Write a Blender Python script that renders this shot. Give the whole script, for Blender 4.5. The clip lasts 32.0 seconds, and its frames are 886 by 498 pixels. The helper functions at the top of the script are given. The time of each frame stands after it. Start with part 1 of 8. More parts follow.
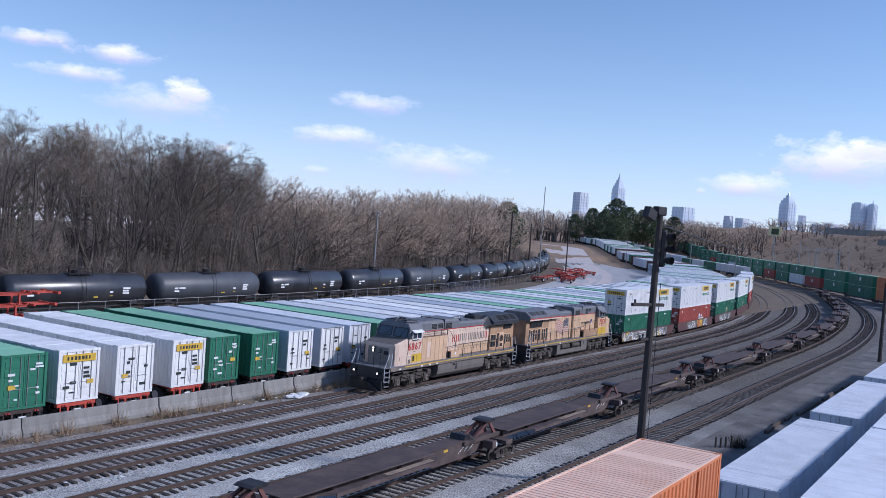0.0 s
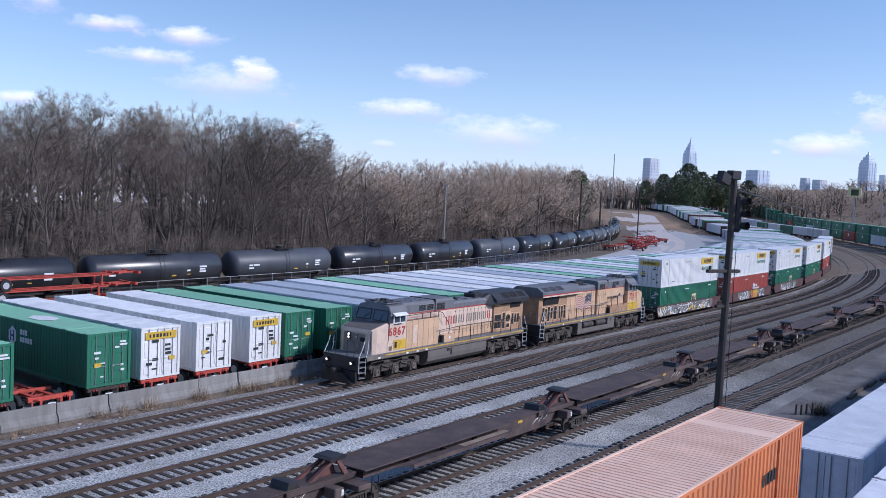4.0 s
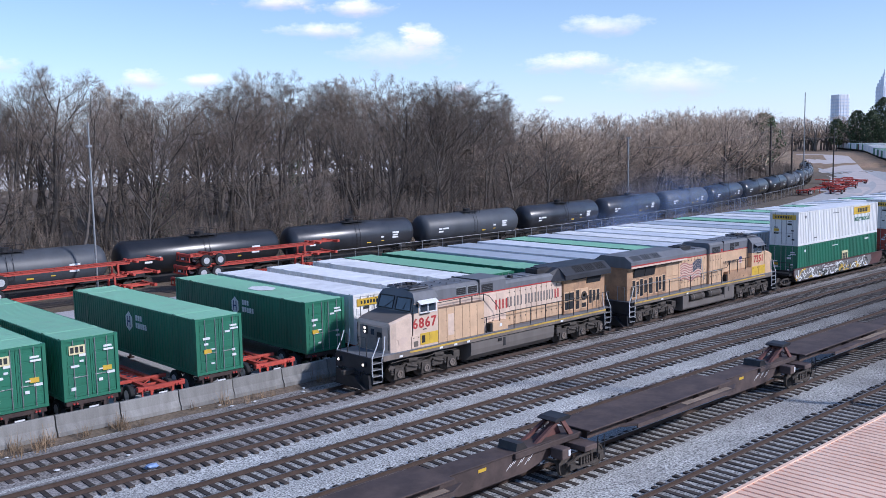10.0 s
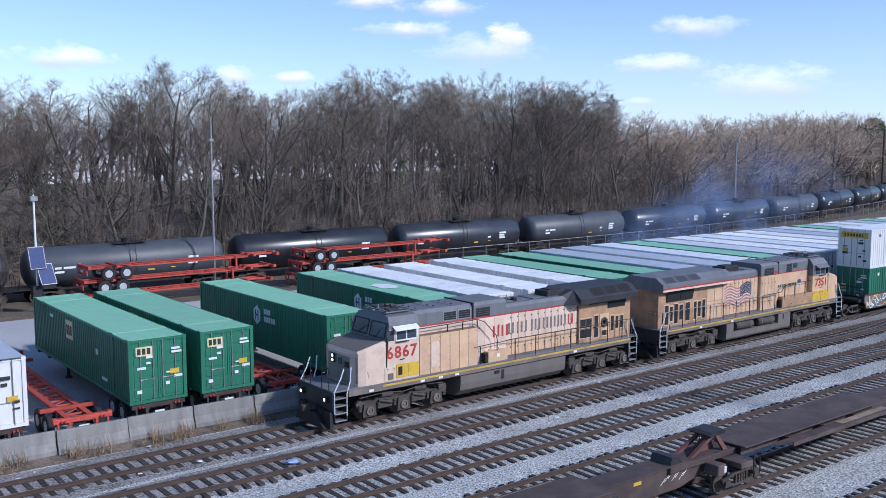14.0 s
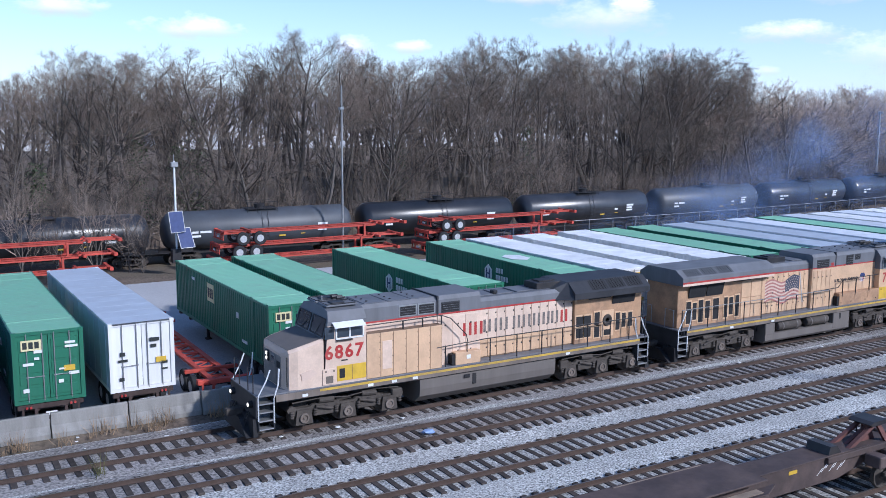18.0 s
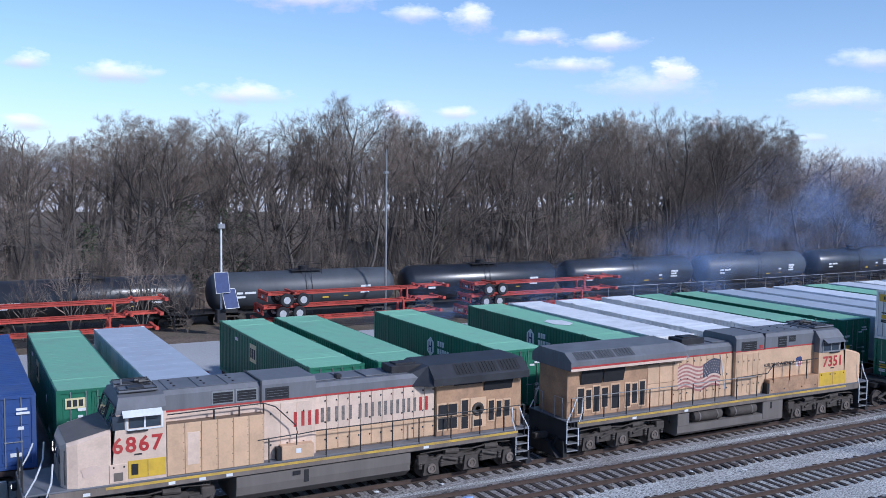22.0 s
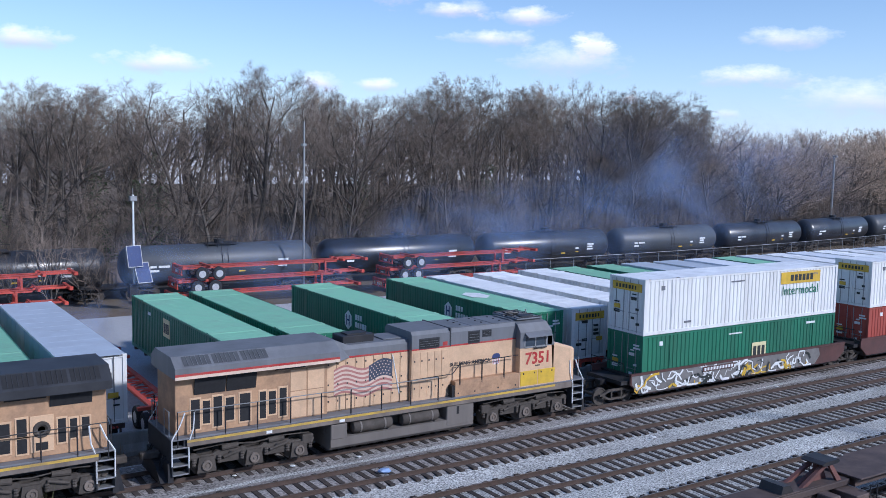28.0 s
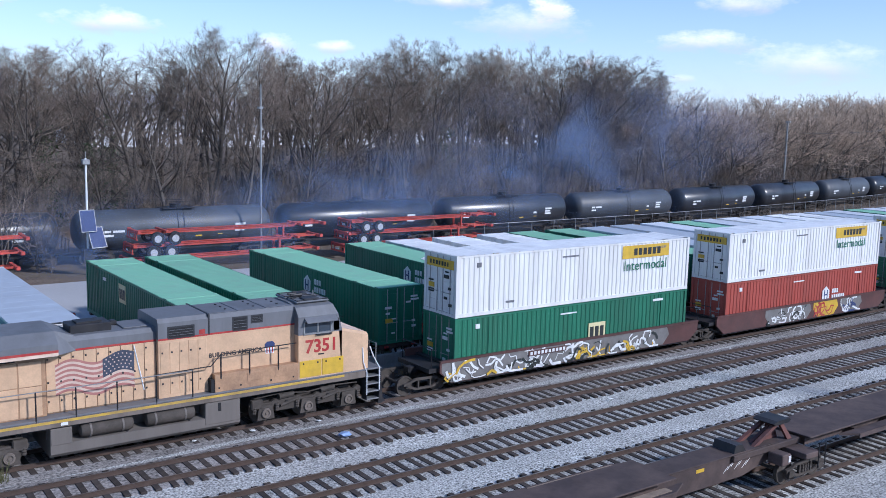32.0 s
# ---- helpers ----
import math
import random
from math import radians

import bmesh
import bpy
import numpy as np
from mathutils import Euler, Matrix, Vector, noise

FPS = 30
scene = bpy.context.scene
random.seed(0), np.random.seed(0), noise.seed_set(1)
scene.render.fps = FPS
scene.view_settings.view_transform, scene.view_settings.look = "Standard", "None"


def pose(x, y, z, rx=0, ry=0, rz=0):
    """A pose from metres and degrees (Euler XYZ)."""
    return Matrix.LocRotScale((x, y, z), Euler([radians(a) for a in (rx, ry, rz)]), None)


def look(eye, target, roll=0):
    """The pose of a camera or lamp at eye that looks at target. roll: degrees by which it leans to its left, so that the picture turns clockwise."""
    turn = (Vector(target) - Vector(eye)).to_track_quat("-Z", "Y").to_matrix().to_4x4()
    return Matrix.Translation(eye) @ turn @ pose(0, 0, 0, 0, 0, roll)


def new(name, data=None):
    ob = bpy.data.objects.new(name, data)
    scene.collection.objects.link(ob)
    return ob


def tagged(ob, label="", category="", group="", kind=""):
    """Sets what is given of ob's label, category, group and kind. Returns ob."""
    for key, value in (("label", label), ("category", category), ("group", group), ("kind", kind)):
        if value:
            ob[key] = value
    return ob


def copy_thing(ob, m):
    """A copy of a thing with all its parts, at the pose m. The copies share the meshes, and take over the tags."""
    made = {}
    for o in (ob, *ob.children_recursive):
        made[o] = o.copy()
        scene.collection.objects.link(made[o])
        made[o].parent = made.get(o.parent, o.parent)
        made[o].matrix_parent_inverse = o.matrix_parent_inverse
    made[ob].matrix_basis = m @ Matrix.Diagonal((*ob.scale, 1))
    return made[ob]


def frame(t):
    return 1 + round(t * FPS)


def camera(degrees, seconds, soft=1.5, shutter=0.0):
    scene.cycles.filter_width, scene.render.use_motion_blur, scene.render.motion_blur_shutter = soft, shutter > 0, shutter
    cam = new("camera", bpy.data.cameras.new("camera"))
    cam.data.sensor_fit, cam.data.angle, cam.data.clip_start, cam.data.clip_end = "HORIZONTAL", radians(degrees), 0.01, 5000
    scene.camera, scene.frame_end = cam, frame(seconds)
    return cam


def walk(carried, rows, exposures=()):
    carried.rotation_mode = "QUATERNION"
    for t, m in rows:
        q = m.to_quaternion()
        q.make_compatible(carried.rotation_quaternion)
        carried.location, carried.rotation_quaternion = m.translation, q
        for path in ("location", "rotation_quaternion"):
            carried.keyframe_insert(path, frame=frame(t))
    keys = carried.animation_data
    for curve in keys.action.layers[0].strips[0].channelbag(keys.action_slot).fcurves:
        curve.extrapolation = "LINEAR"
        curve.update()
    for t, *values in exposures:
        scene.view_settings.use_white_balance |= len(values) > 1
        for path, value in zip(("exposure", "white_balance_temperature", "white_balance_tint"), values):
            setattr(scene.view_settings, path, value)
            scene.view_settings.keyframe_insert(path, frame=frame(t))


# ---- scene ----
cam = camera(50.6, 32.0, soft=0.6)
PATH = [(0.0,-0.00,-0.00,12.61,-57.59,-1.71,-4.24), (0.5,0.01,0.02,12.62,-57.67,-1.53,-4.66), (1.0,0.01,0.01,12.61,-58.26,-1.32,-4.46), (1.5,0.05,0.04,12.62,-58.35,-0.91,-3.74), (2.0,0.02,0.05,12.61,-57.88,-0.60,-3.15), (2.5,0.01,0.03,12.62,-57.29,-0.92,-3.21), (3.0,0.03,0.04,12.62,-56.41,-1.79,-3.37), (3.5,0.02,0.04,12.62,-54.96,-2.89,-3.12), (5.5,-0.04,0.12,12.65,-48.75,-4.24,-0.60), (6.0,-0.06,0.18,12.66,-47.13,-4.12,-0.39), (6.5,-0.11,0.18,12.65,-45.70,-4.16,-1.06), (7.0,-0.18,0.22,12.64,-43.73,-4.52,-1.50), (7.5,-0.17,0.31,12.62,-41.39,-5.01,-1.68), (8.0,-0.15,0.37,12.61,-40.40,-5.62,-1.46), (8.5,-0.19,0.48,12.60,-41.08,-6.37,-0.72), (9.0,-0.37,0.68,12.60,-42.23,-7.01,0.09), (9.5,-0.54,1.03,12.61,-42.87,-6.88,0.70), (10.0,-0.73,1.50,12.62,-43.10,-6.37,1.07), (10.5,-0.98,1.94,12.63,-42.88,-5.54,1.64), (11.0,-1.22,2.42,12.64,-40.98,-4.90,2.69), (11.5,-1.42,2.78,12.66,-38.76,-4.55,3.78), (12.0,-1.64,3.07,12.65,-38.44,-4.96,3.69), (12.5,-1.73,3.32,12.66,-39.51,-5.69,2.20), (13.0,-1.91,3.48,12.66,-39.69,-6.12,0.86), (13.5,-2.07,3.65,12.65,-38.77,-6.28,0.32), (15.5,-2.39,4.33,12.65,-34.96,-6.26,-0.20), (16.0,-2.46,4.54,12.65,-33.26,-6.35,-0.17), (16.5,-2.56,4.75,12.63,-32.11,-6.83,0.14), (17.0,-2.63,4.85,12.62,-31.72,-7.42,0.32), (17.5,-2.66,4.94,12.61,-31.37,-7.90,0.10), (18.0,-2.69,5.03,12.61,-30.95,-8.21,-0.28), (18.5,-2.72,5.09,12.60,-30.52,-8.52,-0.60), (19.0,-2.70,5.13,12.60,-29.97,-8.34,-0.83), (19.5,-2.67,5.08,12.59,-28.94,-7.74,-0.94), (20.0,-2.66,5.06,12.59,-28.04,-7.14,-0.93), (20.5,-2.68,5.04,12.59,-27.61,-6.67,-0.84), (21.0,-2.68,5.02,12.59,-27.58,-6.03,-0.85), (21.5,-2.67,5.04,12.60,-27.87,-5.18,-0.82), (22.0,-2.66,5.00,12.60,-28.26,-4.33,-0.68), (22.5,-2.63,4.96,12.60,-28.63,-3.74,-0.71), (23.0,-2.64,4.96,12.60,-28.87,-3.48,-0.79), (23.5,-2.65,4.95,12.60,-28.73,-3.25,-0.94), (24.0,-2.65,4.93,12.60,-28.48,-2.84,-1.15), (24.5,-2.62,4.92,12.60,-28.40,-2.72,-1.39), (25.0,-2.64,4.93,12.60,-28.79,-3.09,-1.41), (25.5,-2.63,4.92,12.61,-29.35,-3.82,-1.41), (27.5,-2.52,4.91,12.63,-32.02,-5.64,-0.92), (28.0,-2.52,4.89,12.63,-33.07,-5.91,-1.12), (28.5,-2.53,4.91,12.63,-34.18,-6.29,-1.35), (29.0,-2.54,4.92,12.63,-34.79,-6.53,-0.98), (29.5,-2.52,4.93,12.63,-34.86,-6.81,-0.32), (30.0,-2.52,4.92,12.63,-35.05,-7.21,-0.02), (30.5,-2.53,4.94,12.63,-35.32,-7.59,-0.01), (31.0,-2.53,4.93,12.64,-35.36,-7.82,-0.11), (31.5,-2.52,4.93,12.64,-35.32,-7.99,-0.62), (32.0,-2.59,4.93,12.63,-35.64,-8.03,-1.37)]
walk(cam, [(t, pose(x, y, z, 90 + p, r, w)) for t, x, y, z, w, p, r in PATH], [(0, -0.04, 5550, 18), (3.5, -0.01, 5550, 18), (6, 0.08, 5550, 17), (9, 0.15, 5600, 17), (13, 0.12, 5500, 15), (16, 0.17, 5450, 14), (19, 0.25, 5450, 14), (20.5, 0.2, 5450, 14), (22, 0.02, 5400, 14), (23, -0.03, 5400, 14), (25, -0.05, 5400, 14), (28, 0.05, 5450, 14), (30, 0.13, 5450, 14), (32, 0.13, 5450, 14)])

# world, sun
SUN_DIR = Vector((0.42, -0.78, 0.56)).normalized()     # towards the sun


def make_world():
    w = bpy.data.worlds.new("sky")
    scene.world = w
    w.use_nodes = True
    nt = w.node_tree
    nt.nodes.clear()
    out = nt.nodes.new("ShaderNodeOutputWorld")
    bg = nt.nodes.new("ShaderNodeBackground")
    sky = nt.nodes.new("ShaderNodeTexSky")
    sky.sky_type = "NISHITA"
    sky.sun_disc = False
    sky.sun_elevation = math.asin(SUN_DIR.z)
    sky.sun_rotation = math.atan2(SUN_DIR.x, SUN_DIR.y)
    sky.altitude = 300
    sky.air_density, sky.dust_density, sky.ozone_density = 1.0, 0.3, 3.0
    # scattered fair-weather clouds: puffs with flat bases in azimuth and height
    tc = nt.nodes.new("ShaderNodeTexCoord")
    sep = nt.nodes.new("ShaderNodeSeparateXYZ")
    nt.links.new(tc.outputs["Generated"], sep.inputs[0])

    def m(op, a, b=None, c=None):
        n = nt.nodes.new("ShaderNodeMath")
        n.operation = op
        for i, v in enumerate((a, b, c)):
            if v is None:
                continue
            if isinstance(v, (int, float)):
                n.inputs[i].default_value = v
            else:
                nt.links.new(v, n.inputs[i])
        return n.outputs[0]

    az = m("MULTIPLY", m("ARCTAN2", sep.outputs[1], sep.outputs[0]), 57.2958)
    el = m("MULTIPLY", m("ARCSINE", sep.outputs[2]), 57.2958)
    comb = nt.nodes.new("ShaderNodeCombineXYZ")
    nt.links.new(az, comb.inputs[0])
    nt.links.new(m("MULTIPLY", el, 1.9), comb.inputs[1])
    nz = nt.nodes.new("ShaderNodeTexNoise")
    nz.inputs["Scale"].default_value = 0.55
    nz.inputs["Detail"].default_value = 7
    nz.inputs["Roughness"].default_value = 0.62
    nt.links.new(comb.outputs[0], nz.inputs["Vector"])
    fine = m("SUBTRACT", nz.outputs["Fac"], 0.5)
    dens, lit = None, None
    for a0, e0, wa, we, k in CLOUDS:
        dx = m("DIVIDE", m("SUBTRACT", az, a0), wa)
        dy = m("DIVIDE", m("SUBTRACT", el, e0), we)
        d = m("SUBTRACT", 1.0, m("SQRT", m("ADD", m("MULTIPLY", dx, dx), m("MULTIPLY", dy, dy))))
        d = m("MULTIPLY", m("MAXIMUM", m("ADD", d, m("MULTIPLY", fine, 2.1)), 0.0), k)
        l = m("MULTIPLY", d, m("ADD", m("MULTIPLY", dy, 0.95), 0.50))
        dens = d if dens is None else m("ADD", dens, d)
        lit = l if lit is None else m("ADD", lit, l)
    alpha = m("MINIMUM", m("MULTIPLY", dens, 1.1), 0.9)
    tone = nt.nodes.new("ShaderNodeClamp")
    nt.links.new(m("DIVIDE", lit, m("ADD", dens, 0.001)), tone.inputs[0])
    cc = nt.nodes.new("ShaderNodeMix")
    cc.data_type = "RGBA"
    cc.inputs[6].default_value = (5.9, 5.7, 7.4, 1)
    cc.inputs[7].default_value = (10.4, 9.9, 9.7, 1)
    nt.links.new(tone.outputs[0], cc.inputs[0])
    # thin haze towards the horizon
    hz = nt.nodes.new("ShaderNodeMix")
    hz.data_type = "RGBA"
    hz.inputs[7].default_value = (6.9, 8.3, 10.6, 1)
    nt.links.new(m("MULTIPLY", m("POWER", 2.718, m("MULTIPLY", m("MAXIMUM", el, 0.0), -0.18)), 0.5), hz.inputs[0])
    nt.links.new(sky.outputs[0], hz.inputs[6])
    mx = nt.nodes.new("ShaderNodeMix")
    mx.data_type = "RGBA"
    nt.links.new(alpha, mx.inputs[0])
    nt.links.new(hz.outputs[2], mx.inputs[6])
    nt.links.new(cc.outputs[2], mx.inputs[7])
    nt.links.new(mx.outputs[2], bg.inputs[0])
    bg.inputs[1].default_value = 0.122
    nt.links.new(bg.outputs[0], out.inputs[0])


# azimuth and height in degrees, half sizes, thickness
CLOUDS = [(57.1, 8.4, 1.4, 0.5, 0.6), (52.0, 8.1, 2.6, 0.6, 1), (54.1, 6.8, 2.9, 0.6, 0.8), (48.2, 6.4, 1.6, 0.8, 1), (49.4, 5.6, 3.7, 1.2, 0.6), (37.2, 6.7, 2.7, 0.7, 0.7), (39.2, 4.6, 3.1, 0.7, 0.9), (33.1, 3.4, 3.8, 1.2, 0.6), (45.8, 3.3, 0.6, 0.3, 0.9), (9.7, 4.9, 4.2, 1.5, 1), (14.4, 3.3, 2.8, 0.9, 0.8), (17.2, 2.9, 0.4, 0.3, 0.7), (8.3, 5.8, 1.7, 0.7, 0.9), (40.3, 2.5, 1.0, 0.3, 0.4), (85.5, 6.2, 1.3, 0.6, 1), (80.8, 5.8, 2.6, 0.7, 0.9), (73.5, 4.8, 3.1, 0.8, 0.9), (69.9, 10.7, 4.5, 1.1, 1), (63.5, 9.7, 1.9, 0.6, 0.8), (60.2, 9.5, 1.7, 1.0, 1), (55.9, 8.5, 1.9, 0.5, 0.6), (64.4, 4.0, 1.4, 0.6, 0.9), (61.0, 3.9, 1.4, 0.5, 0.9), (85.5, 2.8, 1.3, 0.6, 0.9)]
make_world()
sun = new("sun", bpy.data.lights.new("sun", "SUN"))
sun.data.energy = 3.4
sun.data.angle = radians(4)
sun.data.color = (1.0, 0.93, 0.84)
sun.matrix_world = look(SUN_DIR * 100, (0, 0, 0))


# materials
def mat(name, c, rough=0.65, metal=0.0, var=0.14, scale=2.5, grime=None, gscale=0.7, gamt=0.35, streak=False, bump=0.0, bscale=30.0, rnd=0.0, fine=0.0, fscale=60.0, island=0.0, spec=0.4, turn=None):
    ma = bpy.data.materials.new(name)
    ma.use_nodes = True
    nt = ma.node_tree
    N, Lk = nt.nodes.new, nt.links.new
    b = nt.nodes["Principled BSDF"]
    b.inputs["Roughness"].default_value = rough
    b.inputs["Metallic"].default_value = metal
    b.inputs["Specular IOR Level"].default_value = spec
    tc = N("ShaderNodeTexCoord")
    src = tc.outputs["Object"]
    mp = N("ShaderNodeMapping")
    Lk(src, mp.inputs[0])
    if streak:
        mp.inputs["Scale"].default_value = (1, 1, 0.16)
    nz = N("ShaderNodeTexNoise")
    nz.inputs["Scale"].default_value = scale
    nz.inputs["Detail"].default_value = 6
    nz.inputs["Roughness"].default_value = 0.65
    Lk(mp.outputs[0], nz.inputs["Vector"])

    def mixc(fac, a, bb):
        n = N("ShaderNodeMix")
        n.data_type = "RGBA"
        for i, v in ((0, fac), (6, a), (7, bb)):
            if isinstance(v, (float, int)):
                n.inputs[i].default_value = v
            elif isinstance(v, tuple):
                n.inputs[i].default_value = (*v[:3], 1)
            else:
                Lk(v, n.inputs[i])
        return n.outputs[2]

    def ramp(v, lo, hi):
        n = N("ShaderNodeMapRange")
        n.inputs[1].default_value, n.inputs[2].default_value = lo, hi
        Lk(v, n.inputs[0])
        return n.outputs[0]

    lo = tuple(max(v * (1 - var), 0) for v in c)
    hi = tuple(min(v * (1 + var), 1) for v in c)
    col = mixc(ramp(nz.outputs["Fac"], 0.3, 0.7), lo, hi)
    if fine:
        n2 = N("ShaderNodeTexNoise")
        n2.inputs["Scale"].default_value = fscale
        n2.inputs["Detail"].default_value = 3
        Lk(src, n2.inputs["Vector"])
        k = N("ShaderNodeMix")
        k.data_type = "RGBA"
        k.blend_type = "MULTIPLY"
        k.inputs[0].default_value = 1.0
        Lk(col, k.inputs[6])
        g = ramp(n2.outputs["Fac"], 0.3, 0.7)
        Lk(mixc(g, (1 - fine,) * 3, (1 + fine,) * 3), k.inputs[7])
        col = k.outputs[2]
    if grime:
        n3 = N("ShaderNodeTexNoise")
        n3.inputs["Scale"].default_value = gscale
        n3.inputs["Detail"].default_value = 8
        n3.inputs["Roughness"].default_value = 0.7
        Lk(mp.outputs[0], n3.inputs["Vector"])
        g = N("ShaderNodeMath")
        g.operation = "MULTIPLY"
        Lk(ramp(n3.outputs["Fac"], 0.42, 0.72), g.inputs[0])
        g.inputs[1].default_value = gamt
        col = mixc(g.outputs[0], col, grime)
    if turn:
        # a second tint multiplies in along x, between two distances, with a ragged border
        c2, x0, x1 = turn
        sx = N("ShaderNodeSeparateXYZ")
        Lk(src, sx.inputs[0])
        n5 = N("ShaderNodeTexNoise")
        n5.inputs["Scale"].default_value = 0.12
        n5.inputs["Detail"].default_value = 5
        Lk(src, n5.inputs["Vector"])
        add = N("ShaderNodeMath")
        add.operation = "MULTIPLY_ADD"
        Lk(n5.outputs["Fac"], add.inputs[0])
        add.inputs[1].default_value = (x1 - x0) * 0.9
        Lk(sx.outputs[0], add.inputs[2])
        along_tint = N("ShaderNodeMix")
        along_tint.data_type = "RGBA"
        along_tint.blend_type = "MULTIPLY"
        along_tint.inputs[7].default_value = (*c2, 1)
        Lk(ramp(add.outputs[0], x0 + (x1 - x0) * 0.45, x1 + (x1 - x0) * 0.45), along_tint.inputs[0])
        Lk(col, along_tint.inputs[6])
        col = along_tint.outputs[2]
    if rnd or island:
        hs = N("ShaderNodeHueSaturation")
        rr = N("ShaderNodeMapRange")
        rr.inputs[3].default_value, rr.inputs[4].default_value = 1 - (rnd or island), 1 + (rnd or island)
        if rnd:
            Lk(N("ShaderNodeObjectInfo").outputs["Random"], rr.inputs[0])
        else:
            Lk(N("ShaderNodeNewGeometry").outputs["Random Per Island"], rr.inputs[0])
        Lk(rr.outputs[0], hs.inputs["Value"])
        Lk(col, hs.inputs["Color"])
        col = hs.outputs[0]
    Lk(col, b.inputs["Base Color"])
    if bump:
        n4 = N("ShaderNodeTexNoise")
        n4.inputs["Scale"].default_value = bscale
        n4.inputs["Detail"].default_value = 4
        Lk(src, n4.inputs["Vector"])
        bp = N("ShaderNodeBump")
        bp.inputs["Strength"].default_value = bump
        bp.inputs["Distance"].default_value = 0.03
        Lk(n4.outputs["Fac"], bp.inputs["Height"])
        Lk(bp.outputs[0], b.inputs["Normal"])
    return ma


RUST = (0.10, 0.055, 0.035)
GRIME = (0.09, 0.085, 0.08)
# turn makes this stone darker with growing x
M_BALLAST = mat("ballast", (0.45, 0.455, 0.44), 0.95, var=0.2, scale=0.35, fine=0.9, fscale=13.0, grime=(0.29, 0.27, 0.255), gscale=0.12, gamt=0.5, bump=1.0, bscale=12.0, turn=((0.29, 0.27, 0.26), 35, 78))
M_OLDBAL = mat("oily old ballast", (0.24, 0.222, 0.21), 0.95, var=0.25, scale=0.5, fine=0.8, fscale=9.0, grime=(0.38, 0.37, 0.37), gscale=0.25, gamt=0.5, bump=1.0, bscale=9.0)
M_MIDBAL = mat("dusty ballast", (0.36, 0.36, 0.345), 0.95, var=0.22, scale=0.45, fine=0.9, fscale=13.0, grime=(0.21, 0.195, 0.185), gscale=0.25, gamt=0.6, bump=1.0, bscale=12.0, turn=((0.38, 0.355, 0.34), 36, 82))
M_CINDER = mat("dark cinders", (0.12, 0.113, 0.11), 0.95, var=0.3, scale=0.4, fine=0.6, fscale=14, grime=(0.27, 0.26, 0.25), gscale=0.2, gamt=0.6, bump=0.8, bscale=10)
M_TIE = mat("creosote timber", (0.055, 0.045, 0.04), 0.9, var=0.3, scale=4, rnd=0.35, bump=0.3, bscale=20)
M_RAIL = mat("rusty rail", (0.095, 0.066, 0.053), 0.6, 0.3, var=0.2, scale=3, bump=0.1)
M_RAILTOP = mat("worn rail head", (0.24, 0.215, 0.20), 0.35, 0.8, var=0.2, scale=2)
M_ASPHALT = mat("worn asphalt", (0.42, 0.42, 0.43), 0.9, var=0.14, scale=0.5, fine=0.2, fscale=14, grime=(0.26, 0.26, 0.26), gscale=0.25, gamt=0.5, bump=0.2)
# turn makes the dirt lighter past x = 300
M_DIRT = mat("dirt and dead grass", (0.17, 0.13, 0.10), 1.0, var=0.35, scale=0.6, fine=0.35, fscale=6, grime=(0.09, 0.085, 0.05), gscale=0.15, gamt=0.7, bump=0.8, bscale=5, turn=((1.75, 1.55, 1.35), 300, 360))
M_CONC = mat("weathered concrete", (0.28, 0.272, 0.255), 0.9, var=0.18, scale=1.2, grime=(0.12, 0.11, 0.10), gscale=0.9, gamt=0.7, streak=True, fine=0.12, bump=0.3, rnd=0.1)
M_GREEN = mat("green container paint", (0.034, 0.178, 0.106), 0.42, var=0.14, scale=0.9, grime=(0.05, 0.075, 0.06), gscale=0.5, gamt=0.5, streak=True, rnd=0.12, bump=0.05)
# roof green, much paler than the wall green
M_GREEN2 = mat("pale green roof", (0.25, 0.53, 0.35), 0.55, var=0.14, scale=0.6, grime=(0.16, 0.2, 0.17), gscale=0.6, gamt=0.5, rnd=0.14)
M_WHITE = mat("white container paint", (0.80, 0.80, 0.79), 0.5, var=0.05, scale=0.8, grime=(0.42, 0.39, 0.34), gscale=0.7, gamt=0.45, streak=True, rnd=0.05)
M_WROOF = mat("white roof paint", (0.84, 0.85, 0.86), 0.55, var=0.08, scale=0.5, grime=(0.42, 0.43, 0.44), gscale=0.6, gamt=0.5, rnd=0.1)
# blue-grey for the white trailer's roof and its shaded side walls
M_TRAILG = mat("blue-grey trailer tone", (0.47, 0.52, 0.59), 0.5, var=0.08, scale=0.6, grime=(0.36, 0.38, 0.42), gscale=0.5, gamt=0.5)
M_GREYC = mat("grey trailer paint", (0.72, 0.75, 0.80), 0.5, var=0.08, scale=0.6, grime=(0.42, 0.43, 0.45), gscale=0.5, gamt=0.5, rnd=0.1)
M_BLUEC = mat("blue container paint", (0.035, 0.08, 0.25), 0.5, var=0.15, scale=1, grime=(0.1, 0.1, 0.12), gamt=0.4, streak=True)
M_REDC = mat("red container paint", (0.38, 0.075, 0.055), 0.55, var=0.15, scale=1, grime=(0.2, 0.08, 0.06), gamt=0.5, streak=True, rnd=0.08)
M_MAROON = mat("maroon steel paint", (0.11, 0.05, 0.045), 0.6, var=0.2, scale=1.2, grime=(0.05, 0.04, 0.04), gamt=0.6, rnd=0.1)
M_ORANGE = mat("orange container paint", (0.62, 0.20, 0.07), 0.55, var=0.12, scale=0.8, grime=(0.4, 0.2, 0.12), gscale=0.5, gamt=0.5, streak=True)
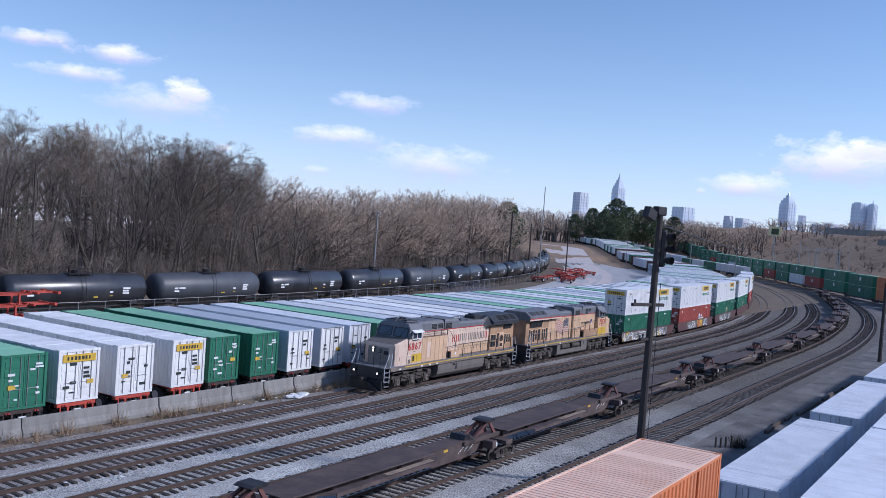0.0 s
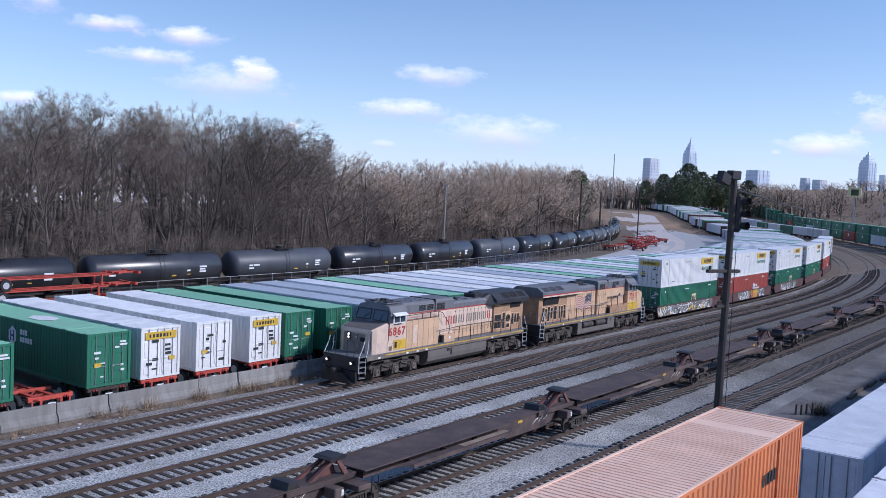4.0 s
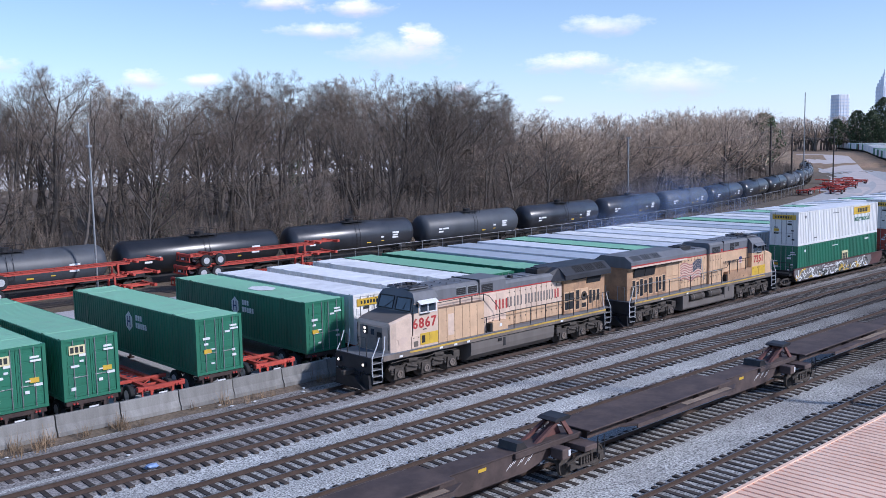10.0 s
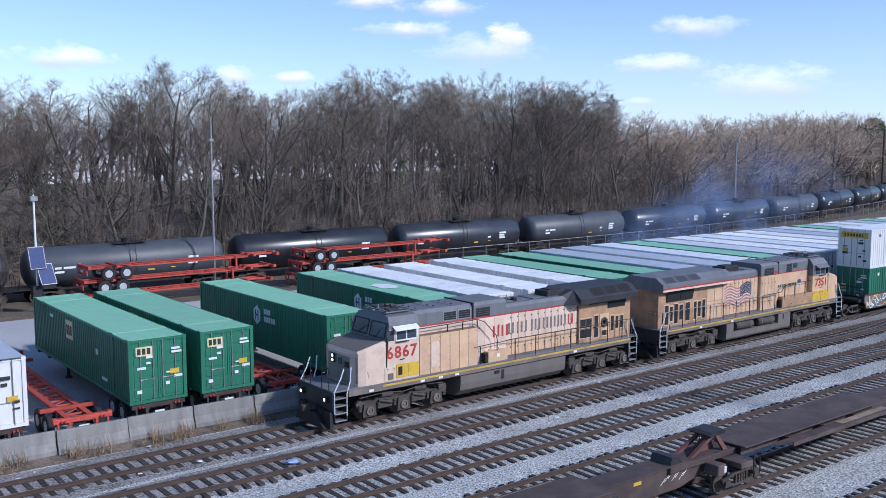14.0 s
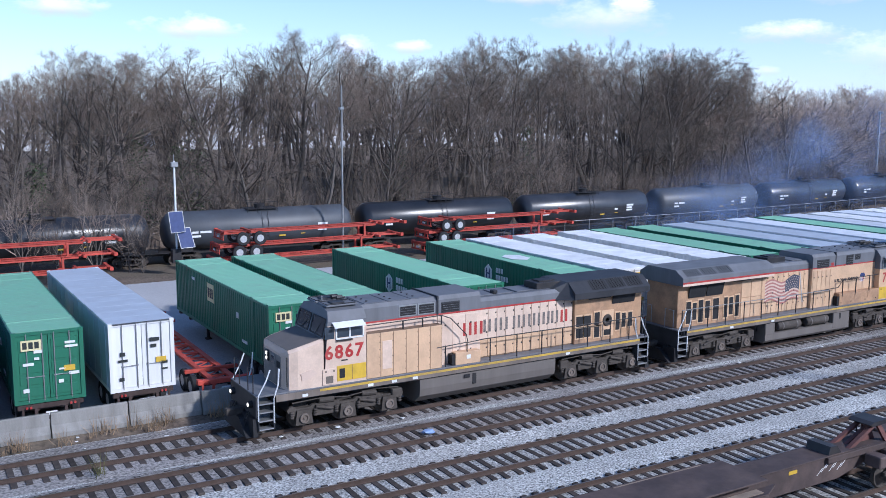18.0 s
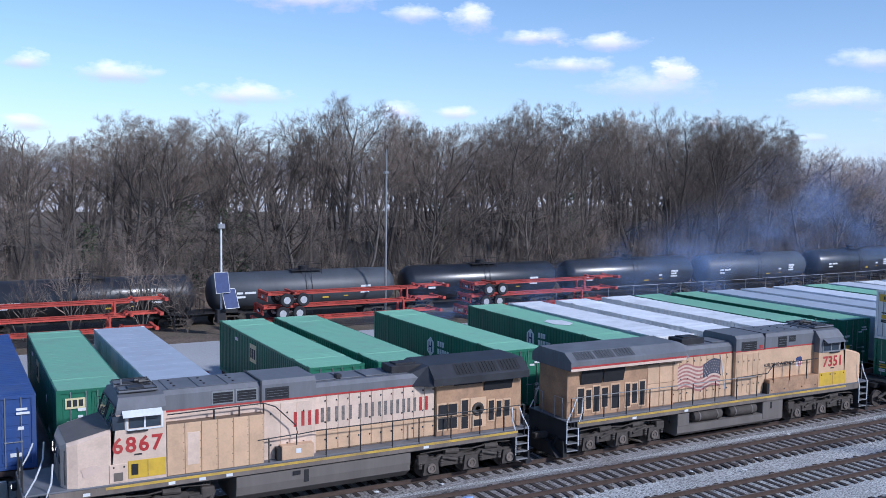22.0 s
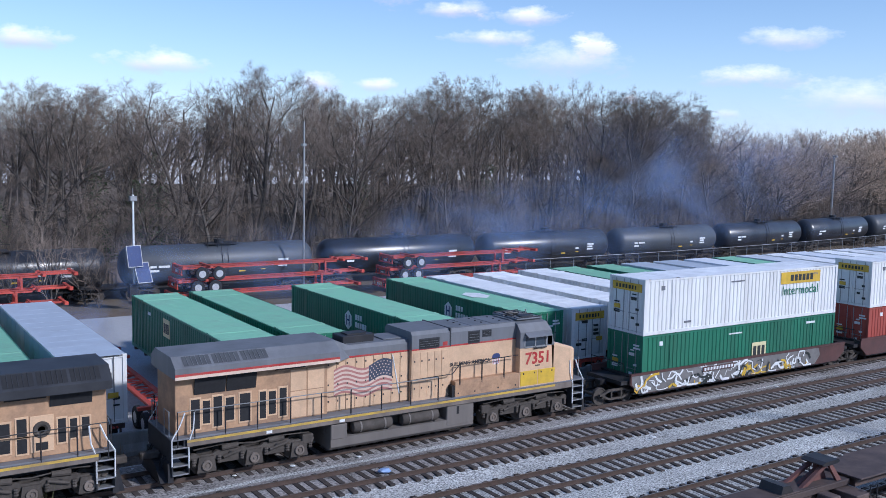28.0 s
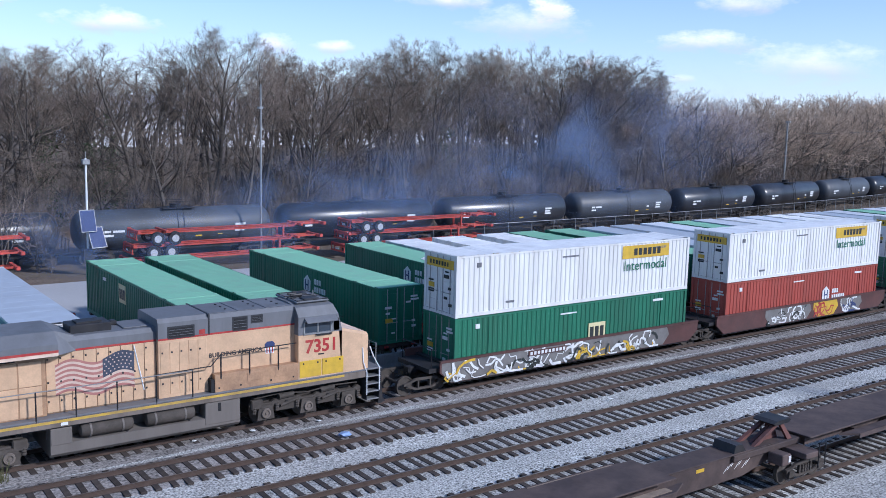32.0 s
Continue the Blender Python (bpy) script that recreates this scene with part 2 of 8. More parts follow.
# faded orange with the sun on the top also put into the colour
M_OROOF = mat("faded sunlit orange roof", (0.92, 0.64, 0.48), 0.6, var=0.08, scale=0.6, grime=(0.62, 0.30, 0.18), gscale=0.35, gamt=0.4)
M_CHASSIS = mat("red chassis paint", (0.53, 0.08, 0.055), 0.55, var=0.2, scale=1.2, grime=(0.16, 0.05, 0.03), gamt=0.5, rnd=0.12)
M_BLACK = mat("black steel", (0.022, 0.022, 0.025), 0.5, var=0.3, scale=2, grime=(0.07, 0.06, 0.055), gamt=0.5)
M_TANK = mat("black tank paint", (0.024, 0.026, 0.032), 0.3, var=0.3, scale=0.5, grime=(0.05, 0.05, 0.054), gscale=0.5, gamt=0.6, streak=True, rnd=0.4, spec=0.65)
M_TYRE = mat("tyre rubber", (0.025, 0.025, 0.027), 0.85, var=0.2, scale=8)
M_RIM = mat("steel wheel rim", (0.55, 0.55, 0.56), 0.45, 0.5, var=0.15, scale=6)
M_STEEL = mat("galvanised steel", (0.36, 0.365, 0.37), 0.45, 0.6, var=0.15, scale=5)
M_WOODP = mat("pole timber", (0.06, 0.05, 0.045), 0.9, var=0.3, scale=3, streak=True)
M_UPY = mat("faded armour yellow", (0.66, 0.44, 0.27), 0.6, var=0.06, scale=0.8, grime=(0.33, 0.22, 0.15), gscale=0.9, gamt=0.5, fine=0.05, fscale=14, rnd=0.05, bump=0.04)
M_UPG = mat("harbour mist grey", (0.17, 0.175, 0.19), 0.55, var=0.14, scale=1.0, grime=(0.07, 0.07, 0.07), gscale=0.9, gamt=0.5, streak=True)
M_UPDK = mat("sooty roof paint", (0.03, 0.031, 0.036), 0.5, var=0.25, scale=1.0, grime=(0.08, 0.08, 0.085), gscale=0.8, gamt=0.4)
M_TRUCK = mat("dusty truck steel", (0.082, 0.069, 0.059), 0.8, var=0.25, scale=2, grime=(0.03, 0.025, 0.02), gscale=1.5, gamt=0.7)
M_FTANK = mat("dusty grey tank paint", (0.165, 0.145, 0.13), 0.7, var=0.12, scale=1, grime=(0.11, 0.10, 0.09), gamt=0.6, streak=True)
M_YEL = mat("yellow safety paint", (0.65, 0.42, 0.04), 0.55, var=0.15, scale=2, grime=(0.3, 0.2, 0.08), gamt=0.4)
M_RED = mat("red lettering", (0.40, 0.03, 0.03), 0.6, var=0.2, scale=3, grime=(0.4, 0.2, 0.15), gamt=0.4)
M_CREAM = mat("cream marking", (0.70, 0.62, 0.36), 0.6, var=0.1, scale=3)
M_PALE = mat("white marking", (0.74, 0.75, 0.75), 0.6, var=0.12, scale=3)
M_DARKMARK = mat("dark marking", (0.03, 0.035, 0.035), 0.6, var=0.2, scale=3)
M_GLASS = mat("tinted cab glass", (0.045, 0.06, 0.08), 0.08, 0.0, var=0.2, scale=1.0, spec=0.8)
M_NAVY = mat("navy marking", (0.04, 0.06, 0.16), 0.6, var=0.2, scale=3)
M_BARK = mat("grey bark", (0.12, 0.104, 0.092), 0.95, var=0.3, scale=1.5, rnd=0.3)
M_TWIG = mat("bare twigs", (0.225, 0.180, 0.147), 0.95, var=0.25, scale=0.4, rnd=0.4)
# lighter copy of the twig colour: sunlight on the crowns put into it
M_TWIG_LIT = mat("sunlit-toned bare twigs", (0.36, 0.285, 0.22), 0.95, var=0.25, scale=0.4, rnd=0.35)
# tan growth along the bend, its colour lightened further for sunlight
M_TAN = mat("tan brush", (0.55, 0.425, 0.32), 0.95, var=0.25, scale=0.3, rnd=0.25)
M_IVY = mat("ivy leaves", (0.055, 0.085, 0.035), 0.6, var=0.4, scale=1.0, island=0.4)
M_LEAF = mat("evergreen leaves", (0.08, 0.105, 0.05), 0.7, var=0.4, scale=1.0, rnd=0.2)


class Mesh:
    """Collects faces of one part."""

    def __init__(self):
        self.v, self.f = [], []

    def poly(self, vs, fs):
        n = len(self.v)
        self.v += [tuple(p) for p in vs]
        self.f += [tuple(i + n for i in f) for f in fs]
        return self

    def box(self, x0, x1, y0, y1, z0, z1):
        return self.poly([(x0, y0, z0), (x1, y0, z0), (x1, y1, z0), (x0, y1, z0), (x0, y0, z1), (x1, y0, z1), (x1, y1, z1), (x0, y1, z1)],
                         [(3, 2, 1, 0), (4, 5, 6, 7), (0, 1, 5, 4), (1, 2, 6, 5), (2, 3, 7, 6), (3, 0, 4, 7)])

    def bev(self, x0, x1, y0, y1, z0, z1, b=0.03):
        """A box with chamfered edges."""
        bm = bmesh.new()
        bmesh.ops.create_cube(bm, size=1, matrix=Matrix.Translation(((x0 + x1) / 2, (y0 + y1) / 2, (z0 + z1) / 2)) @ Matrix.Diagonal((x1 - x0, y1 - y0, z1 - z0, 1)))
        bmesh.ops.bevel(bm, geom=bm.edges[:], offset=b, segments=1, affect="EDGES")
        bm.verts.index_update()
        self.poly([v.co[:] for v in bm.verts], [[v.index for v in f.verts] for f in bm.faces])
        bm.free()
        return self

    def tube(self, p, q, r0, r1=None, n=6, cap=True):
        p, q = Vector(p), Vector(q)
        r1 = r0 if r1 is None else r1
        d = (q - p).normalized()
        a = d.cross(Vector((0, 0, 1)) if abs(d.z) < 0.9 else Vector((1, 0, 0))).normalized()
        b = d.cross(a)
        vs = []
        for c, r in ((p, r0), (q, r1)):
            for i in range(n):
                t = 2 * math.pi * i / n
                vs.append(c + a * math.cos(t) * r + b * math.sin(t) * r)
        fs = [(i, i + n, (i + 1) % n + n, (i + 1) % n) for i in range(n)]
        if cap:
            fs += [tuple(range(n)), tuple(range(2 * n - 1, n - 1, -1))]
        return self.poly(vs, fs)

    def path(self, pts, r, n=5):
        """A bent rod: rings at the points, joined."""
        pts = [Vector(p) for p in pts]
        closed = (pts[0] - pts[-1]).length < 1e-6
        vs, ref = [], None
        for i, c in enumerate(pts):
            d = (pts[min(i + 1, len(pts) - 1)] - pts[max(i - 1, 0)] if not (closed and i in (0, len(pts) - 1)) else pts[1] - pts[-2]).normalized()
            a = d.cross(Vector((0, 0, 1)) if abs(d.z) < 0.9 else Vector((1, 0, 0))).normalized() if ref is None else (ref - d * ref.dot(d)).normalized()
            ref = a
            b = d.cross(a)
            vs += [c + a * math.cos(2 * math.pi * j / n) * r + b * math.sin(2 * math.pi * j / n) * r for j in range(n)]
        fs = [(i * n + j, i * n + (j + 1) % n, i * n + n + (j + 1) % n, i * n + n + j) for i in range(len(pts) - 1) for j in range(n)]
        if not closed:
            fs += [tuple(range(n - 1, -1, -1)), tuple(range(len(vs) - n, len(vs)))]
        return self.poly(vs, fs)

    def prism(self, prof, x0, x1, axis="x"):
        """A closed outline pushed along an axis; outline in (y, z), (x, z) or (x, y)."""
        n = len(prof)
        put = {"x": lambda a, b, t: (t, a, b), "y": lambda a, b, t: (a, t, b), "z": lambda a, b, t: (a, b, t)}[axis]
        vs = [put(a, b, t) for t in (x0, x1) for a, b in prof]
        return self.poly(vs, [tuple(range(n)), tuple(range(2 * n - 1, n - 1, -1))] + [(i, i + n, (i + 1) % n + n, (i + 1) % n) for i in range(n)])

    def lathe(self, prof, n=20, axis="x", c=(0, 0, 0), caps=True):
        """A profile (along, radius) turned about an axis."""
        vs, fs = [], []
        for t, r in prof:
            for i in range(n):
                w = 2 * math.pi * i / n
                a, b = math.cos(w) * r, math.sin(w) * r
                vs.append({"x": (c[0] + t, c[1] + a, c[2] + b), "y": (c[0] + a, c[1] + t, c[2] + b), "z": (c[0] + a, c[1] + b, c[2] + t)}[axis])
        for k in range(len(prof) - 1):
            fs += [(k * n + i, k * n + (i + 1) % n, (k + 1) * n + (i + 1) % n, (k + 1) * n + i) for i in range(n)]
        if caps:
            fs += [tuple(range(n - 1, -1, -1)), tuple(range((len(prof) - 1) * n, len(prof) * n))]
        return self.poly(vs, fs)

    def data(self, name, material, smooth=False):
        me = bpy.data.meshes.new(name)
        me.from_pydata(self.v, [], self.f)
        bm = bmesh.new()
        bm.from_mesh(me)
        bmesh.ops.recalc_face_normals(bm, faces=bm.faces)
        bm.to_mesh(me)
        bm.free()
        me.materials.append(material)
        if smooth:
            me.shade_smooth()
            me.set_sharp_from_angle(angle=radians(40))
        return me


def part(name, mesh, material, parent=None, label="", smooth=False, m=None):
    ob = new(name, mesh.data(name, material, smooth) if isinstance(mesh, Mesh) else mesh)
    ob.parent = parent
    if m is not None:
        ob.matrix_basis = m
    if label:
        ob["label"] = label
    if name in SMALL_MARKS:
        ob["kind"] = "stuff"
    return ob


SMALL_MARKS = ("stencil_mark", "panel_lettering", "emblem_lettering", "rear_lettering", "flag_dots", "tail_lights")


def thing(name, label, category, group="", m=None):
    ob = tagged(new(name), label, category, group)
    if m is not None:
        ob.matrix_basis = m
    return ob


# the lines of the yard: y at x = 0, where the bend begins, its radius
LINES = {1: (40.2, 115, 345), 2: (36.5, 115, 355), 3: (32.45, 112, 430), 4: (28.3, 110, 460), 5: (24.4, 115, 490), 6: (19.7, 115, 500), "tank": (79.6, 60, 420)}
BEND_END = 330.0


def line_y(k, x):
    y0, x0, r = LINES[k]
    if x <= x0:
        return y0
    e = min(x, BEND_END) - x0
    return y0 + e * e / (2 * r) + max(x - BEND_END, 0) * e / r


def line_dir(k, x):
    y0, x0, r = LINES[k]
    return Vector((1, max(min(x, BEND_END) - x0, 0) / r, 0)).normalized()


def line_points(k, a, b, step):
    """Points along a line at even distances from x = a up to x = b."""
    pts, x = [], a
    while x < b:
        pts.append((Vector((x, line_y(k, x), 0)), line_dir(k, x)))
        x += step * line_dir(k, x).x
    return pts


def hump(y, a, b):
    t = min(max((y - a) / (b - a), 0), 1)
    return t * t * (3 - 2 * t)


def ground_z(x, y):
    v = y - (line_y("tank", min(x, 300)) - LINES["tank"][0])      # distance across, along the tank line's bend
    z = -0.32
    z += 0.24 * hump(y, 42.8, 43.6)
    z += 0.95 * hump(v, 60, 71) - 0.2 * hump(v, 74, 77)
    z += 1.5 * hump(v, 83, 92) + 2.5 * hump(v, 92, 140)
    d = 0.45 * (x - 300) - 0.89 * (y - 54)                        # beyond the far train the land climbs
    z += 24 * hump(d, 10, 130) + 10 * hump(x, 800, 2400)
    return z


def grid(name, xs, ys, material, lift=0.0, fz=ground_z):
    mesh = Mesh()
    mesh.v = [(x, y, fz(x, y) + lift) for y in ys for x in xs]
    n = len(xs)
    mesh.f = [(j * n + i, j * n + i + 1, (j + 1) * n + i + 1, (j + 1) * n + i) for j in range(len(ys) - 1) for i in range(n - 1)]
    return part(name, mesh, material, smooth=True)


def spread(*runs):
    out = []
    for a, b, s in runs:
        n = max(int(round((b - a) / s)), 1)
        out += [a + (b - a) * i / n for i in range(n)]
    return out + [runs[-1][1]]


def build_ground():
    xs = spread((-1500, -200, 160), (-200, -40, 20), (-40, 330, 5), (330, 700, 15), (700, 4500, 250))
    ys = spread((-1500, -100, 140), (-100, 38, 12), (38, 46, 0.4), (46, 58, 3), (58, 180, 2), (180, 400, 20), (400, 4500, 270))
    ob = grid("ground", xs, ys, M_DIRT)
    tagged(ob, "brown dirt and dead winter grass", "ground", kind="structure")
    # crushed stone of the yard tracks, domed a little along each line
    rows = spread((0, 1, 0.02))
    xs = spread((-60, 130, 10), (130, 330, 5))
    mesh = Mesh()
    for x in xs:
        lo, hi = line_y(6, x) - 2.4, line_y(1, x) + 2.35
        mesh.v += [(x, lo + (hi - lo) * t, -0.245 + 0.02 * math.sin(t * 61)) for t in rows]
    n = len(rows)
    mesh.f = [(i * n + j, (i + 1) * n + j, (i + 1) * n + j + 1, i * n + j + 1) for i in range(len(xs) - 1) for j in range(n - 1)]
    tagged(part("ballast_bed", mesh, M_BALLAST, smooth=True), "grey crushed stone between the yard tracks, darker towards the bend", "ballast", kind="structure")
    mesh = Mesh()
    for x in xs:
        mesh.v += [(x, line_y(6, x) - 2.2 - 18 * f, -0.262 - 0.03 * f) for f in (0, 0.25, 0.5, 1)]
    mesh.f = [(i * 4 + j, (i + 1) * 4 + j, (i + 1) * 4 + j + 1, i * 4 + j + 1) for i in range(len(xs) - 1) for j in range(3)]
    tagged(part("cinder_strip", mesh, M_CINDER, smooth=True), "dark cinders and grit beside the nearest track", "gravel", kind="structure")
    # dirtier stone along the running lines
    for k, (lo, hi) in ((1, (-2.0, 2.3)), (2, (-1.25, 1.7)), (3, (-1.2, 1.2)), (4, (-1.2, 1.2)), (5, (-1.5, 1.5)), (6, (-1.2, 1.2))):
        mesh = Mesh()
        pts = line_points(k, -60, 330, 4.0)
        rr = random.Random(k)
        for p, d in pts:
            nrm = Vector((-d.y, d.x, 0))
            a, b = lo + rr.uniform(-0.15, 0.15), hi + rr.uniform(-0.15, 0.15)
            mesh.v += [tuple(p + nrm * (a + (b - a) * f) + Vector((0, 0, -0.205 - 0.05 * (f in (0, 1))))) for f in (0, 0.1, 0.5, 0.9, 1)]
        mesh.f = [(i * 5 + j, i * 5 + 5 + j, i * 5 + 6 + j, i * 5 + 1 + j) for i in range(len(pts) - 1) for j in range(4)]
        tagged(part("track_bed", mesh, M_OLDBAL if k in (1, 2) else M_MIDBAL, smooth=True), "oily brown old stone under the track" if k in (1, 2) else "dusty grey stone under the track", "ballast", kind="structure")
    # paved lot behind the barrier
    xs = spread((-60, 60, 6), (60, 330, 6))
    mesh = Mesh()
    ts = spread((0, 1, 0.06))
    for x in xs:
        lo = max(43.75, line_y(1, x) + 3.4)
        hi = line_y("tank", x) - 9.2
        mesh.v += [(x, lo + (hi - lo) * t, max(ground_z(x, lo + (hi - lo) * t), -0.08) + 0.05) for t in ts]
    n = len(ts)
    mesh.f = [(i * n + j, (i + 1) * n + j, (i + 1) * n + j + 1, i * n + j + 1) for i in range(len(xs) - 1) for j in range(n - 1)]
    tagged(part("pavement", mesh, M_ASPHALT, smooth=True), "pale worn asphalt of the container lot", "pavement", kind="structure")


def rail_mesh(k, a, b, side, z0, shift=0.0):
    """One rail as a swept T section; returns the steel and its bright head."""
    prof = [(-0.07, -0.17), (0.07, -0.17), (0.02, -0.14), (0.02, -0.05), (0.036, -0.035), (0.036, -0.004), (-0.036, -0.004), (-0.036, -0.035), (-0.02, -0.05), (-0.02, -0.14)]
    steel, head = Mesh(), Mesh()
    pts = line_points(k, a, b, 6.0)
    n = len(prof)
    for p, d in pts:
        nrm = Vector((-d.y, d.x, 0))
        c = p + nrm * (side * 0.7525 + shift)
        steel.v += [tuple(c + nrm * u + Vector((0, 0, z0 + w))) for u, w in prof]
        head.v += [tuple(c + nrm * u + Vector((0, 0, z0 + w))) for u, w in ((-0.03, -0.003), (0.03, -0.003), (0.026, 0.0), (-0.026, 0.0))]
    for i in range(len(pts) - 1):
        steel.f += [(i * n + j, i * n + (j + 1) % n, (i + 1) * n + (j + 1) % n, (i + 1) * n + j) for j in range(n)]
        head.f += [(i * 4 + j, i * 4 + (j + 1) % 4, (i + 1) * 4 + (j + 1) % 4, (i + 1) * 4 + j) for j in range(4)]
    return steel, head


TIE = Mesh().bev(-0.115, 0.115, -1.3, 1.3, -0.34, -0.172, 0.012)
TRACKS = {}


def build_track(k, a, b, z0=0.0, label="", shiny=True):
    t = TRACKS[k] = tagged(new("track"), label or "railway track with rusty rails on dark timber ties", "track", "yard tracks", "structure")
    for side in (-1, 1):
        steel, head = rail_mesh(k, a, b, side, z0)
        r = part("rail", steel, M_RAIL, t)
        part("rail_head", head, M_RAILTOP, r)


def build_ties(k, a, b, near, z0=0.0):
    """Single ties over the near stretch, the rest joined."""
    t = TRACKS[k]
    rng = random.Random(str(k))
    one = TIE.data("tie", M_TIE)
    far = Mesh()
    for p, d in line_points(k, a, b, 0.545):
        w = math.atan2(d.y, d.x) + rng.uniform(-0.03, 0.03)
        m = Matrix.Translation(p + Vector((rng.uniform(-0.05, 0.05), rng.uniform(-0.07, 0.07), z0 + rng.uniform(-0.012, 0.0)))) @ Matrix.Rotation(w, 4, "Z")
        if near[0] < p.x < near[1]:
            part("tie", one, None, t, m=m)
        else:
            far.poly([m @ Vector(v) for v in ((-.115, -1.3, -.3), (.115, -1.3, -.3), (.115, 1.3, -.3), (-.115, 1.3, -.3), (-.115, -1.3, -.172), (.115, -1.3, -.172), (.115, 1.3, -.172), (-.115, 1.3, -.172))],
                     [(4, 5, 6, 7), (0, 1, 5, 4), (1, 2, 6, 5), (2, 3, 7, 6), (3, 0, 4, 7)])
    if far.v:
        tagged(part("ties", far, M_TIE, t), kind="stuff")


build_ground()
for k in (1, 2, 3, 4, 5, 6):
    build_track(k, -60, 330)
build_track("tank", -60, 330, 0.62, "tank car siding on a low stone bed beside the woods")


# concrete barrier along the lot
def build_barrier():
    w = tagged(new("barrier_wall"), "weathered grey concrete barrier blocks along the lot's edge", "barrier", kind="structure")
    prof = [(-0.30, -0.14), (0.30, -0.14), (0.30, 0.05), (0.14, 0.35), (0.09, 0.80), (0.07, 0.83), (-0.07, 0.83), (-0.09, 0.80), (-0.14, 0.35), (-0.30, 0.05)]
    one = Mesh().prism(prof, -1.47, 1.47).data("barrier_block", M_CONC)
    rng = random.Random(5)
    x = -26.1
    while x < 118:
        skip = 15.9 < x < 16.9
        if not skip:
            part("barrier_block", one, None, w, m=pose(x, max(43.6, line_y(1, x) + 3.3) + rng.uniform(-0.05, 0.05), 0, rng.uniform(-1.5, 1.5), 0, rng.uniform(-0.8, 0.8)))
        x += 3.0
    return w


build_barrier()


# containers: length along local y, the rear doors at y = 0 facing -y
def corrugated(x, y0, y1, z0, z1, out, pitch=0.30, depth=0.036):
    """A ribbed wall along y at x, the ribs standing out along out."""
    mesh = Mesh()
    n = int((y1 - y0) / pitch)
    p = (y1 - y0) / n
    line = []
    for i in range(n):
        a = y0 + i * p
        line += [(x, a), (x, a + p * 0.44), (x - out * depth, a + p * 0.56), (x - out * depth, a + p * 0.88)]
    line.append((x, y1))
    for u, v in line:
        mesh.v += [(u, v, z0), (u, v, z1)]
    mesh.f = [(2 * i, 2 * i + 2, 2 * i + 3, 2 * i + 1) for i in range(len(line) - 1)]
    return mesh


def container(name, label, body, roof, length=15.3, width=2.66, height=2.9, ribbed=True, flat_doors=False, group="parked containers"):
    """A container standing on z = 0, doors at y = 0."""
    t = thing(name, label, "container" if ribbed else "trailer", group)
    w, h, L = width / 2, height, length
    for s in (-1, 1):
        if ribbed:
            p = part("side_wall", corrugated(s * (w - 0.02), 0.15, L - 0.15, 0.16, h - 0.1, s), body, t)
        else:
            mm = Mesh().box(s * (w - 0.03), s * w, 0.12, L - 0.12, 0.16, h - 0.1)
            for i in range(13):
                y = 0.6 + i * (L - 1.2) / 12
                mm.box(s * w, s * (w + 0.012), y - 0.03, y + 0.03, 0.16, h - 0.12)
            part("side_wall", mm, body, t)
    fr = Mesh()
    for s in (-1, 1):
        for y in (0.0, L - 0.16):
            fr.box(s * w, s * (w - 0.16), y, y + 0.16, 0, h)
        fr.box(s * w, s * (w - 0.06), 0.16, L - 0.16, 0, 0.17)
        fr.box(s * w, s * (w - 0.06), 0.16, L - 0.16, h - 0.11, h - 0.02)
        if ribbed:
            for y in (2.0, L - 2.1):
                fr.box(s * (w + 0.004), s * (w - 0.06), y, y + 0.14, 0.17, h - 0.11)
    for y in (0.0, L - 0.16):
        fr.box(-w + 0.16, w - 0.16, y, y + 0.14, 0, 0.15)
        fr.box(-w + 0.16, w - 0.16, y, y + 0.14, h - 0.13, h - 0.01)
    for sx in (-1, 1):
        for y in (0, L):
            for z in (0, h):
                fr.box(sx * (w + 0.006), sx * (w - 0.17), y - 0.006 if y == 0 else y - 0.17, y + 0.17 if y == 0 else y + 0.006, z - 0.004 if z == 0 else z - 0.12, z + 0.12 if z == 0 else z + 0.004)
    part("frame", fr, body, t)
    rf = Mesh()
    if ribbed:
        n = int(L / (0.2 if roof == M_OROOF else 0.42))
        low = -0.024
        prof = [(0.1, -0.05)]
        for i in range(n):
            a, p = 0.1 + i * (L - 0.2) / n, (L - 0.2) / n
            band = 0.3 if roof == M_OROOF else 0.2
            lift = 0.03 if i in (0, n - 1) or abs(a - 2.05) < band or abs(a - L + 2.05) < band else 0.0
            if roof == M_OROOF:
                prof += [(a, -0.012), (a + p * 0.68, -0.012), (a + p * 0.74, -0.012 if lift else -0.045), (a + p * 0.96, -0.012 if lift else -0.045)]
            else:
                prof += [(a, low + lift), (a + p * 0.55, low + lift), (a + p * 0.66, -0.015 + lift), (a + p * 0.90, -0.015 + lift)]
        prof += [(L - 0.1, -0.035)]
        rf.v = [(sx * (w - 0.06), y, h + z) for y, z in prof for sx in (-1, 1)]
        rf.f = [(2 * i, 2 * i + 1, 2 * i + 3, 2 * i + 2) for i in range(len(prof) - 1)]
        if roof == M_OROOF:
            for s in (-1, 1):
                rf.box(s * (w + 0.003), s * (w - 0.07), 0.17, L - 0.17, h - 0.025, h + 0.002)
            for y in (-0.003, L - 0.1):
                rf.box(-w + 0.17, w - 0.17, y, y + 0.103, h - 0.02, h + 0.002)
    else:
        n = int(L / 1.22)
        prof = [(0.0, h - 0.08), (0.0, h - 0.008)]
        for i in range(1, n):
            a = L * i / n
            prof += [(a - 0.014, h - 0.007), (a - 0.008, h - 0.011), (a + 0.008, h - 0.011), (a + 0.014, h - 0.007)]
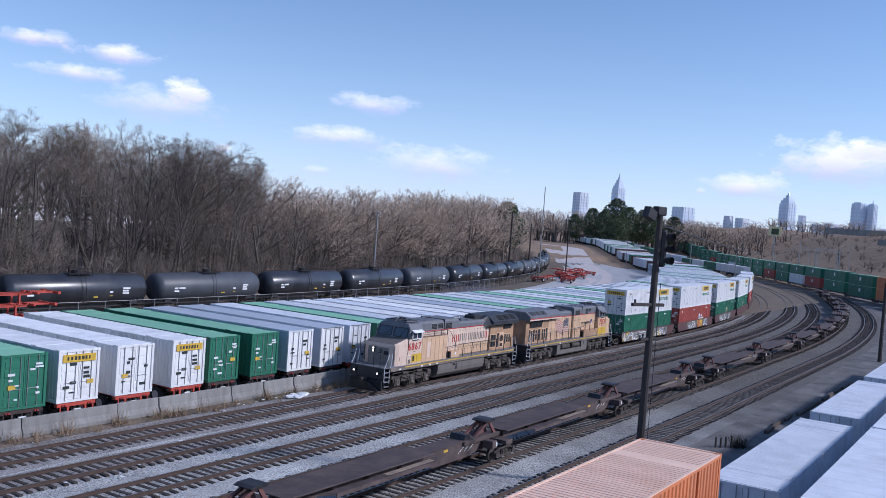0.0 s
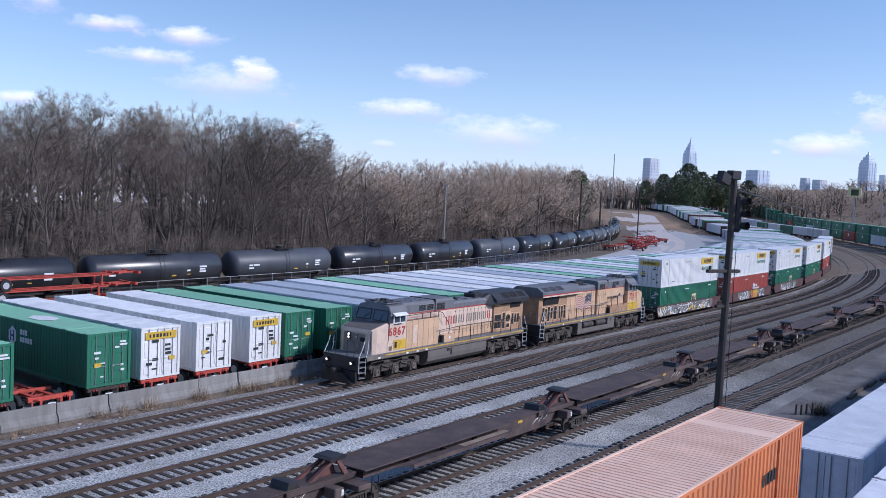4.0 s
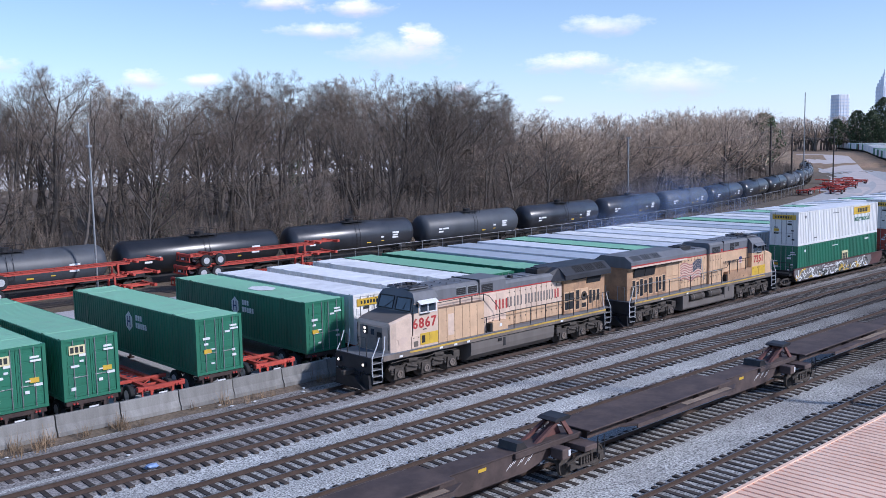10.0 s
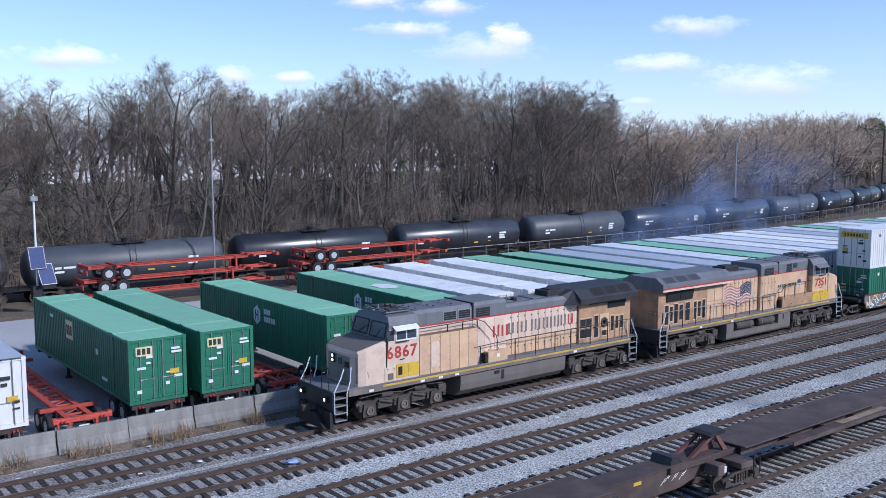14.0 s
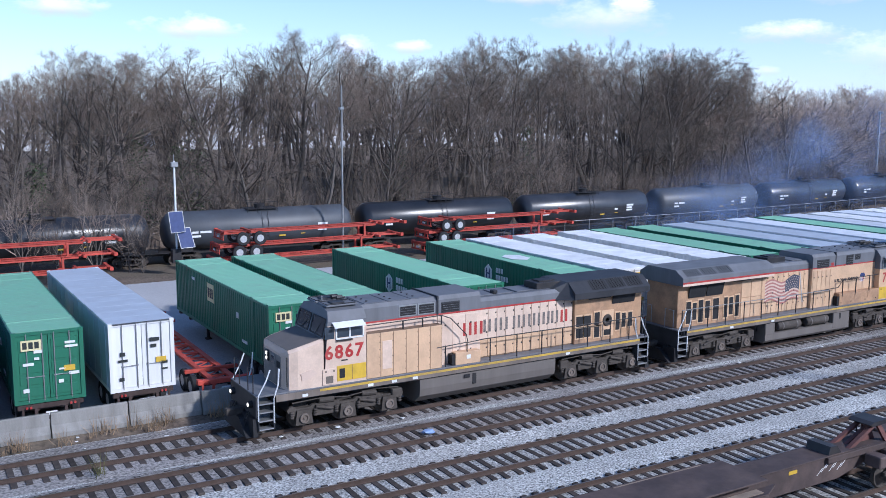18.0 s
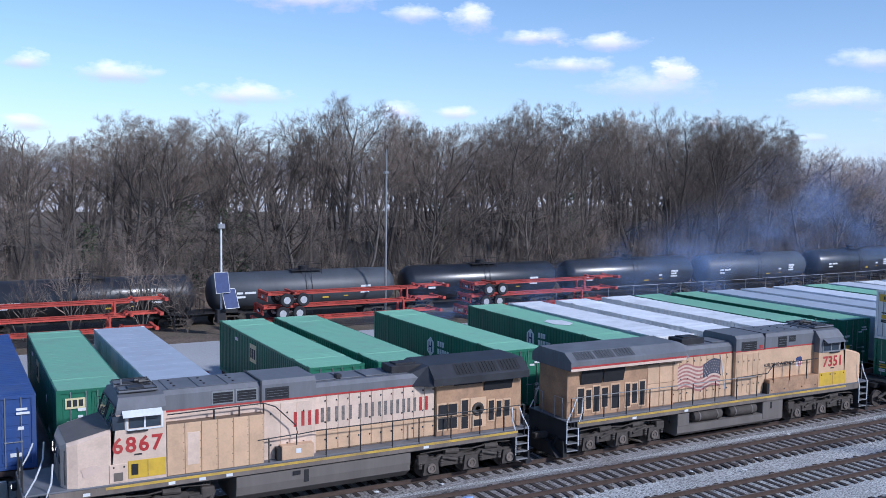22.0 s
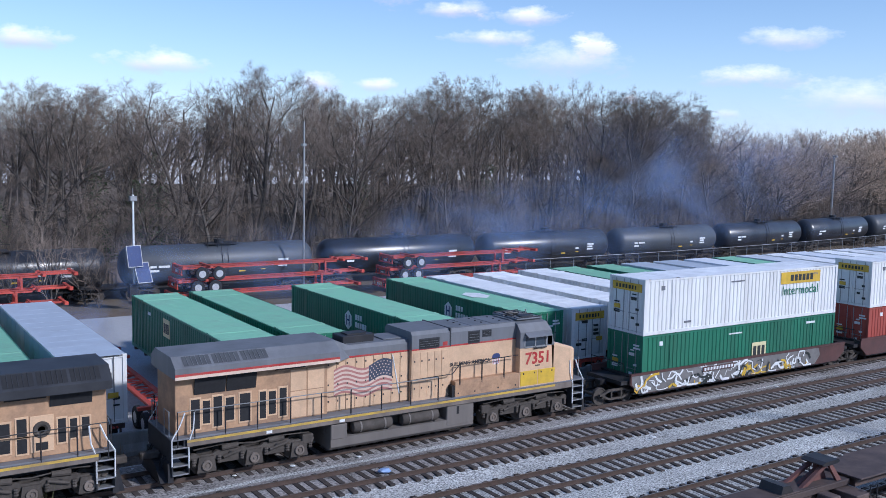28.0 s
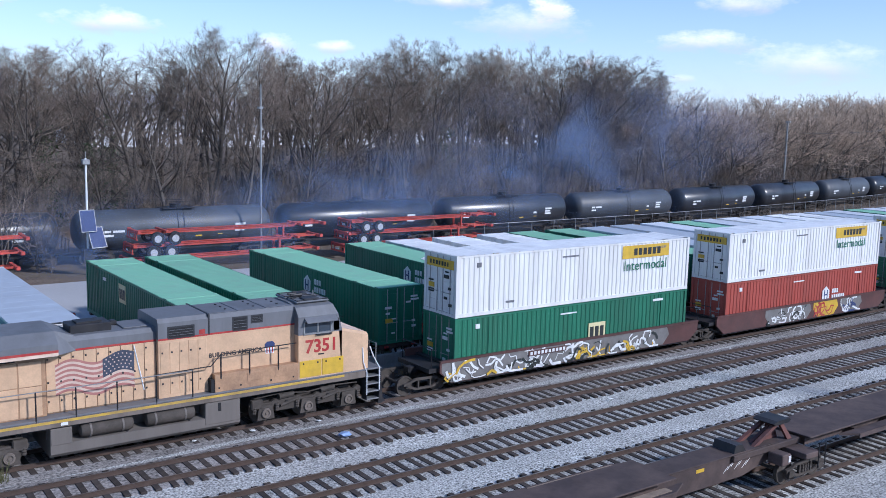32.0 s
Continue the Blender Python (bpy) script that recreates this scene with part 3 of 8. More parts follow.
        rf.prism(prof + [(L, h - 0.008), (L, h - 0.08)], -w + 0.012, w - 0.012)
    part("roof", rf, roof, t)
    fw = Mesh().box(-w + 0.16, w - 0.16, L - 0.08, L - 0.05, 0.15, h - 0.13)
    part("front_wall", fw, body, t)
    for s in (-1, 1):
        d = Mesh().box(s * 0.012, s * (w - 0.16), 0.05, 0.09, 0.16, h - 0.14)
        if not flat_doors:
            for i in range(5):
                z = 0.28 + i * (h - 0.5) / 5
                d.bev(min(s * 0.1, s * (w - 0.24)), max(s * 0.1, s * (w - 0.24)), 0.03, 0.05, z, z + (h - 0.5) / 5 - 0.11, 0.015)
        door = part("door", d, body, t)
        for xx in (0.22, 0.8):
            rod = Mesh().tube((s * xx, 0.012, 0.08), (s * xx, 0.012, h - 0.07), 0.024, n=6)
            rod.box(s * xx - 0.05, s * xx + 0.05, -0.005, 0.05, h * 0.36, h * 0.36 + 0.06)
            rod.tube((s * xx, 0.0, h * 0.36 + 0.03), (s * (xx + 0.28 if xx < 0.5 else xx - 0.28), -0.005, h * 0.36 + 0.03), 0.02, n=5)
            part("lock_rod", rod, M_STEEL, door, "galvanised lock rod with its handle")
    return t


def decal(parent, rects, material, name="marking", label=""):
    """Flat painted pieces: (face, along, up, width, height); faces rear, left, right of a container."""
    mesh = Mesh()
    for face, a, z, wd, ht in rects:
        if face == "rear":
            mesh.box(a, a + wd, -0.012, 0.03, z, z + ht)
        else:
            s = -1 if face == "left" else 1
            x = s * (parent["half"] + 0.006)
            mesh.box(x - 0.03 * s, x, a, a + wd, z, z + ht)
    return part(name, mesh, material, parent, label)


def hex_mark(parent, s, y, z, r):
    """White hexagon ring with two dark uprights, painted on a side."""
    x = s * (parent["half"] + 0.008)
    pts = [(y + r * 0.8 * math.sin(math.radians(60 * i)), z + r * math.cos(math.radians(60 * i))) for i in range(6)]
    part("emblem", Mesh().prism([(a, b) for a, b in pts], x - 0.03 * s, x), M_PALE, parent, "white hexagonal emblem")
    bars = Mesh()
    for a, b, c, d in ((-0.36, -0.2, -0.55, 0.55), (0.2, 0.36, -0.55, 0.55), (-0.2, 0.2, -0.08, 0.08)):
        bars.box(x, x + 0.006 * s, y + a * r, y + b * r, z + c * r, z + d * r)
    part("emblem_bars", bars, M_NAVY, parent)


def rear_marks(t, yellow=False, seed=0, green=True):
    rng = random.Random(seed)
    h = 2.9
    if yellow:
        decal(t, [("rear", -1.05, 2.22, 2.1, 0.42)], M_YEL, "name_panel", "yellow name panel")
        mesh = Mesh()
        x = -0.8
        for wd in (0.14, 0.16, 0.2, 0.18, 0.2, 0.16, 0.12):
            mesh.box(x, x + wd * 0.8, -0.018, -0.011, 2.33, 2.53)
            x += 0.23
        part("panel_lettering", mesh, M_DARKMARK, t)
    rects = []
    for i in range(7):
        x = rng.choice((-1.0, -0.6, 0.3, 0.65)) + rng.uniform(0, 0.12)
        z = 0.45 + 0.26 * i + rng.uniform(0, 0.06)
        rects.append(("rear", x, z, rng.uniform(0.18, 0.42), rng.uniform(0.06, 0.17)))
    if green:
        rects += [("rear", 0.62, 2.3, 0.4, 0.09), ("rear", 0.62, 2.14, 0.48, 0.09)]
    decal(t, rects, M_PALE if green else M_DARKMARK, "stencil_mark", "")
    decal(t, [("rear", rng.choice((-0.9, 0.55)), 0.95 + rng.uniform(0, 0.3), 0.42, 0.22)], M_YEL, "sticker", "yellow sticker")


def make_kinds():
    K = {}
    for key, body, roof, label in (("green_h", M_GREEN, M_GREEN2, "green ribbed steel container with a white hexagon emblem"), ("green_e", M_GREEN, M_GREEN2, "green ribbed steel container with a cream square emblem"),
                                   ("green", M_GREEN, M_GREEN2, "plain green ribbed steel container with a paler roof"), ("white_y", M_WHITE, M_WROOF, "white ribbed steel container with a yellow name panel"),
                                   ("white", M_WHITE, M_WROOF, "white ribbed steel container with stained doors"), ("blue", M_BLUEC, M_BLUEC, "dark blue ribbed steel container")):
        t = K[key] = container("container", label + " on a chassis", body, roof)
        t["half"] = 1.33
        if key == "green_h":
            for s in (-1, 1):
                hex_mark(t, s, 7.6, 1.9, 0.55)
                m = Mesh()
                x = s * 1.338
                y = 6.75 if s < 0 else 8.35
                for row, n in ((2.05, 3), (1.62, 5)):
                    for i in range(n):
                        yy = y - s * -1 * 0 + (-1 if s < 0 else 1) * i * 0.27
                        m.box(x - 0.03 * s, x, min(yy, yy + (-0.17 if s < 0 else 0.17)), max(yy, yy + (-0.17 if s < 0 else 0.17)), row, row + 0.30)
                part("emblem_lettering", m, M_PALE, t)
            rear_marks(t, False, 1)
        elif key == "green_e":
            for s in (-1, 1):
                decal(t, [("left" if s < 0 else "right", 8.1, 1.6, 1.1, 0.95)], M_CREAM, "emblem", "cream square emblem")
                m = Mesh()
                x = s * 1.342
                for i in range(3):
                    m.box(x - 0.01 * s, x, 8.2 + i * 0.32, 8.43 + i * 0.32, 1.8, 2.32)
                part("emblem_lettering", m, M_DARKMARK, t)
                decal(t, [("left" if s < 0 else "right", 11.5, 2.3, 0.5, 0.16), ("left" if s < 0 else "right", 3.0, 0.5, 0.7, 0.14), ("left" if s < 0 else "right", 4.2, 1.55, 0.28, 0.28)], M_PALE, "stencil_mark")
            decal(t, [("rear", -1.0, 2.15, 0.75, 0.42)], M_CREAM, "rear_emblem", "cream emblem")
            m = Mesh()
            for i in range(3):
                m.box(-0.94 + i * 0.22, -0.78 + i * 0.22, -0.018, -0.011, 2.23, 2.5)
            part("rear_lettering", m, M_DARKMARK, t)
            rear_marks(t, False, 2)
        elif key == "green":
            rear_marks(t, False, 3)
        elif key == "white_y":
            rear_marks(t, True, 4, False)
        else:
            rear_marks(t, False, 5, key == "blue")
    t = K["trailer"] = container("box_trailer", "white smooth-sided box trailer with plain rear doors", M_WHITE, M_TRAILG, ribbed=False, flat_doors=True, group="parked trailers")
    # side walls of the white trailer: shade put into their colour
    for ob in t.children:
        if ob.name.startswith("side_wall"):
            ob.data.materials[0] = M_TRAILG
    t["half"] = 1.33
    rear_marks(t, False, 6, False)
    t = K["grey"] = container("box_trailer", "pale grey smooth-sided box trailer", M_GREYC, M_GREYC, ribbed=False, flat_doors=True, group="parked trailers")
    t["half"] = 1.33
    rear_marks(t, False, 7, False)
    return K


def wheel_mesh():
    tyre = Mesh().lathe([(-0.13, 0.27), (-0.14, 0.46), (-0.10, 0.51), (0.10, 0.51), (0.14, 0.46), (0.13, 0.27)], 18, "x", caps=False)
    rim = Mesh().lathe([(-0.13, 0.275), (-0.10, 0.20), (0.0, 0.16), (0.0, 0.10), (-0.09, 0.08), (0.09, 0.08), (0.01, 0.10), (0.01, 0.16), (0.10, 0.20), (0.13, 0.275)], 14, "x")
    return tyre.data("tyre", M_TYRE, True), rim.data("rim", M_RIM, True)


TYRE, RIM = wheel_mesh()


def chassis(label="red steel container chassis with tandem wheels", material=M_CHASSIS, length=15.3, group="container chassis"):
    """A container chassis standing on z = 0 with its rear at y = 0; bed at 1.18."""
    t = thing("container_chassis", label, "chassis", group)
    L = length
    for s in (-1, 1):
        beams = Mesh()
        beams.box(s * 0.42, s * 0.54, 0.1, L - 2.5, 0.84, 1.02).box(s * 0.42, s * 0.54, L - 2.5, L - 0.1, 0.98, 1.12)
        beams.box(s * 0.36, s * 0.6, 0.1, L - 2.5, 1.0, 1.03)
        part("main_beam", beams, material, t)
    for y in (0.05, L - 0.3):
        b = Mesh().bev(-1.24, 1.24, y, y + 0.26, 0.93, 1.14, 0.02)
        for s in (-1, 1):
            b.box(s * 1.24, s * 1.06, y + 0.02, y + 0.24, 1.14, 1.18)
        part("bolster", b, material, t)
    for y in (2.1, L - 2.3):
        part("bolster", Mesh().bev(-1.24, 1.24, y, y + 0.2, 0.95, 1.12, 0.02), material, t)
    lat = Mesh()
    n = 14
    for i in range(n):
        a = 0.5 + i * (L - 3.4) / n
        b = a + (L - 3.4) / n
        sgn = 1 if i % 2 else -1
        lat.tube((-0.46 * sgn, a, 0.95), (0.46 * sgn, b, 0.95), 0.035, n=4)
        lat.box(-0.44, 0.44, a - 0.03, a + 0.03, 0.9, 0.98)
    part("cross_bracing", lat, material, t)
    for y in (1.55, 2.85):
        axle = Mesh()
        axle.tube((-0.95, y, 0.51), (0.95, y, 0.51), 0.07, n=8)
        for s in (-1, 1):
            axle.box(s * 0.40, s * 0.5, y - 0.45, y + 0.45, 0.6, 0.66).box(s * 0.41, s * 0.5, y - 0.1, y + 0.1, 0.5, 0.86)
        part("axle", axle, M_BLACK, t)
    for y in (1.55, 2.85):
        for s in (-1, 1):
            wh = part("wheel", TYRE, None, t, m=pose(s * 1.05, y, 0.51))
            part("rim", RIM, None, wh)
    for s in (-1, 1):
        leg = Mesh()
        leg.box(s * 0.5, s * 0.64, L - 3.6, L - 3.46, 0.1, 0.98).box(s * 0.42, s * 0.72, L - 3.7, L - 3.36, 0.02, 0.1)
        part("landing_leg", leg, material, t)
    gd = Mesh().box(-1.15, 1.15, -0.02, 0.06, 0.48, 0.6)
    for s in (-1, 1):
        gd.box(s * 0.5, s * 0.62, 0.0, 0.06, 0.6, 0.95).box(s * 1.0, s * 1.08, 0.0, 0.06, 0.55, 0.95)
    part("rear_guard", gd, material, t)
    pl = Mesh().box(-0.22, 0.22, -0.04, -0.02, 0.66, 0.8)
    part("rear_plate", pl, M_PALE, t)
    lights = Mesh()
    for x in (-0.9, -0.75, 0.75, 0.9):
        lights.tube((x, -0.03, 1.02), (x, 0.06, 1.02), 0.05, n=8)
    part("tail_lights", lights, M_RED, t)
    return t


KINDS = make_kinds()
CHASSIS = chassis()
# chassis colour with both grime and the box's shade in it
M_DARKCH = mat("grimy shaded chassis paint", (0.055, 0.035, 0.032), 0.7, var=0.3, scale=1.5, grime=(0.10, 0.075, 0.06), gamt=0.6)
DARK_CH = [chassis("grimy container chassis darkened as if shaded, with tandem wheels", M_DARKCH), False]
used = set()


def place_kind(key, m):
    ob = KINDS[key]
    if key in used:
        return copy_thing(ob, m)
    used.add(key)
    ob.matrix_basis = m
    return ob


SLOTS = [(-4.2, "green_e"), (-0.85, "blue"), (2.55, "green_e"), (6.15, "trailer"), (9.7, None), (13.1, "green_e"), (16.45, "green_e"), (19.9, None), (23.15, "green_h"), (26.5, None), (29.85, "green_h"), (33.2, "white_y"), (36.95, "white"),
         (41.2, "white_y"), (44.2, "green"), (48.0, "green_h"), (51.6, "trailer"), (55.2, "trailer"), (58.7, "grey"), (62.0, "green"), (65.4, "grey"), (68.8, "white"), (72.2, "grey"), (75.6, "white"), (79.0, "white"), (82.4, "trailer"),
         (85.8, "grey"), (89.2, "green"), (92.6, "grey"), (96.0, "white"), (99.4, "trailer"), (102.8, "green"), (106.2, "white"), (109.6, "grey"), (113.0, "green"), (116.4, "white"), (119.8, "grey"), (123.2, "trailer"), (127, "white"), (131, "green"), (135, "grey"),
         (139, "white"), (143, "trailer"), (147, "white"), (151, "grey"), (155, "white"), (159, "grey"), (163, "white")]
first = True
rng = random.Random(3)
for x, key in SLOTS:
    y = max(43.95, line_y(1, x) + 3.9) + rng.uniform(-0.12, 0.12)
    rz = rng.uniform(-0.5, 0.5)
    m = pose(x, y, -0.03, 0, 0, rz)
    if key and key[:4] in ("gree", "blue", "trai"):
        if DARK_CH[1]:
            copy_thing(DARK_CH[0], m)
        else:
            DARK_CH[0].matrix_basis, DARK_CH[1] = m, True
    elif first:
        CHASSIS.matrix_basis = m
        first = False
    else:
        copy_thing(CHASSIS, m)
    if key:
        box_ = place_kind(key, pose(x, y, 1.15, 0, 0, rz))
    if 29 < x < 30.5:
        hexa = [(0.75 * math.sin(math.radians(60 * i)), 6.6 + 1.15 * math.cos(math.radians(60 * i))) for i in range(6)]
        part("roof_emblem", Mesh().prism(hexa, 2.9, 2.912, "z"), M_PALE, box_, "white hexagon painted on the roof")


# tank cars standing on the siding
def tank_car(paint, label):
    t = thing("tank_car", label, "tank car", "tank train")
    L, r, zc = 16.2, 1.55, 2.62
    shell = Mesh().lathe([(-L / 2, 0.35), (-L / 2 + 0.06, 0.8), (-L / 2 + 0.2, 1.15), (-L / 2 + 0.42, 1.38), (-L / 2 + 0.75, r), (-0.1, r), (-0.1, r + 0.012), (0.1, r + 0.012), (0.1, r), (L / 2 - 0.75, r), (L / 2 - 0.42, 1.38), (L / 2 - 0.2, 1.15), (L / 2 - 0.06, 0.8), (L / 2, 0.35)], 32, "x", (0, 0, zc))
    part("tank_shell", shell, paint, t, smooth=True)
    dome = Mesh().tube((0, 0, zc + r - 0.1), (0, 0, zc + r + 0.28), 0.42, n=16).tube((0, 0, zc + r + 0.28), (0, 0, zc + r + 0.34), 0.46, n=16)
    part("manway", dome, M_BLACK, t)
    pf = Mesh().box(-1.3, 1.3, -0.9, 0.9, zc + r - 0.02, zc + r + 0.03)
    for x in (-1.3, -0.45, 0.45, 1.3):
        for s in (-1, 1):
            pf.tube((x, s * 0.9, zc + r - 0.3), (x, s * 0.9, zc + r + 0.55), 0.02, n=4)
    for s in (-1, 1):
        pf.tube((-1.3, s * 0.9, zc + r + 0.55), (1.3, s * 0.9, zc + r + 0.55), 0.02, n=4)
    part("top_platform", pf, M_BLACK, t)
    lad = Mesh()
    for s in (-1, 1):
        for x in (-0.25, 0.25):
            lad.path([(x, s * 1.1, zc + r + 0.1), (x, s * 1.56, zc + 0.4), (x, s * 1.56, 0.7)], 0.02, 4)
        for i in range(7):
            lad.tube((-0.25, s * 1.56, 0.8 + i * 0.3), (0.25, s * 1.56, 0.8 + i * 0.3), 0.015, n=4)
    part("ladder", lad, M_BLACK, t)
    sill = Mesh().box(-L / 2 - 0.7, L / 2 + 0.7, -0.3, 0.3, 0.78, 1.1)
    for s in (-1, 1):
        sill.box(s * (L / 2 - 2.6), s * (L / 2 + 0.55), -1.3, 1.3, 1.06, 1.12)
        sill.box(s * (L / 2 - 2.2), s * (L / 2 - 1.2), -1.0, 1.0, 1.0, 1.35)
    part("underframe", sill, M_BLACK, t)
    for s in (-1, 1):
        rails = Mesh()
        x = s * (L / 2 + 0.5)
        for y in (-1.25, 0, 1.25):
            rails.tube((x, y, 1.1), (x, y, 2.1), 0.02, n=4)
        rails.tube((x, -1.25, 2.1), (x, 1.25, 2.1), 0.02, n=4)
        part("end_railing", rails, M_BLACK, t)
        freight_truck(t, s * (L / 2 - 1.6))
        part("coupler", Mesh().box(s * (L / 2 + 0.6), s * (L / 2 + 1.05), -0.12, 0.12, 0.72, 0.95), M_TRUCK, t)
    mk = Mesh()
    for s in (-1, 1):
        for i, (x, wd, z) in enumerate(((-6.1, 0.5, zc - 0.1), (-5.45, 0.9, zc - 0.1), (-6.1, 0.7, zc - 0.42), (4.6, 0.9, zc + 0.05), (4.6, 0.7, zc - 0.2), (4.6, 0.8, zc - 0.45), (3.0, 0.4, zc - 0.3))):
            yy = s * (math.sqrt(max(r * r - (z + 0.1 - zc) ** 2, 0.1)) + 0.012)
            mk.box(x * -s, (x + wd) * -s, yy - 0.04 * s, yy, z, z + 0.17)
    part("stencil_mark", mk, M_PALE, t)
    ym = Mesh()
    for s in (-1, 1):
        z = zc - 0.75
        yy = s * (math.sqrt(r * r - 0.75 ** 2) + 0.06)
        ym.box(1.2, 1.75, yy - 0.06 * s, yy, z, z + 0.3).box(3.1, 3.5, yy - 0.06 * s, yy + 0.02 * s, z + 0.1, z + 0.3)
    part("placard", ym, M_YEL, t, "yellow reflective plates")
    return t


def freight_truck(t, x, y0=0.0, wheels=True, r=0.46):
    tr = None
    for s in (-1, 1):
        side = Mesh()
        y0, y1 = s * 1.0, s * 1.10
        # upper arch, lower bow and the two columns between them
        side.prism([(x - 1.12, 0.52), (x - 0.86, 0.56), (x - 0.5, 0.70), (x + 0.5, 0.70), (x + 0.86, 0.56), (x + 1.12, 0.52), (x + 1.12, 0.63), (x + 0.8, 0.68), (x + 0.5, 0.82), (x - 0.5, 0.82), (x - 0.8, 0.68), (x - 1.12, 0.63)], y0, y1, "y")
        side.prism([(x - 1.0, 0.52), (x - 0.5, 0.27), (x + 0.5, 0.27), (x + 1.0, 0.52), (x + 0.82, 0.55), (x + 0.44, 0.37), (x - 0.44, 0.37), (x - 0.82, 0.55)], y0, y1, "y")
        for dx in (-0.36, 0.30):
            side.box(x + dx, x + dx + 0.07, y0, y1, 0.34, 0.74)
        f = part("truck_frame", side, M_TRUCK, t)
        tr = tr or f
        for dx in (-0.14, 0.02, 0.16):
            part("spring", Mesh().lathe([(0.36, 0.06), (0.42, 0.075), (0.48, 0.06), (0.54, 0.075), (0.60, 0.06), (0.66, 0.075)], 6, "z", (x + dx, s * 1.05, 0)), M_TRUCK, f) if wheels == "near" else None
        for dx in (-0.89, 0.89):
            side_box = Mesh().prism([(x + dx - 0.16, 0.34), (x + dx + 0.16, 0.34), (x + dx + 0.14, 0.58), (x + dx - 0.14, 0.58)], s * 0.98, s * 1.16, "y")
            part("axle_box", side_box, M_TRUCK, f) if wheels == "near" else side.poly(side_box.v, side_box.f)
    if wheels:
        for dx in (-0.89, 0.89):
            ws = Mesh()
            for s in (-1, 1):
                ws.lathe([(-0.075, r * 0.28), (-0.04, r * 0.36), (-0.035, r * 0.84), (-0.07, r * 0.88), (-0.07, r), (0.07, r), (0.07, r * 0.88), (0.035, r * 0.84), (0.04, r * 0.36), (0.075, r * 0.28)], 18, "y", (0, s * 0.78, 0))
            ws.tube((0, -1.05, 0), (0, 1.05, 0), 0.08, n=8)
            part("wheelset", ws, M_TRUCK, tr, m=pose(x + dx, 0, r))
    return tr


M_SLATE = mat("matt slate tank paint", (0.068, 0.076, 0.09), 0.5, var=0.2, scale=0.5, grime=(0.05, 0.05, 0.052), gscale=0.6, gamt=0.5, streak=True, spec=0.5)
TANKS = [[tank_car(M_TANK, "glossy black railway tank car with pale stencils on the siding"), False], [tank_car(M_SLATE, "matt slate-grey railway tank car on the siding"), False]]
TANK_C = [-10.4, 6.9, 24.2, 41.4, 58.7, 76.1, 93.8, 111.6, 129.7, 147.5, 165.3, 182.8, 200.6, 218.5, 236.4, 254.3, 272.2, 290]
for i, x in enumerate(TANK_C):
    d = line_dir("tank", x)
    m = pose(x, line_y("tank", x) - (0.1 if x > 60 else 0), 0.62, 0, 0, math.degrees(math.atan2(d.y, d.x)))
    rec = TANKS[i in (2, 5, 8, 12)]
    if rec[1]:
        copy_thing(rec[0], m)
    else:
        rec[0].matrix_basis, rec[1] = m, True


# bare winter trees
def unit(a):
    return a / np.maximum(np.linalg.norm(a, axis=-1, keepdims=True), 1e-9)


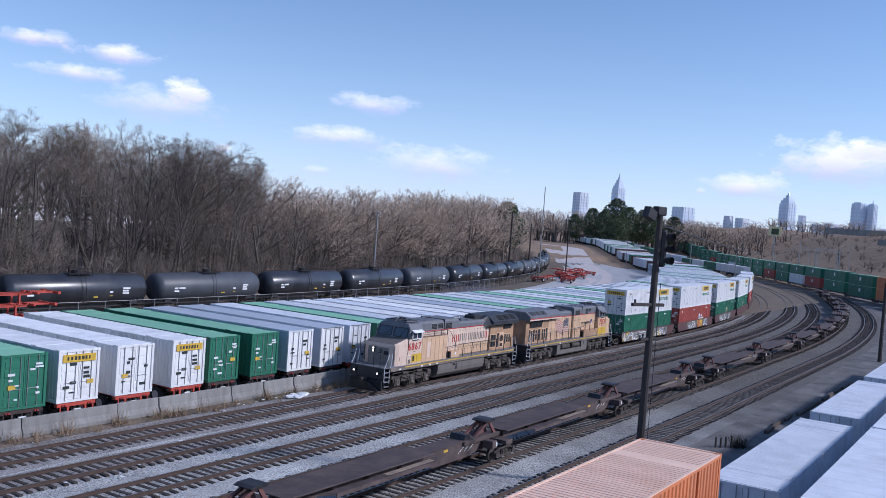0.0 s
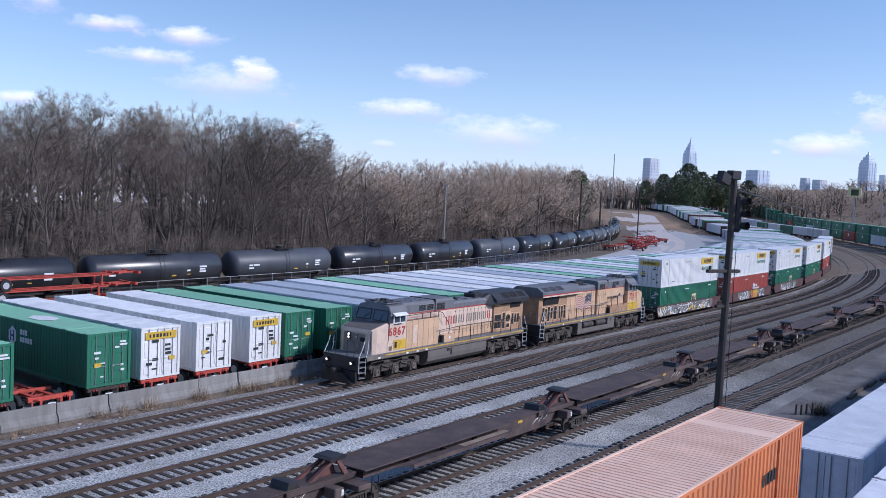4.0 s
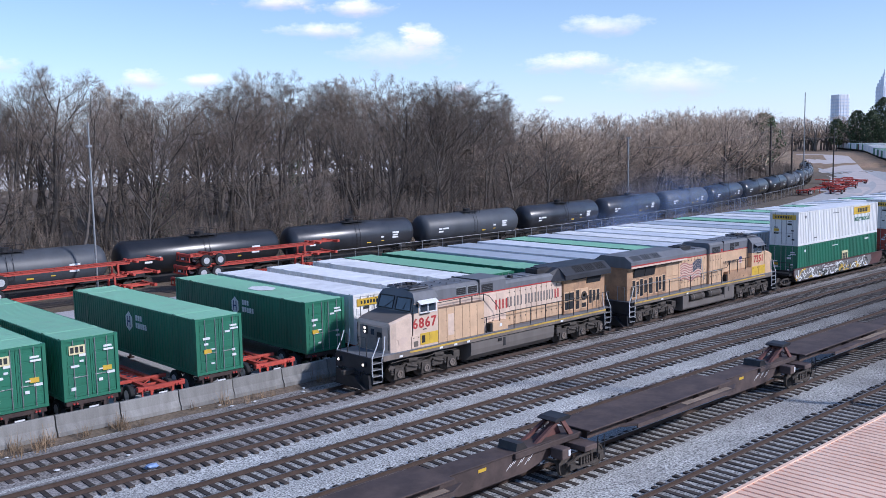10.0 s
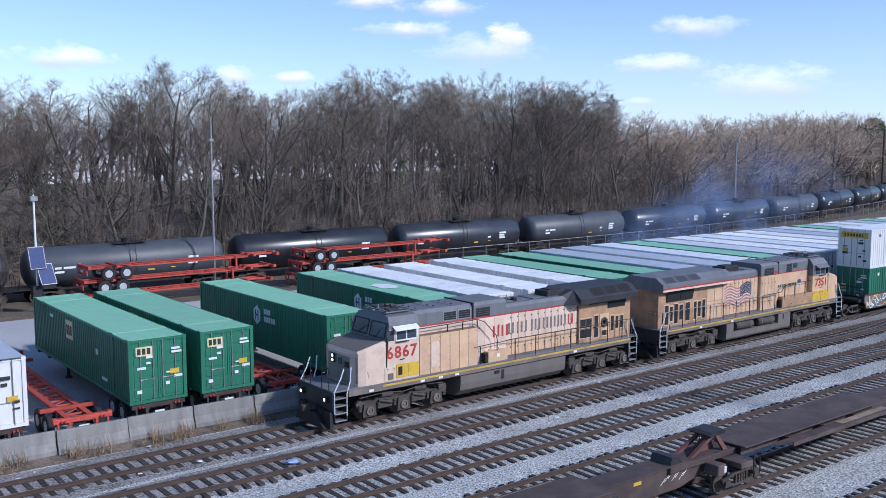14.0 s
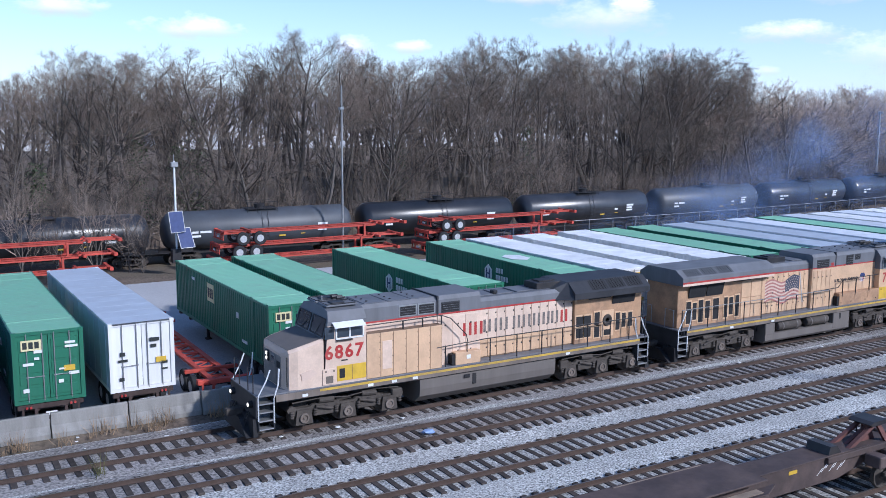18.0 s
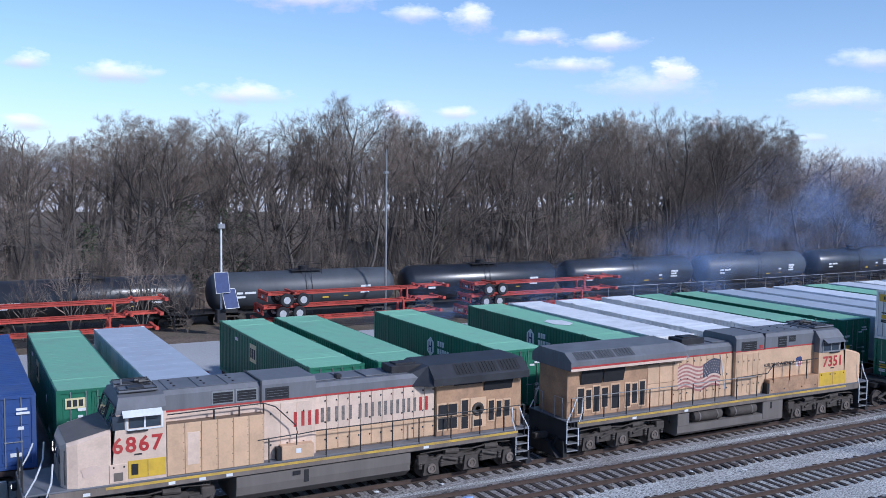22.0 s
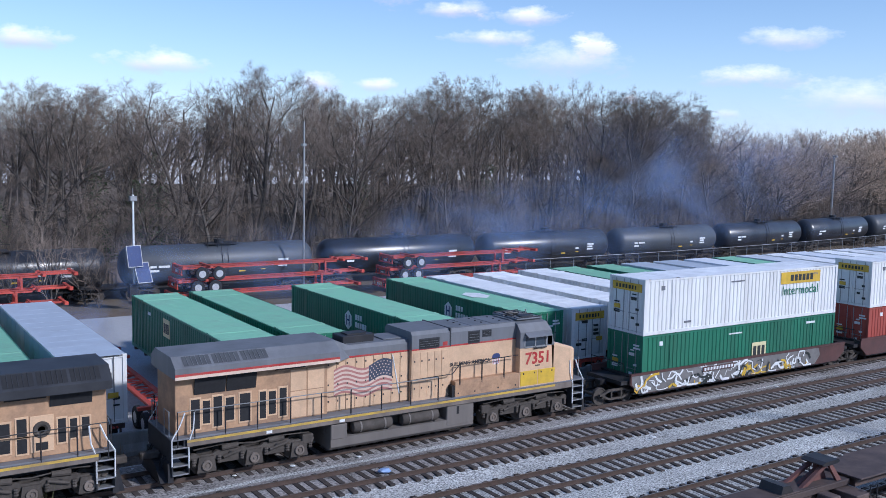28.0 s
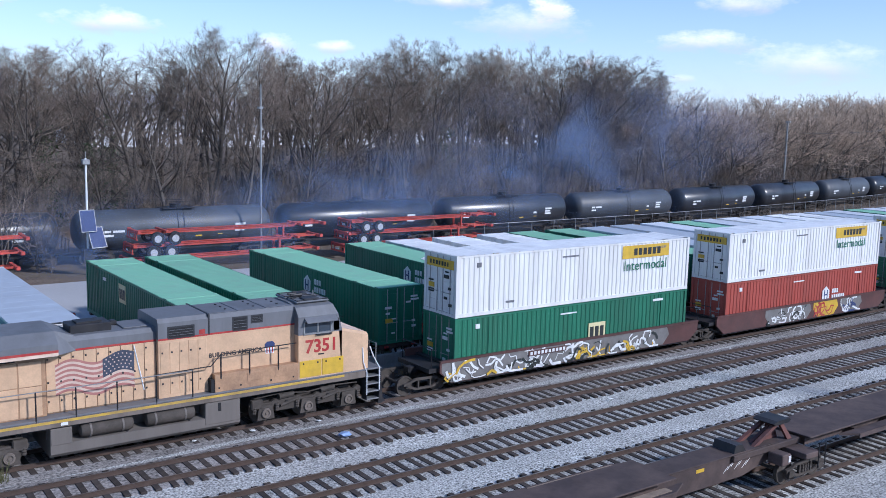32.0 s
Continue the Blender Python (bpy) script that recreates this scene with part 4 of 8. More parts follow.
def bare_tree(seed, height=20.0, clear=0.34, counts=(10, 7, 7, 5), reach=0.40, angle=34, up=0.10, thick=1.0, trunk=0.84, wig=0.06, plain=False):
    """A bare tree grown level by level: trunk, limbs, branches, twigs, twig ends. Points and triangles of wood and of twigs."""
    r = np.random.RandomState(seed)
    out = ([], []), ([], [])
    size = [0, 0]

    def add(k, v, tri):
        out[k][0].append(v.reshape(-1, 3).astype(np.float32))
        out[k][1].append((tri + size[k]).reshape(-1, 3).astype(np.int32))
        size[k] += v.size // 3

    def grow(p, d, long, m, bend, rise):
        pts = [p]
        for i in range(m):
            d = unit(d + r.normal(0, bend, d.shape) + np.array((0, 0, rise)))
            pts.append(pts[-1] + d * (long / m)[:, None])
        return np.stack(pts, 1)

    def tubes(k, pts, rad, sides):
        n, m = pts.shape[0], pts.shape[1] - 1
        d = unit(np.gradient(pts, axis=1))
        ref = unit(r.normal(size=(n, 1, 3)) * np.array((1, 1, 0.3)))
        a = unit(np.cross(d, ref))
        b = np.cross(d, a)
        w = np.arange(sides) * (2 * math.pi / sides) if sides > 2 else np.array((0, math.pi))
        ring = a[:, :, None] * np.cos(w)[None, None, :, None] + b[:, :, None] * np.sin(w)[None, None, :, None]
        v = pts[:, :, None] + ring * rad[:, :, None, None]
        base = (np.arange(n)[:, None, None] * (m + 1) + np.arange(m)[None, :, None]) * sides
        j = np.arange(sides if sides > 2 else 1)[None, None, :]
        j2 = (j + 1) % sides
        add(k, v, np.stack((np.stack((base + j, base + j2, base + sides + j2), -1), np.stack((base + j, base + sides + j2, base + sides + j), -1)), -2))

    def spawn(pts, rad, long, k, t0, ang, ratio, fall=0.6):
        n, m = pts.shape[0], pts.shape[1] - 1
        f = (np.arange(k)[None, :] + r.rand(n, k)) / k
        at = (t0 + (0.995 - t0) * f) * m
        i = np.minimum(at.astype(int), m - 1)
        u = (at - i)[..., None]
        row = np.arange(n)[:, None]
        p = pts[row, i] * (1 - u) + pts[row, i + 1] * u
        d = unit(pts[row, i + 1] - pts[row, i])
        a = unit(np.cross(d, unit(r.normal(size=(n, 1, 3)))))
        b = np.cross(d, a)
        az = np.arange(k)[None, :] * 2.4 + r.rand(n, 1) * 6.28 + r.normal(0, 0.35, (n, k))
        th = np.radians(ang) * r.uniform(0.7, 1.25, (n, k))
        nd = d * np.cos(th)[..., None] + (a * np.cos(az)[..., None] + b * np.sin(az)[..., None]) * np.sin(th)[..., None]
        nl = long[:, None] * ratio * (1.12 - fall * f) * r.uniform(0.72, 1.2, (n, k))
        nr = np.minimum((rad[row, i] * (1 - u[..., 0]) + rad[row, i + 1] * u[..., 0]) * 0.8, nl * 0.011 * thick)
        return p.reshape(-1, 3), nd.reshape(-1, 3), nl.reshape(-1), nr.reshape(-1)

    long = np.array((height * trunk,))
    pts = grow(np.array(((0, 0, -0.3),)), unit(np.array(((r.normal(0, 0.05), r.normal(0, 0.05), 1.0),))), long, 9, 0.05, 0.04)
    rad = height * 0.0088 * thick ** 0.5 * np.linspace(1.3, 0.25, 10)[None, :]
    tubes(0, pts, rad, 6)
    t0 = clear
    for lev, (k, ratio, m, sides, ang) in enumerate(zip(counts, (reach, 0.52, 0.50, 0.72), (3, 2, 2, 1) if plain else (5, 3, 2, 1), (3, 2, 2, 0) if plain else (4, 3, 2, 0), (angle, 38, 40, 42))):
        p, d, long, r0 = spawn(pts, rad, long, k, t0, ang, ratio, 0.65 if lev == 0 else 0.5)
        t0 = 0.22
        if sides:
            pts = grow(p, d, long, m, wig + 0.03 * lev, up * (1.0, 0.7, 0.5)[lev])
            rad = np.maximum(r0, height * 0.00032 * thick)[:, None] * np.linspace(1, 0.35, m + 1)[None, :]
            tubes(0 if sides > 2 else 1, pts, rad, sides)
        else:
            d = unit(d + np.array((0, 0, 0.25)))
            w = unit(np.cross(d, r.normal(size=d.shape))) * height * 0.00034 * thick
            v = np.stack((p - w, p + w, p + d * np.maximum(long, height * 0.03)[:, None]), 1)
            add(1, v, np.arange(3 * len(p)).reshape(-1, 3))
    res = [(np.concatenate(v), np.concatenate(tr)) for v, tr in out]
    top = max(res[0][0][:, 2].max(), res[1][0][:, 2].max())
    for v, tr in res:
        v[:, 2] *= height / top
    return res


def np_mesh(name, vs, ts, material):
    me = bpy.data.meshes.new(name)
    v, t = np.concatenate(vs), np.concatenate(ts)
    me.vertices.add(len(v))
    me.vertices.foreach_set("co", v.ravel())
    me.loops.add(len(t) * 3)
    me.loops.foreach_set("vertex_index", t.ravel())
    me.polygons.add(len(t))
    me.polygons.foreach_set("loop_start", np.arange(0, len(t) * 3, 3, dtype=np.int32))
    me.update(calc_edges=True)
    me.materials.append(material)
    return me


def fast(mesh, name, material):
    me = bpy.data.meshes.new(name)
    me.from_pydata(mesh.v, [], mesh.f)
    me.materials.append(material)
    return me


# the height of the tree line along the siding
TOPS = ((-30, 15.5), (5, 16.4), (14, 18.4), (25, 18.8), (32, 20.8), (38, 19.9), (42, 19.1), (53, 19.7), (61, 22.0), (66, 20.4), (72, 21.6), (82, 21.7), (97, 20.9), (108, 19.2), (114, 16.2), (128, 17.4), (144, 16.0), (156, 16.2), (168, 19.6), (208, 21.0), (258, 21.4), (330, 19.5), (400, 19.5))
TOP_X, TOP_Z = np.array(TOPS).T


def top_at(x):
    return float(np.interp(x, TOP_X, TOP_Z))


TREES, PALES, TANS = [], [], []
for kinds, specs, twig_paint, label in (
        (TREES, ((1, 0.44, (10, 7, 7, 11), 0.36, 30), (2, 0.34, (11, 7, 7, 11), 0.42, 36), (3, 0.52, (9, 7, 7, 11), 0.34, 28), (4, 0.26, (12, 7, 7, 11), 0.50, 44), (5, 0.42, (10, 7, 7, 11), 0.40, 32), (6, 0.18, (12, 8, 7, 11), 0.54, 50), (7, 0.54, (9, 7, 7, 11), 0.30, 26)), M_TWIG, "tall bare winter tree with fine grey-brown twigs"),
        (PALES, ((41, 0.40, (10, 7, 7, 11), 0.38, 32), (42, 0.48, (10, 7, 7, 11), 0.34, 28)), M_TWIG_LIT, "tall bare winter tree with twigs coloured pale as if sunlit"),
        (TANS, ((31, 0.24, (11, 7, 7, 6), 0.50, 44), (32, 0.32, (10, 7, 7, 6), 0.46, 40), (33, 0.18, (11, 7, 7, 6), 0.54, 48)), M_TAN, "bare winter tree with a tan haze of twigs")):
    for seed, clear, counts, reach, ang in specs:
        wood, twig = bare_tree(seed, 20.0, clear, counts, reach, ang, thick=1.6 if kinds is TANS else 1.0)
        t = thing("tree", label, "tree", "trees along the siding")
        part("trunk", np_mesh("trunk", [wood[0]], [wood[1]], M_BARK), None, t)
        part("crown", np_mesh("crown", [twig[0]], [twig[1]], twig_paint), None, t)
        kinds.append([t, False])
LIGHT = [bare_tree(s, 20, c, (8, 6, 5, 6), 0.40, a, thick=1.5, plain=True) for s, c, a in ((51, 0.46, 30), (52, 0.38, 36), (53, 0.54, 27))]
FARKIND = [bare_tree(s, 20, c, (6, 4, 4, 4), 0.50, a, thick=4.5, plain=True) for s, c, a in ((71, 0.16, 48), (72, 0.24, 42), (73, 0.1, 54))]
BRUSH = [bare_tree(s, 20, 0.03, (8, 4, 4, 3), 0.95, 52, 0.1, 4.5, 0.5, 0.1, True) for s in (81, 82, 83)]
SPARSE = [bare_tree(s, 20, c, (9, 5, 5, 6), 0.52, a, thick=2.4, plain=True) for s, c, a in ((61, 0.14, 52), (62, 0.20, 48), (63, 0.1, 56))]


def woods(name, spots, r, label, twig_paint, kinds):
    """Far trees joined: trunks in one mesh, twigs in another. Spots: x, y, width, height as a share of 20 m."""
    w = tagged(new(name), label, "woods", kind="stuff")
    out = ([], []), ([], [])
    base = [0, 0]
    for x, y, sxy, sz in spots:
        a = r.uniform(0, 6.283)
        rot = np.array(((math.cos(a), -math.sin(a), 0), (math.sin(a), math.cos(a), 0), (0, 0, 1)), np.float32)
        kind = kinds[r.randrange(len(kinds))]
        for k in (0, 1):
            v, t = kind[k]
            out[k][0].append((v * np.array((sxy, sxy, sz), np.float32)) @ rot.T + np.array((x, y, ground_z(x, y) - 0.3), np.float32))
            out[k][1].append(t + base[k])
            base[k] += len(v)
    for k, nm, ma in ((0, "trunk_mass", M_BARK), (1, "twig_mass", twig_paint)):
        tagged(part(nm, np_mesh(nm, out[k][0], out[k][1], ma), None, w), kind="stuff")


def plant(rec, m, sxy, sz):
    ob = copy_thing(rec[0], m) if rec[1] else rec[0]
    rec[1] = True
    ob.matrix_basis = m
    ob.scale = (sxy, sxy, sz)
    return ob


rng = random.Random(11)
# edge trees lean low over the siding; the crest rows reach the tree line
for row, (off, step, s0, s1) in enumerate(((9.5, 6.5, 0.45, 0.72), (13, 4.4, 0.84, 1.0), (17, 4.4, 0.94, 1.07))):
    x = -22 + row * 1.3
    while x < 172:
        xx = x + rng.uniform(-1.3, 1.3)
        yy = line_y("tank", x) + off + rng.uniform(-1.6, 1.6)
        h = (top_at(xx) - ground_z(xx, yy)) * rng.uniform(s0, s1) / 20
        group = TREES if xx < 106 + rng.uniform(-8, 8) else TANS
        # about half the back row gets the crowns coloured as sunlit
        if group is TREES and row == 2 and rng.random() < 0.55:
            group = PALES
        rec = group[rng.choice((5, 3, 1)) if row == 0 and group is TREES else rng.randrange(len(group))]
        wide = rng.uniform(0.95, 1.3) * (0.6 + 0.4 * h)
        plant(rec, pose(xx, yy, ground_z(xx, yy), rng.uniform(-3, 3), rng.uniform(-3, 3), rng.uniform(0, 360)), wide, h)
        x += step * rng.uniform(0.75, 1.3) * (1 if x < 115 else 1.25)
# single crest trees that stand over the rest
for x, off, s, k, wide in ((32.6, 13, 1.0, 1, 1.3), (61, 14, 1.02, 4, 1.2), (82, 12, 0.98, 3, 1.55), (88, 15, 0.98, 5, 1.6), (96, 13, 1.0, 0, 1.5), (72, 15, 1.0, 4, 1.4), (14, 14, 1.0, 0, 1.3), (17.8, 15, 1.0, 1, 1.3), (4, 12, 1.0, 4, 1.2), (26, 14, 1.0, 4, 1.4), (43, 13, 0.98, 3, 1.4), (52, 14, 1.0, 1, 1.4)):
    y = line_y("tank", x) + off
    plant(TREES[k], pose(x, y, ground_z(x, y), 0, 0, x * 37), wide, (top_at(x) - ground_z(x, y)) * s / 20)
spots = []
for off, step in ((11, 8.0), (16, 6.5), (22, 4.6), (27, 5.0), (34, 5.6), (43, 7.0)):
    x = -24 - off * 0.2
    while x < 390:
        if off < 20 and x < 165:
            x = 165.0
        xx = x + rng.uniform(-1.5, 1.5)
        yy = line_y("tank", x) + off + rng.uniform(-2.5, 2.5)
        s = (top_at(xx) - ground_z(xx, yy)) * rng.uniform(0.84, 1.02) / 20
        spots.append((xx, yy, s * rng.uniform(1.0, 1.35), s))
        x += step * rng.uniform(0.7, 1.3) * (1 if x < 150 else 1.35)
deep = []
for off, step in ((24, 4.0), (38, 4.5), (52, 4.5), (68, 5.0), (88, 5.5), (112, 6.0)):
    x = -50 - off * 0.3
    while x < 175:
        xx, yy = x + rng.uniform(-2, 2), line_y("tank", x) + off + rng.uniform(-4, 4)
        s = rng.uniform(0.25, 0.5) if off < 50 else rng.uniform(0.5, 0.8)
        deep.append((xx, yy, s * 1.8 if off < 50 else s * 1.2, s))
        x += step * rng.uniform(0.7, 1.3)
woods("thicket", deep, rng, "dense leafless thicket deep in the woods", M_TWIG, FARKIND)
woods("woods", [p for p in spots if p[0] < 112], rng, "deep bare winter woods behind the siding", M_TWIG_LIT, LIGHT)
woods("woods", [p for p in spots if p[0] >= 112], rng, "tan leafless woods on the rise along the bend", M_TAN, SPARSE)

# saplings and canes filling the floor of the woods
cane_v, cane_t = [], []
rr = np.random.RandomState(4)
n = 15000
cx = rr.uniform(-35, 330, n)
cy = np.array([line_y("tank", x) for x in cx]) + 8 + 50 * rr.rand(n) ** 1.8
cz = np.array([ground_z(a, b) for a, b in zip(cx, cy)]) - 0.2
ch = rr.uniform(1.0, 6.0, n)
lean = rr.normal(0, 0.16, (n, 2)) * ch[:, None]
ang = rr.uniform(0, 3.14, n)
wd = rr.uniform(0.012, 0.035, n)
root = np.stack((cx, cy, cz), 1)
side = np.stack((np.cos(ang) * wd, np.sin(ang) * wd, np.zeros(n)), 1)
tip = root + np.stack((lean[:, 0], lean[:, 1], ch), 1)
cv = np.stack((root - side, root + side, tip), 1).reshape(-1, 3).astype(np.float32)
ob = part("undergrowth", np_mesh("undergrowth", [cv], [np.arange(3 * n, dtype=np.int32).reshape(-1, 3)], M_TWIG), None)
tagged(ob, "thin leafless saplings and canes under the trees", "undergrowth", kind="stuff")

# scrub under the trees
BUSHES = []
for seed in (21, 22, 23):
    wood, twig = bare_tree(seed, 7.0, 0.04, (12, 6, 5, 3), 0.95, 46, 0.10, 1.6, 0.5, 0.12, True)
    t = thing("shrub", "tangled leafless brown shrub at the edge of the woods", "shrub", "scrub along the siding")
    part("stem", np_mesh("stem", [wood[0]], [wood[1]], M_BARK), None, t)
    part("crown", np_mesh("crown", [twig[0]], [twig[1]], M_TWIG), None, t)
    BUSHES.append([t, False])
for row, (off, step) in enumerate(((5.6, 3.4), (8.5, 3.0), (12, 3.6))):
    x = -24.0
    while x < (300 if row == 0 else 150):
        xx, yy = x + rng.uniform(-1, 1), line_y("tank", x) + off + rng.uniform(-1, 1)
        b = BUSHES[rng.randrange(3)]
        s = rng.uniform(0.5, 0.95) * (1 + 0.15 * row)
        m = pose(xx, yy, ground_z(xx, yy) - 0.1, 0, 0, rng.uniform(0, 360))
        ob = copy_thing(b[0], m) if b[1] else b[0]
        ob.matrix_basis = m
        ob.scale = (s, s, s)
        b[1] = True
        x += step * rng.uniform(0.7, 1.3) * (1 if x < 130 else 1.8)
for x, y, s in ((2.5, 76.6, 0.75), (5.5, 76.9, 0.9), (8.0, 76.5, 0.7), (10.6, 76.8, 0.95), (12.9, 76.6, 0.8), (13.6, 75.6, 0.6), (-1.5, 76.5, 0.8)):
    ob = copy_thing(BUSHES[int(x) % 3][0], pose(x, y, ground_z(x, y) - 0.1, 0, 0, x * 50))
    ob.scale = (s, s, s * 1.1)


# ivy over a few trunks
ivy = Mesh()
rng = random.Random(77)
for x, y, top in ((17.5, 93.0, 9.0), (21.0, 92.0, 7.5), (23.5, 94.5, 10.0), (44.0, 92.5, 8.0), (62.0, 94.0, 9.0), (9.0, 93.5, 6.0)):
    for i in range(900):
        f = rng.random() ** 1.4
        a = rng.uniform(0, 6.283)
        r = rng.uniform(0.25, 1.9) * (1.1 - f * 0.7)
        c = Vector((x + math.cos(a) * r, y + math.sin(a) * r, ground_z(x, y) + f * top))
        u = Vector((rng.gauss(0, 1), rng.gauss(0, 1), rng.gauss(0, 0.6))).normalized() * 0.11
        w = u.cross(Vector((rng.gauss(0, 1), rng.gauss(0, 1), rng.gauss(0, 1)))).normalized() * 0.09
        ivy.poly([c - u, c + w, c + u, c - w], [(0, 1, 2, 3)])
tagged(part("ivy", fast(ivy, "ivy", M_IVY), None), "dark green ivy climbing the trunks", "ivy", kind="stuff")


# the moving train: where its reference stands along the line at each time
def train_x(t):
    return 57.16 - 2.6944 * t + 0.013412 * t ** 2 - 2.5325e-4 * t ** 3 + 2.136e-6 * t ** 4


def on_line(s, k=1):
    """The point at distance s along a line (s = x on the straight)."""
    y0, x0, r = LINES[k]
    if s <= x0:
        return Vector((s, y0, 0))
    x, left = x0, s - x0
    while left > 0:
        st = min(left, 1.0)
        x += st * line_dir(k, x).x
        left -= st
    return Vector((x, line_y(k, x), 0))


def car_pose(s, half, flip=False):
    a, b = on_line(s - half), on_line(s + half)
    c = (a + b) / 2
    d = b - a
    return pose(c.x, c.y, 0, 0, 0, math.degrees(math.atan2(d.y, d.x)) + (180 if flip else 0))


MOVERS = []          # thing, offset behind the reference, half truck distance, flipped


def well_car(kind):
    t = thing("well_car", "low brown-grey well car with painted scrawls on its sides", "well car", "train cars")
    side = Mesh()
    for s in (-1, 1):
        side.prism([(-9.0, 1.0), (-8.3, 0.45), (8.3, 0.45), (9.0, 1.0), (9.0, 1.5), (-9.0, 1.5)], s * 1.36, s * 1.46, "y")
        side.box(-9.0, 9.0, s * 1.34, s * 1.5, 1.44, 1.54)
    part("side_sill", side, M_MAROON, t)
    fl = Mesh().box(-8.3, 8.3, -1.36, 1.36, 0.36, 0.46)
    for e in (-1, 1):
        fl.box(e * 8.4, e * 9.5, -1.3, 1.3, 1.0, 1.2)
        fl.box(e * 9.4, e * 9.9, -0.2, 0.2, 0.85, 1.1)
        fl.box(e * 8.2, e * 8.45, -1.36, 1.36, 0.46, 1.3)
    part("well_floor", fl, M_BLACK, t)
    for e in (-1, 1):
        freight_truck(t, e * 9.6)
        rl = Mesh()
        for y in (-1.2, 1.2):
            rl.tube((e * 9.3, y, 1.2), (e * 9.3, y, 2.1), 0.025, n=4)
        rl.tube((e * 9.3, -1.2, 2.1), (e * 9.3, 1.2, 2.1), 0.025, n=4)
        part("end_railing", rl, M_BLACK, t)
    return t


M_LAMP = bpy.data.materials.new("lit headlamp")
M_LAMP.use_nodes = True
M_LAMP.node_tree.nodes["Principled BSDF"].inputs["Emission Color"].default_value = (1, 0.86, 0.66, 1)
M_LAMP.node_tree.nodes["Principled BSDF"].inputs["Emission Strength"].default_value = 2.5
M_GRILLE = mat("dark grille", (0.018, 0.018, 0.02), 0.7, var=0.3, scale=6)
M_SILL = mat("dusty sill", (0.20, 0.165, 0.14), 0.8, var=0.2, scale=1.5, grime=(0.09, 0.075, 0.06), gscale=1.2, gamt=0.7, streak=True)
M_STRIPE = mat("dirty yellow stripe", (0.60, 0.39, 0.06), 0.6, var=0.15, scale=2, grime=(0.22, 0.16, 0.10), gscale=0.8, gamt=0.95)
# darker grey-brown for the front face of the nose
M_NOSED = mat("dark nose paint", (0.27, 0.235, 0.21), 0.7, var=0.2, scale=1.5, grime=(0.12, 0.105, 0.095), gscale=1.3, gamt=0.7)
M_ORB = mat("dirty orange paint", (0.46, 0.28, 0.16), 0.7, var=0.15, scale=1.0, grime=(0.17, 0.11, 0.08), gscale=0.8, gamt=0.8, fine=0.08, fscale=10)
M_RADG = mat("grey radiator screen", (0.075, 0.078, 0.085), 0.6, var=0.2, scale=3)
M_SEAM = mat("dirty seams", (0.20, 0.135, 0.09), 0.8, var=0.3, scale=2)
M_FLAGR = mat("faded flag red", (0.40, 0.175, 0.15), 0.6, var=0.15, scale=2)
M_FLAGC = mat("faded flag blue", (0.055, 0.065, 0.095), 0.6, var=0.25, scale=3)
M_FLAGW = mat("faded flag white", (0.62, 0.47, 0.38), 0.6, var=0.12, scale=2)
M_NAME = mat("flaking dark lettering", (0.13, 0.115, 0.11), 0.7, var=0.3, scale=4, grime=(0.4, 0.32, 0.26), gscale=3, gamt=0.7)
M_PALEY = mat("sun-bleached yellow paint", (0.72, 0.55, 0.43), 0.65, var=0.06, scale=0.9, grime=(0.44, 0.32, 0.24), gscale=1.1, gamt=0.5, fine=0.05, fscale=14, rnd=0.06)


def lettering(text, size, material, parent, m, name="lettering", label="", weight=0.0, space=1.0):
    cu = bpy.data.curves.new(name, "FONT")
    cu.body, cu.size, cu.extrude, cu.align_x, cu.resolution_u = text, size, 0.004, "CENTER", 2
    cu.offset, cu.space_character = weight, space
    ob = bpy.data.objects.new(name, cu)
    me = bpy.data.meshes.new_from_object(ob)
    bpy.data.objects.remove(ob)
    me.materials.clear()
    me.materials.append(material)
    return part(name, me, None, parent, label, m=m)


def side_m(s, x, y, z):
    """A pose on the side s (-1: the -y side) for flat lettering."""
    return pose(x, s * y, z, 90, 0, 0 if s < 0 else 180)


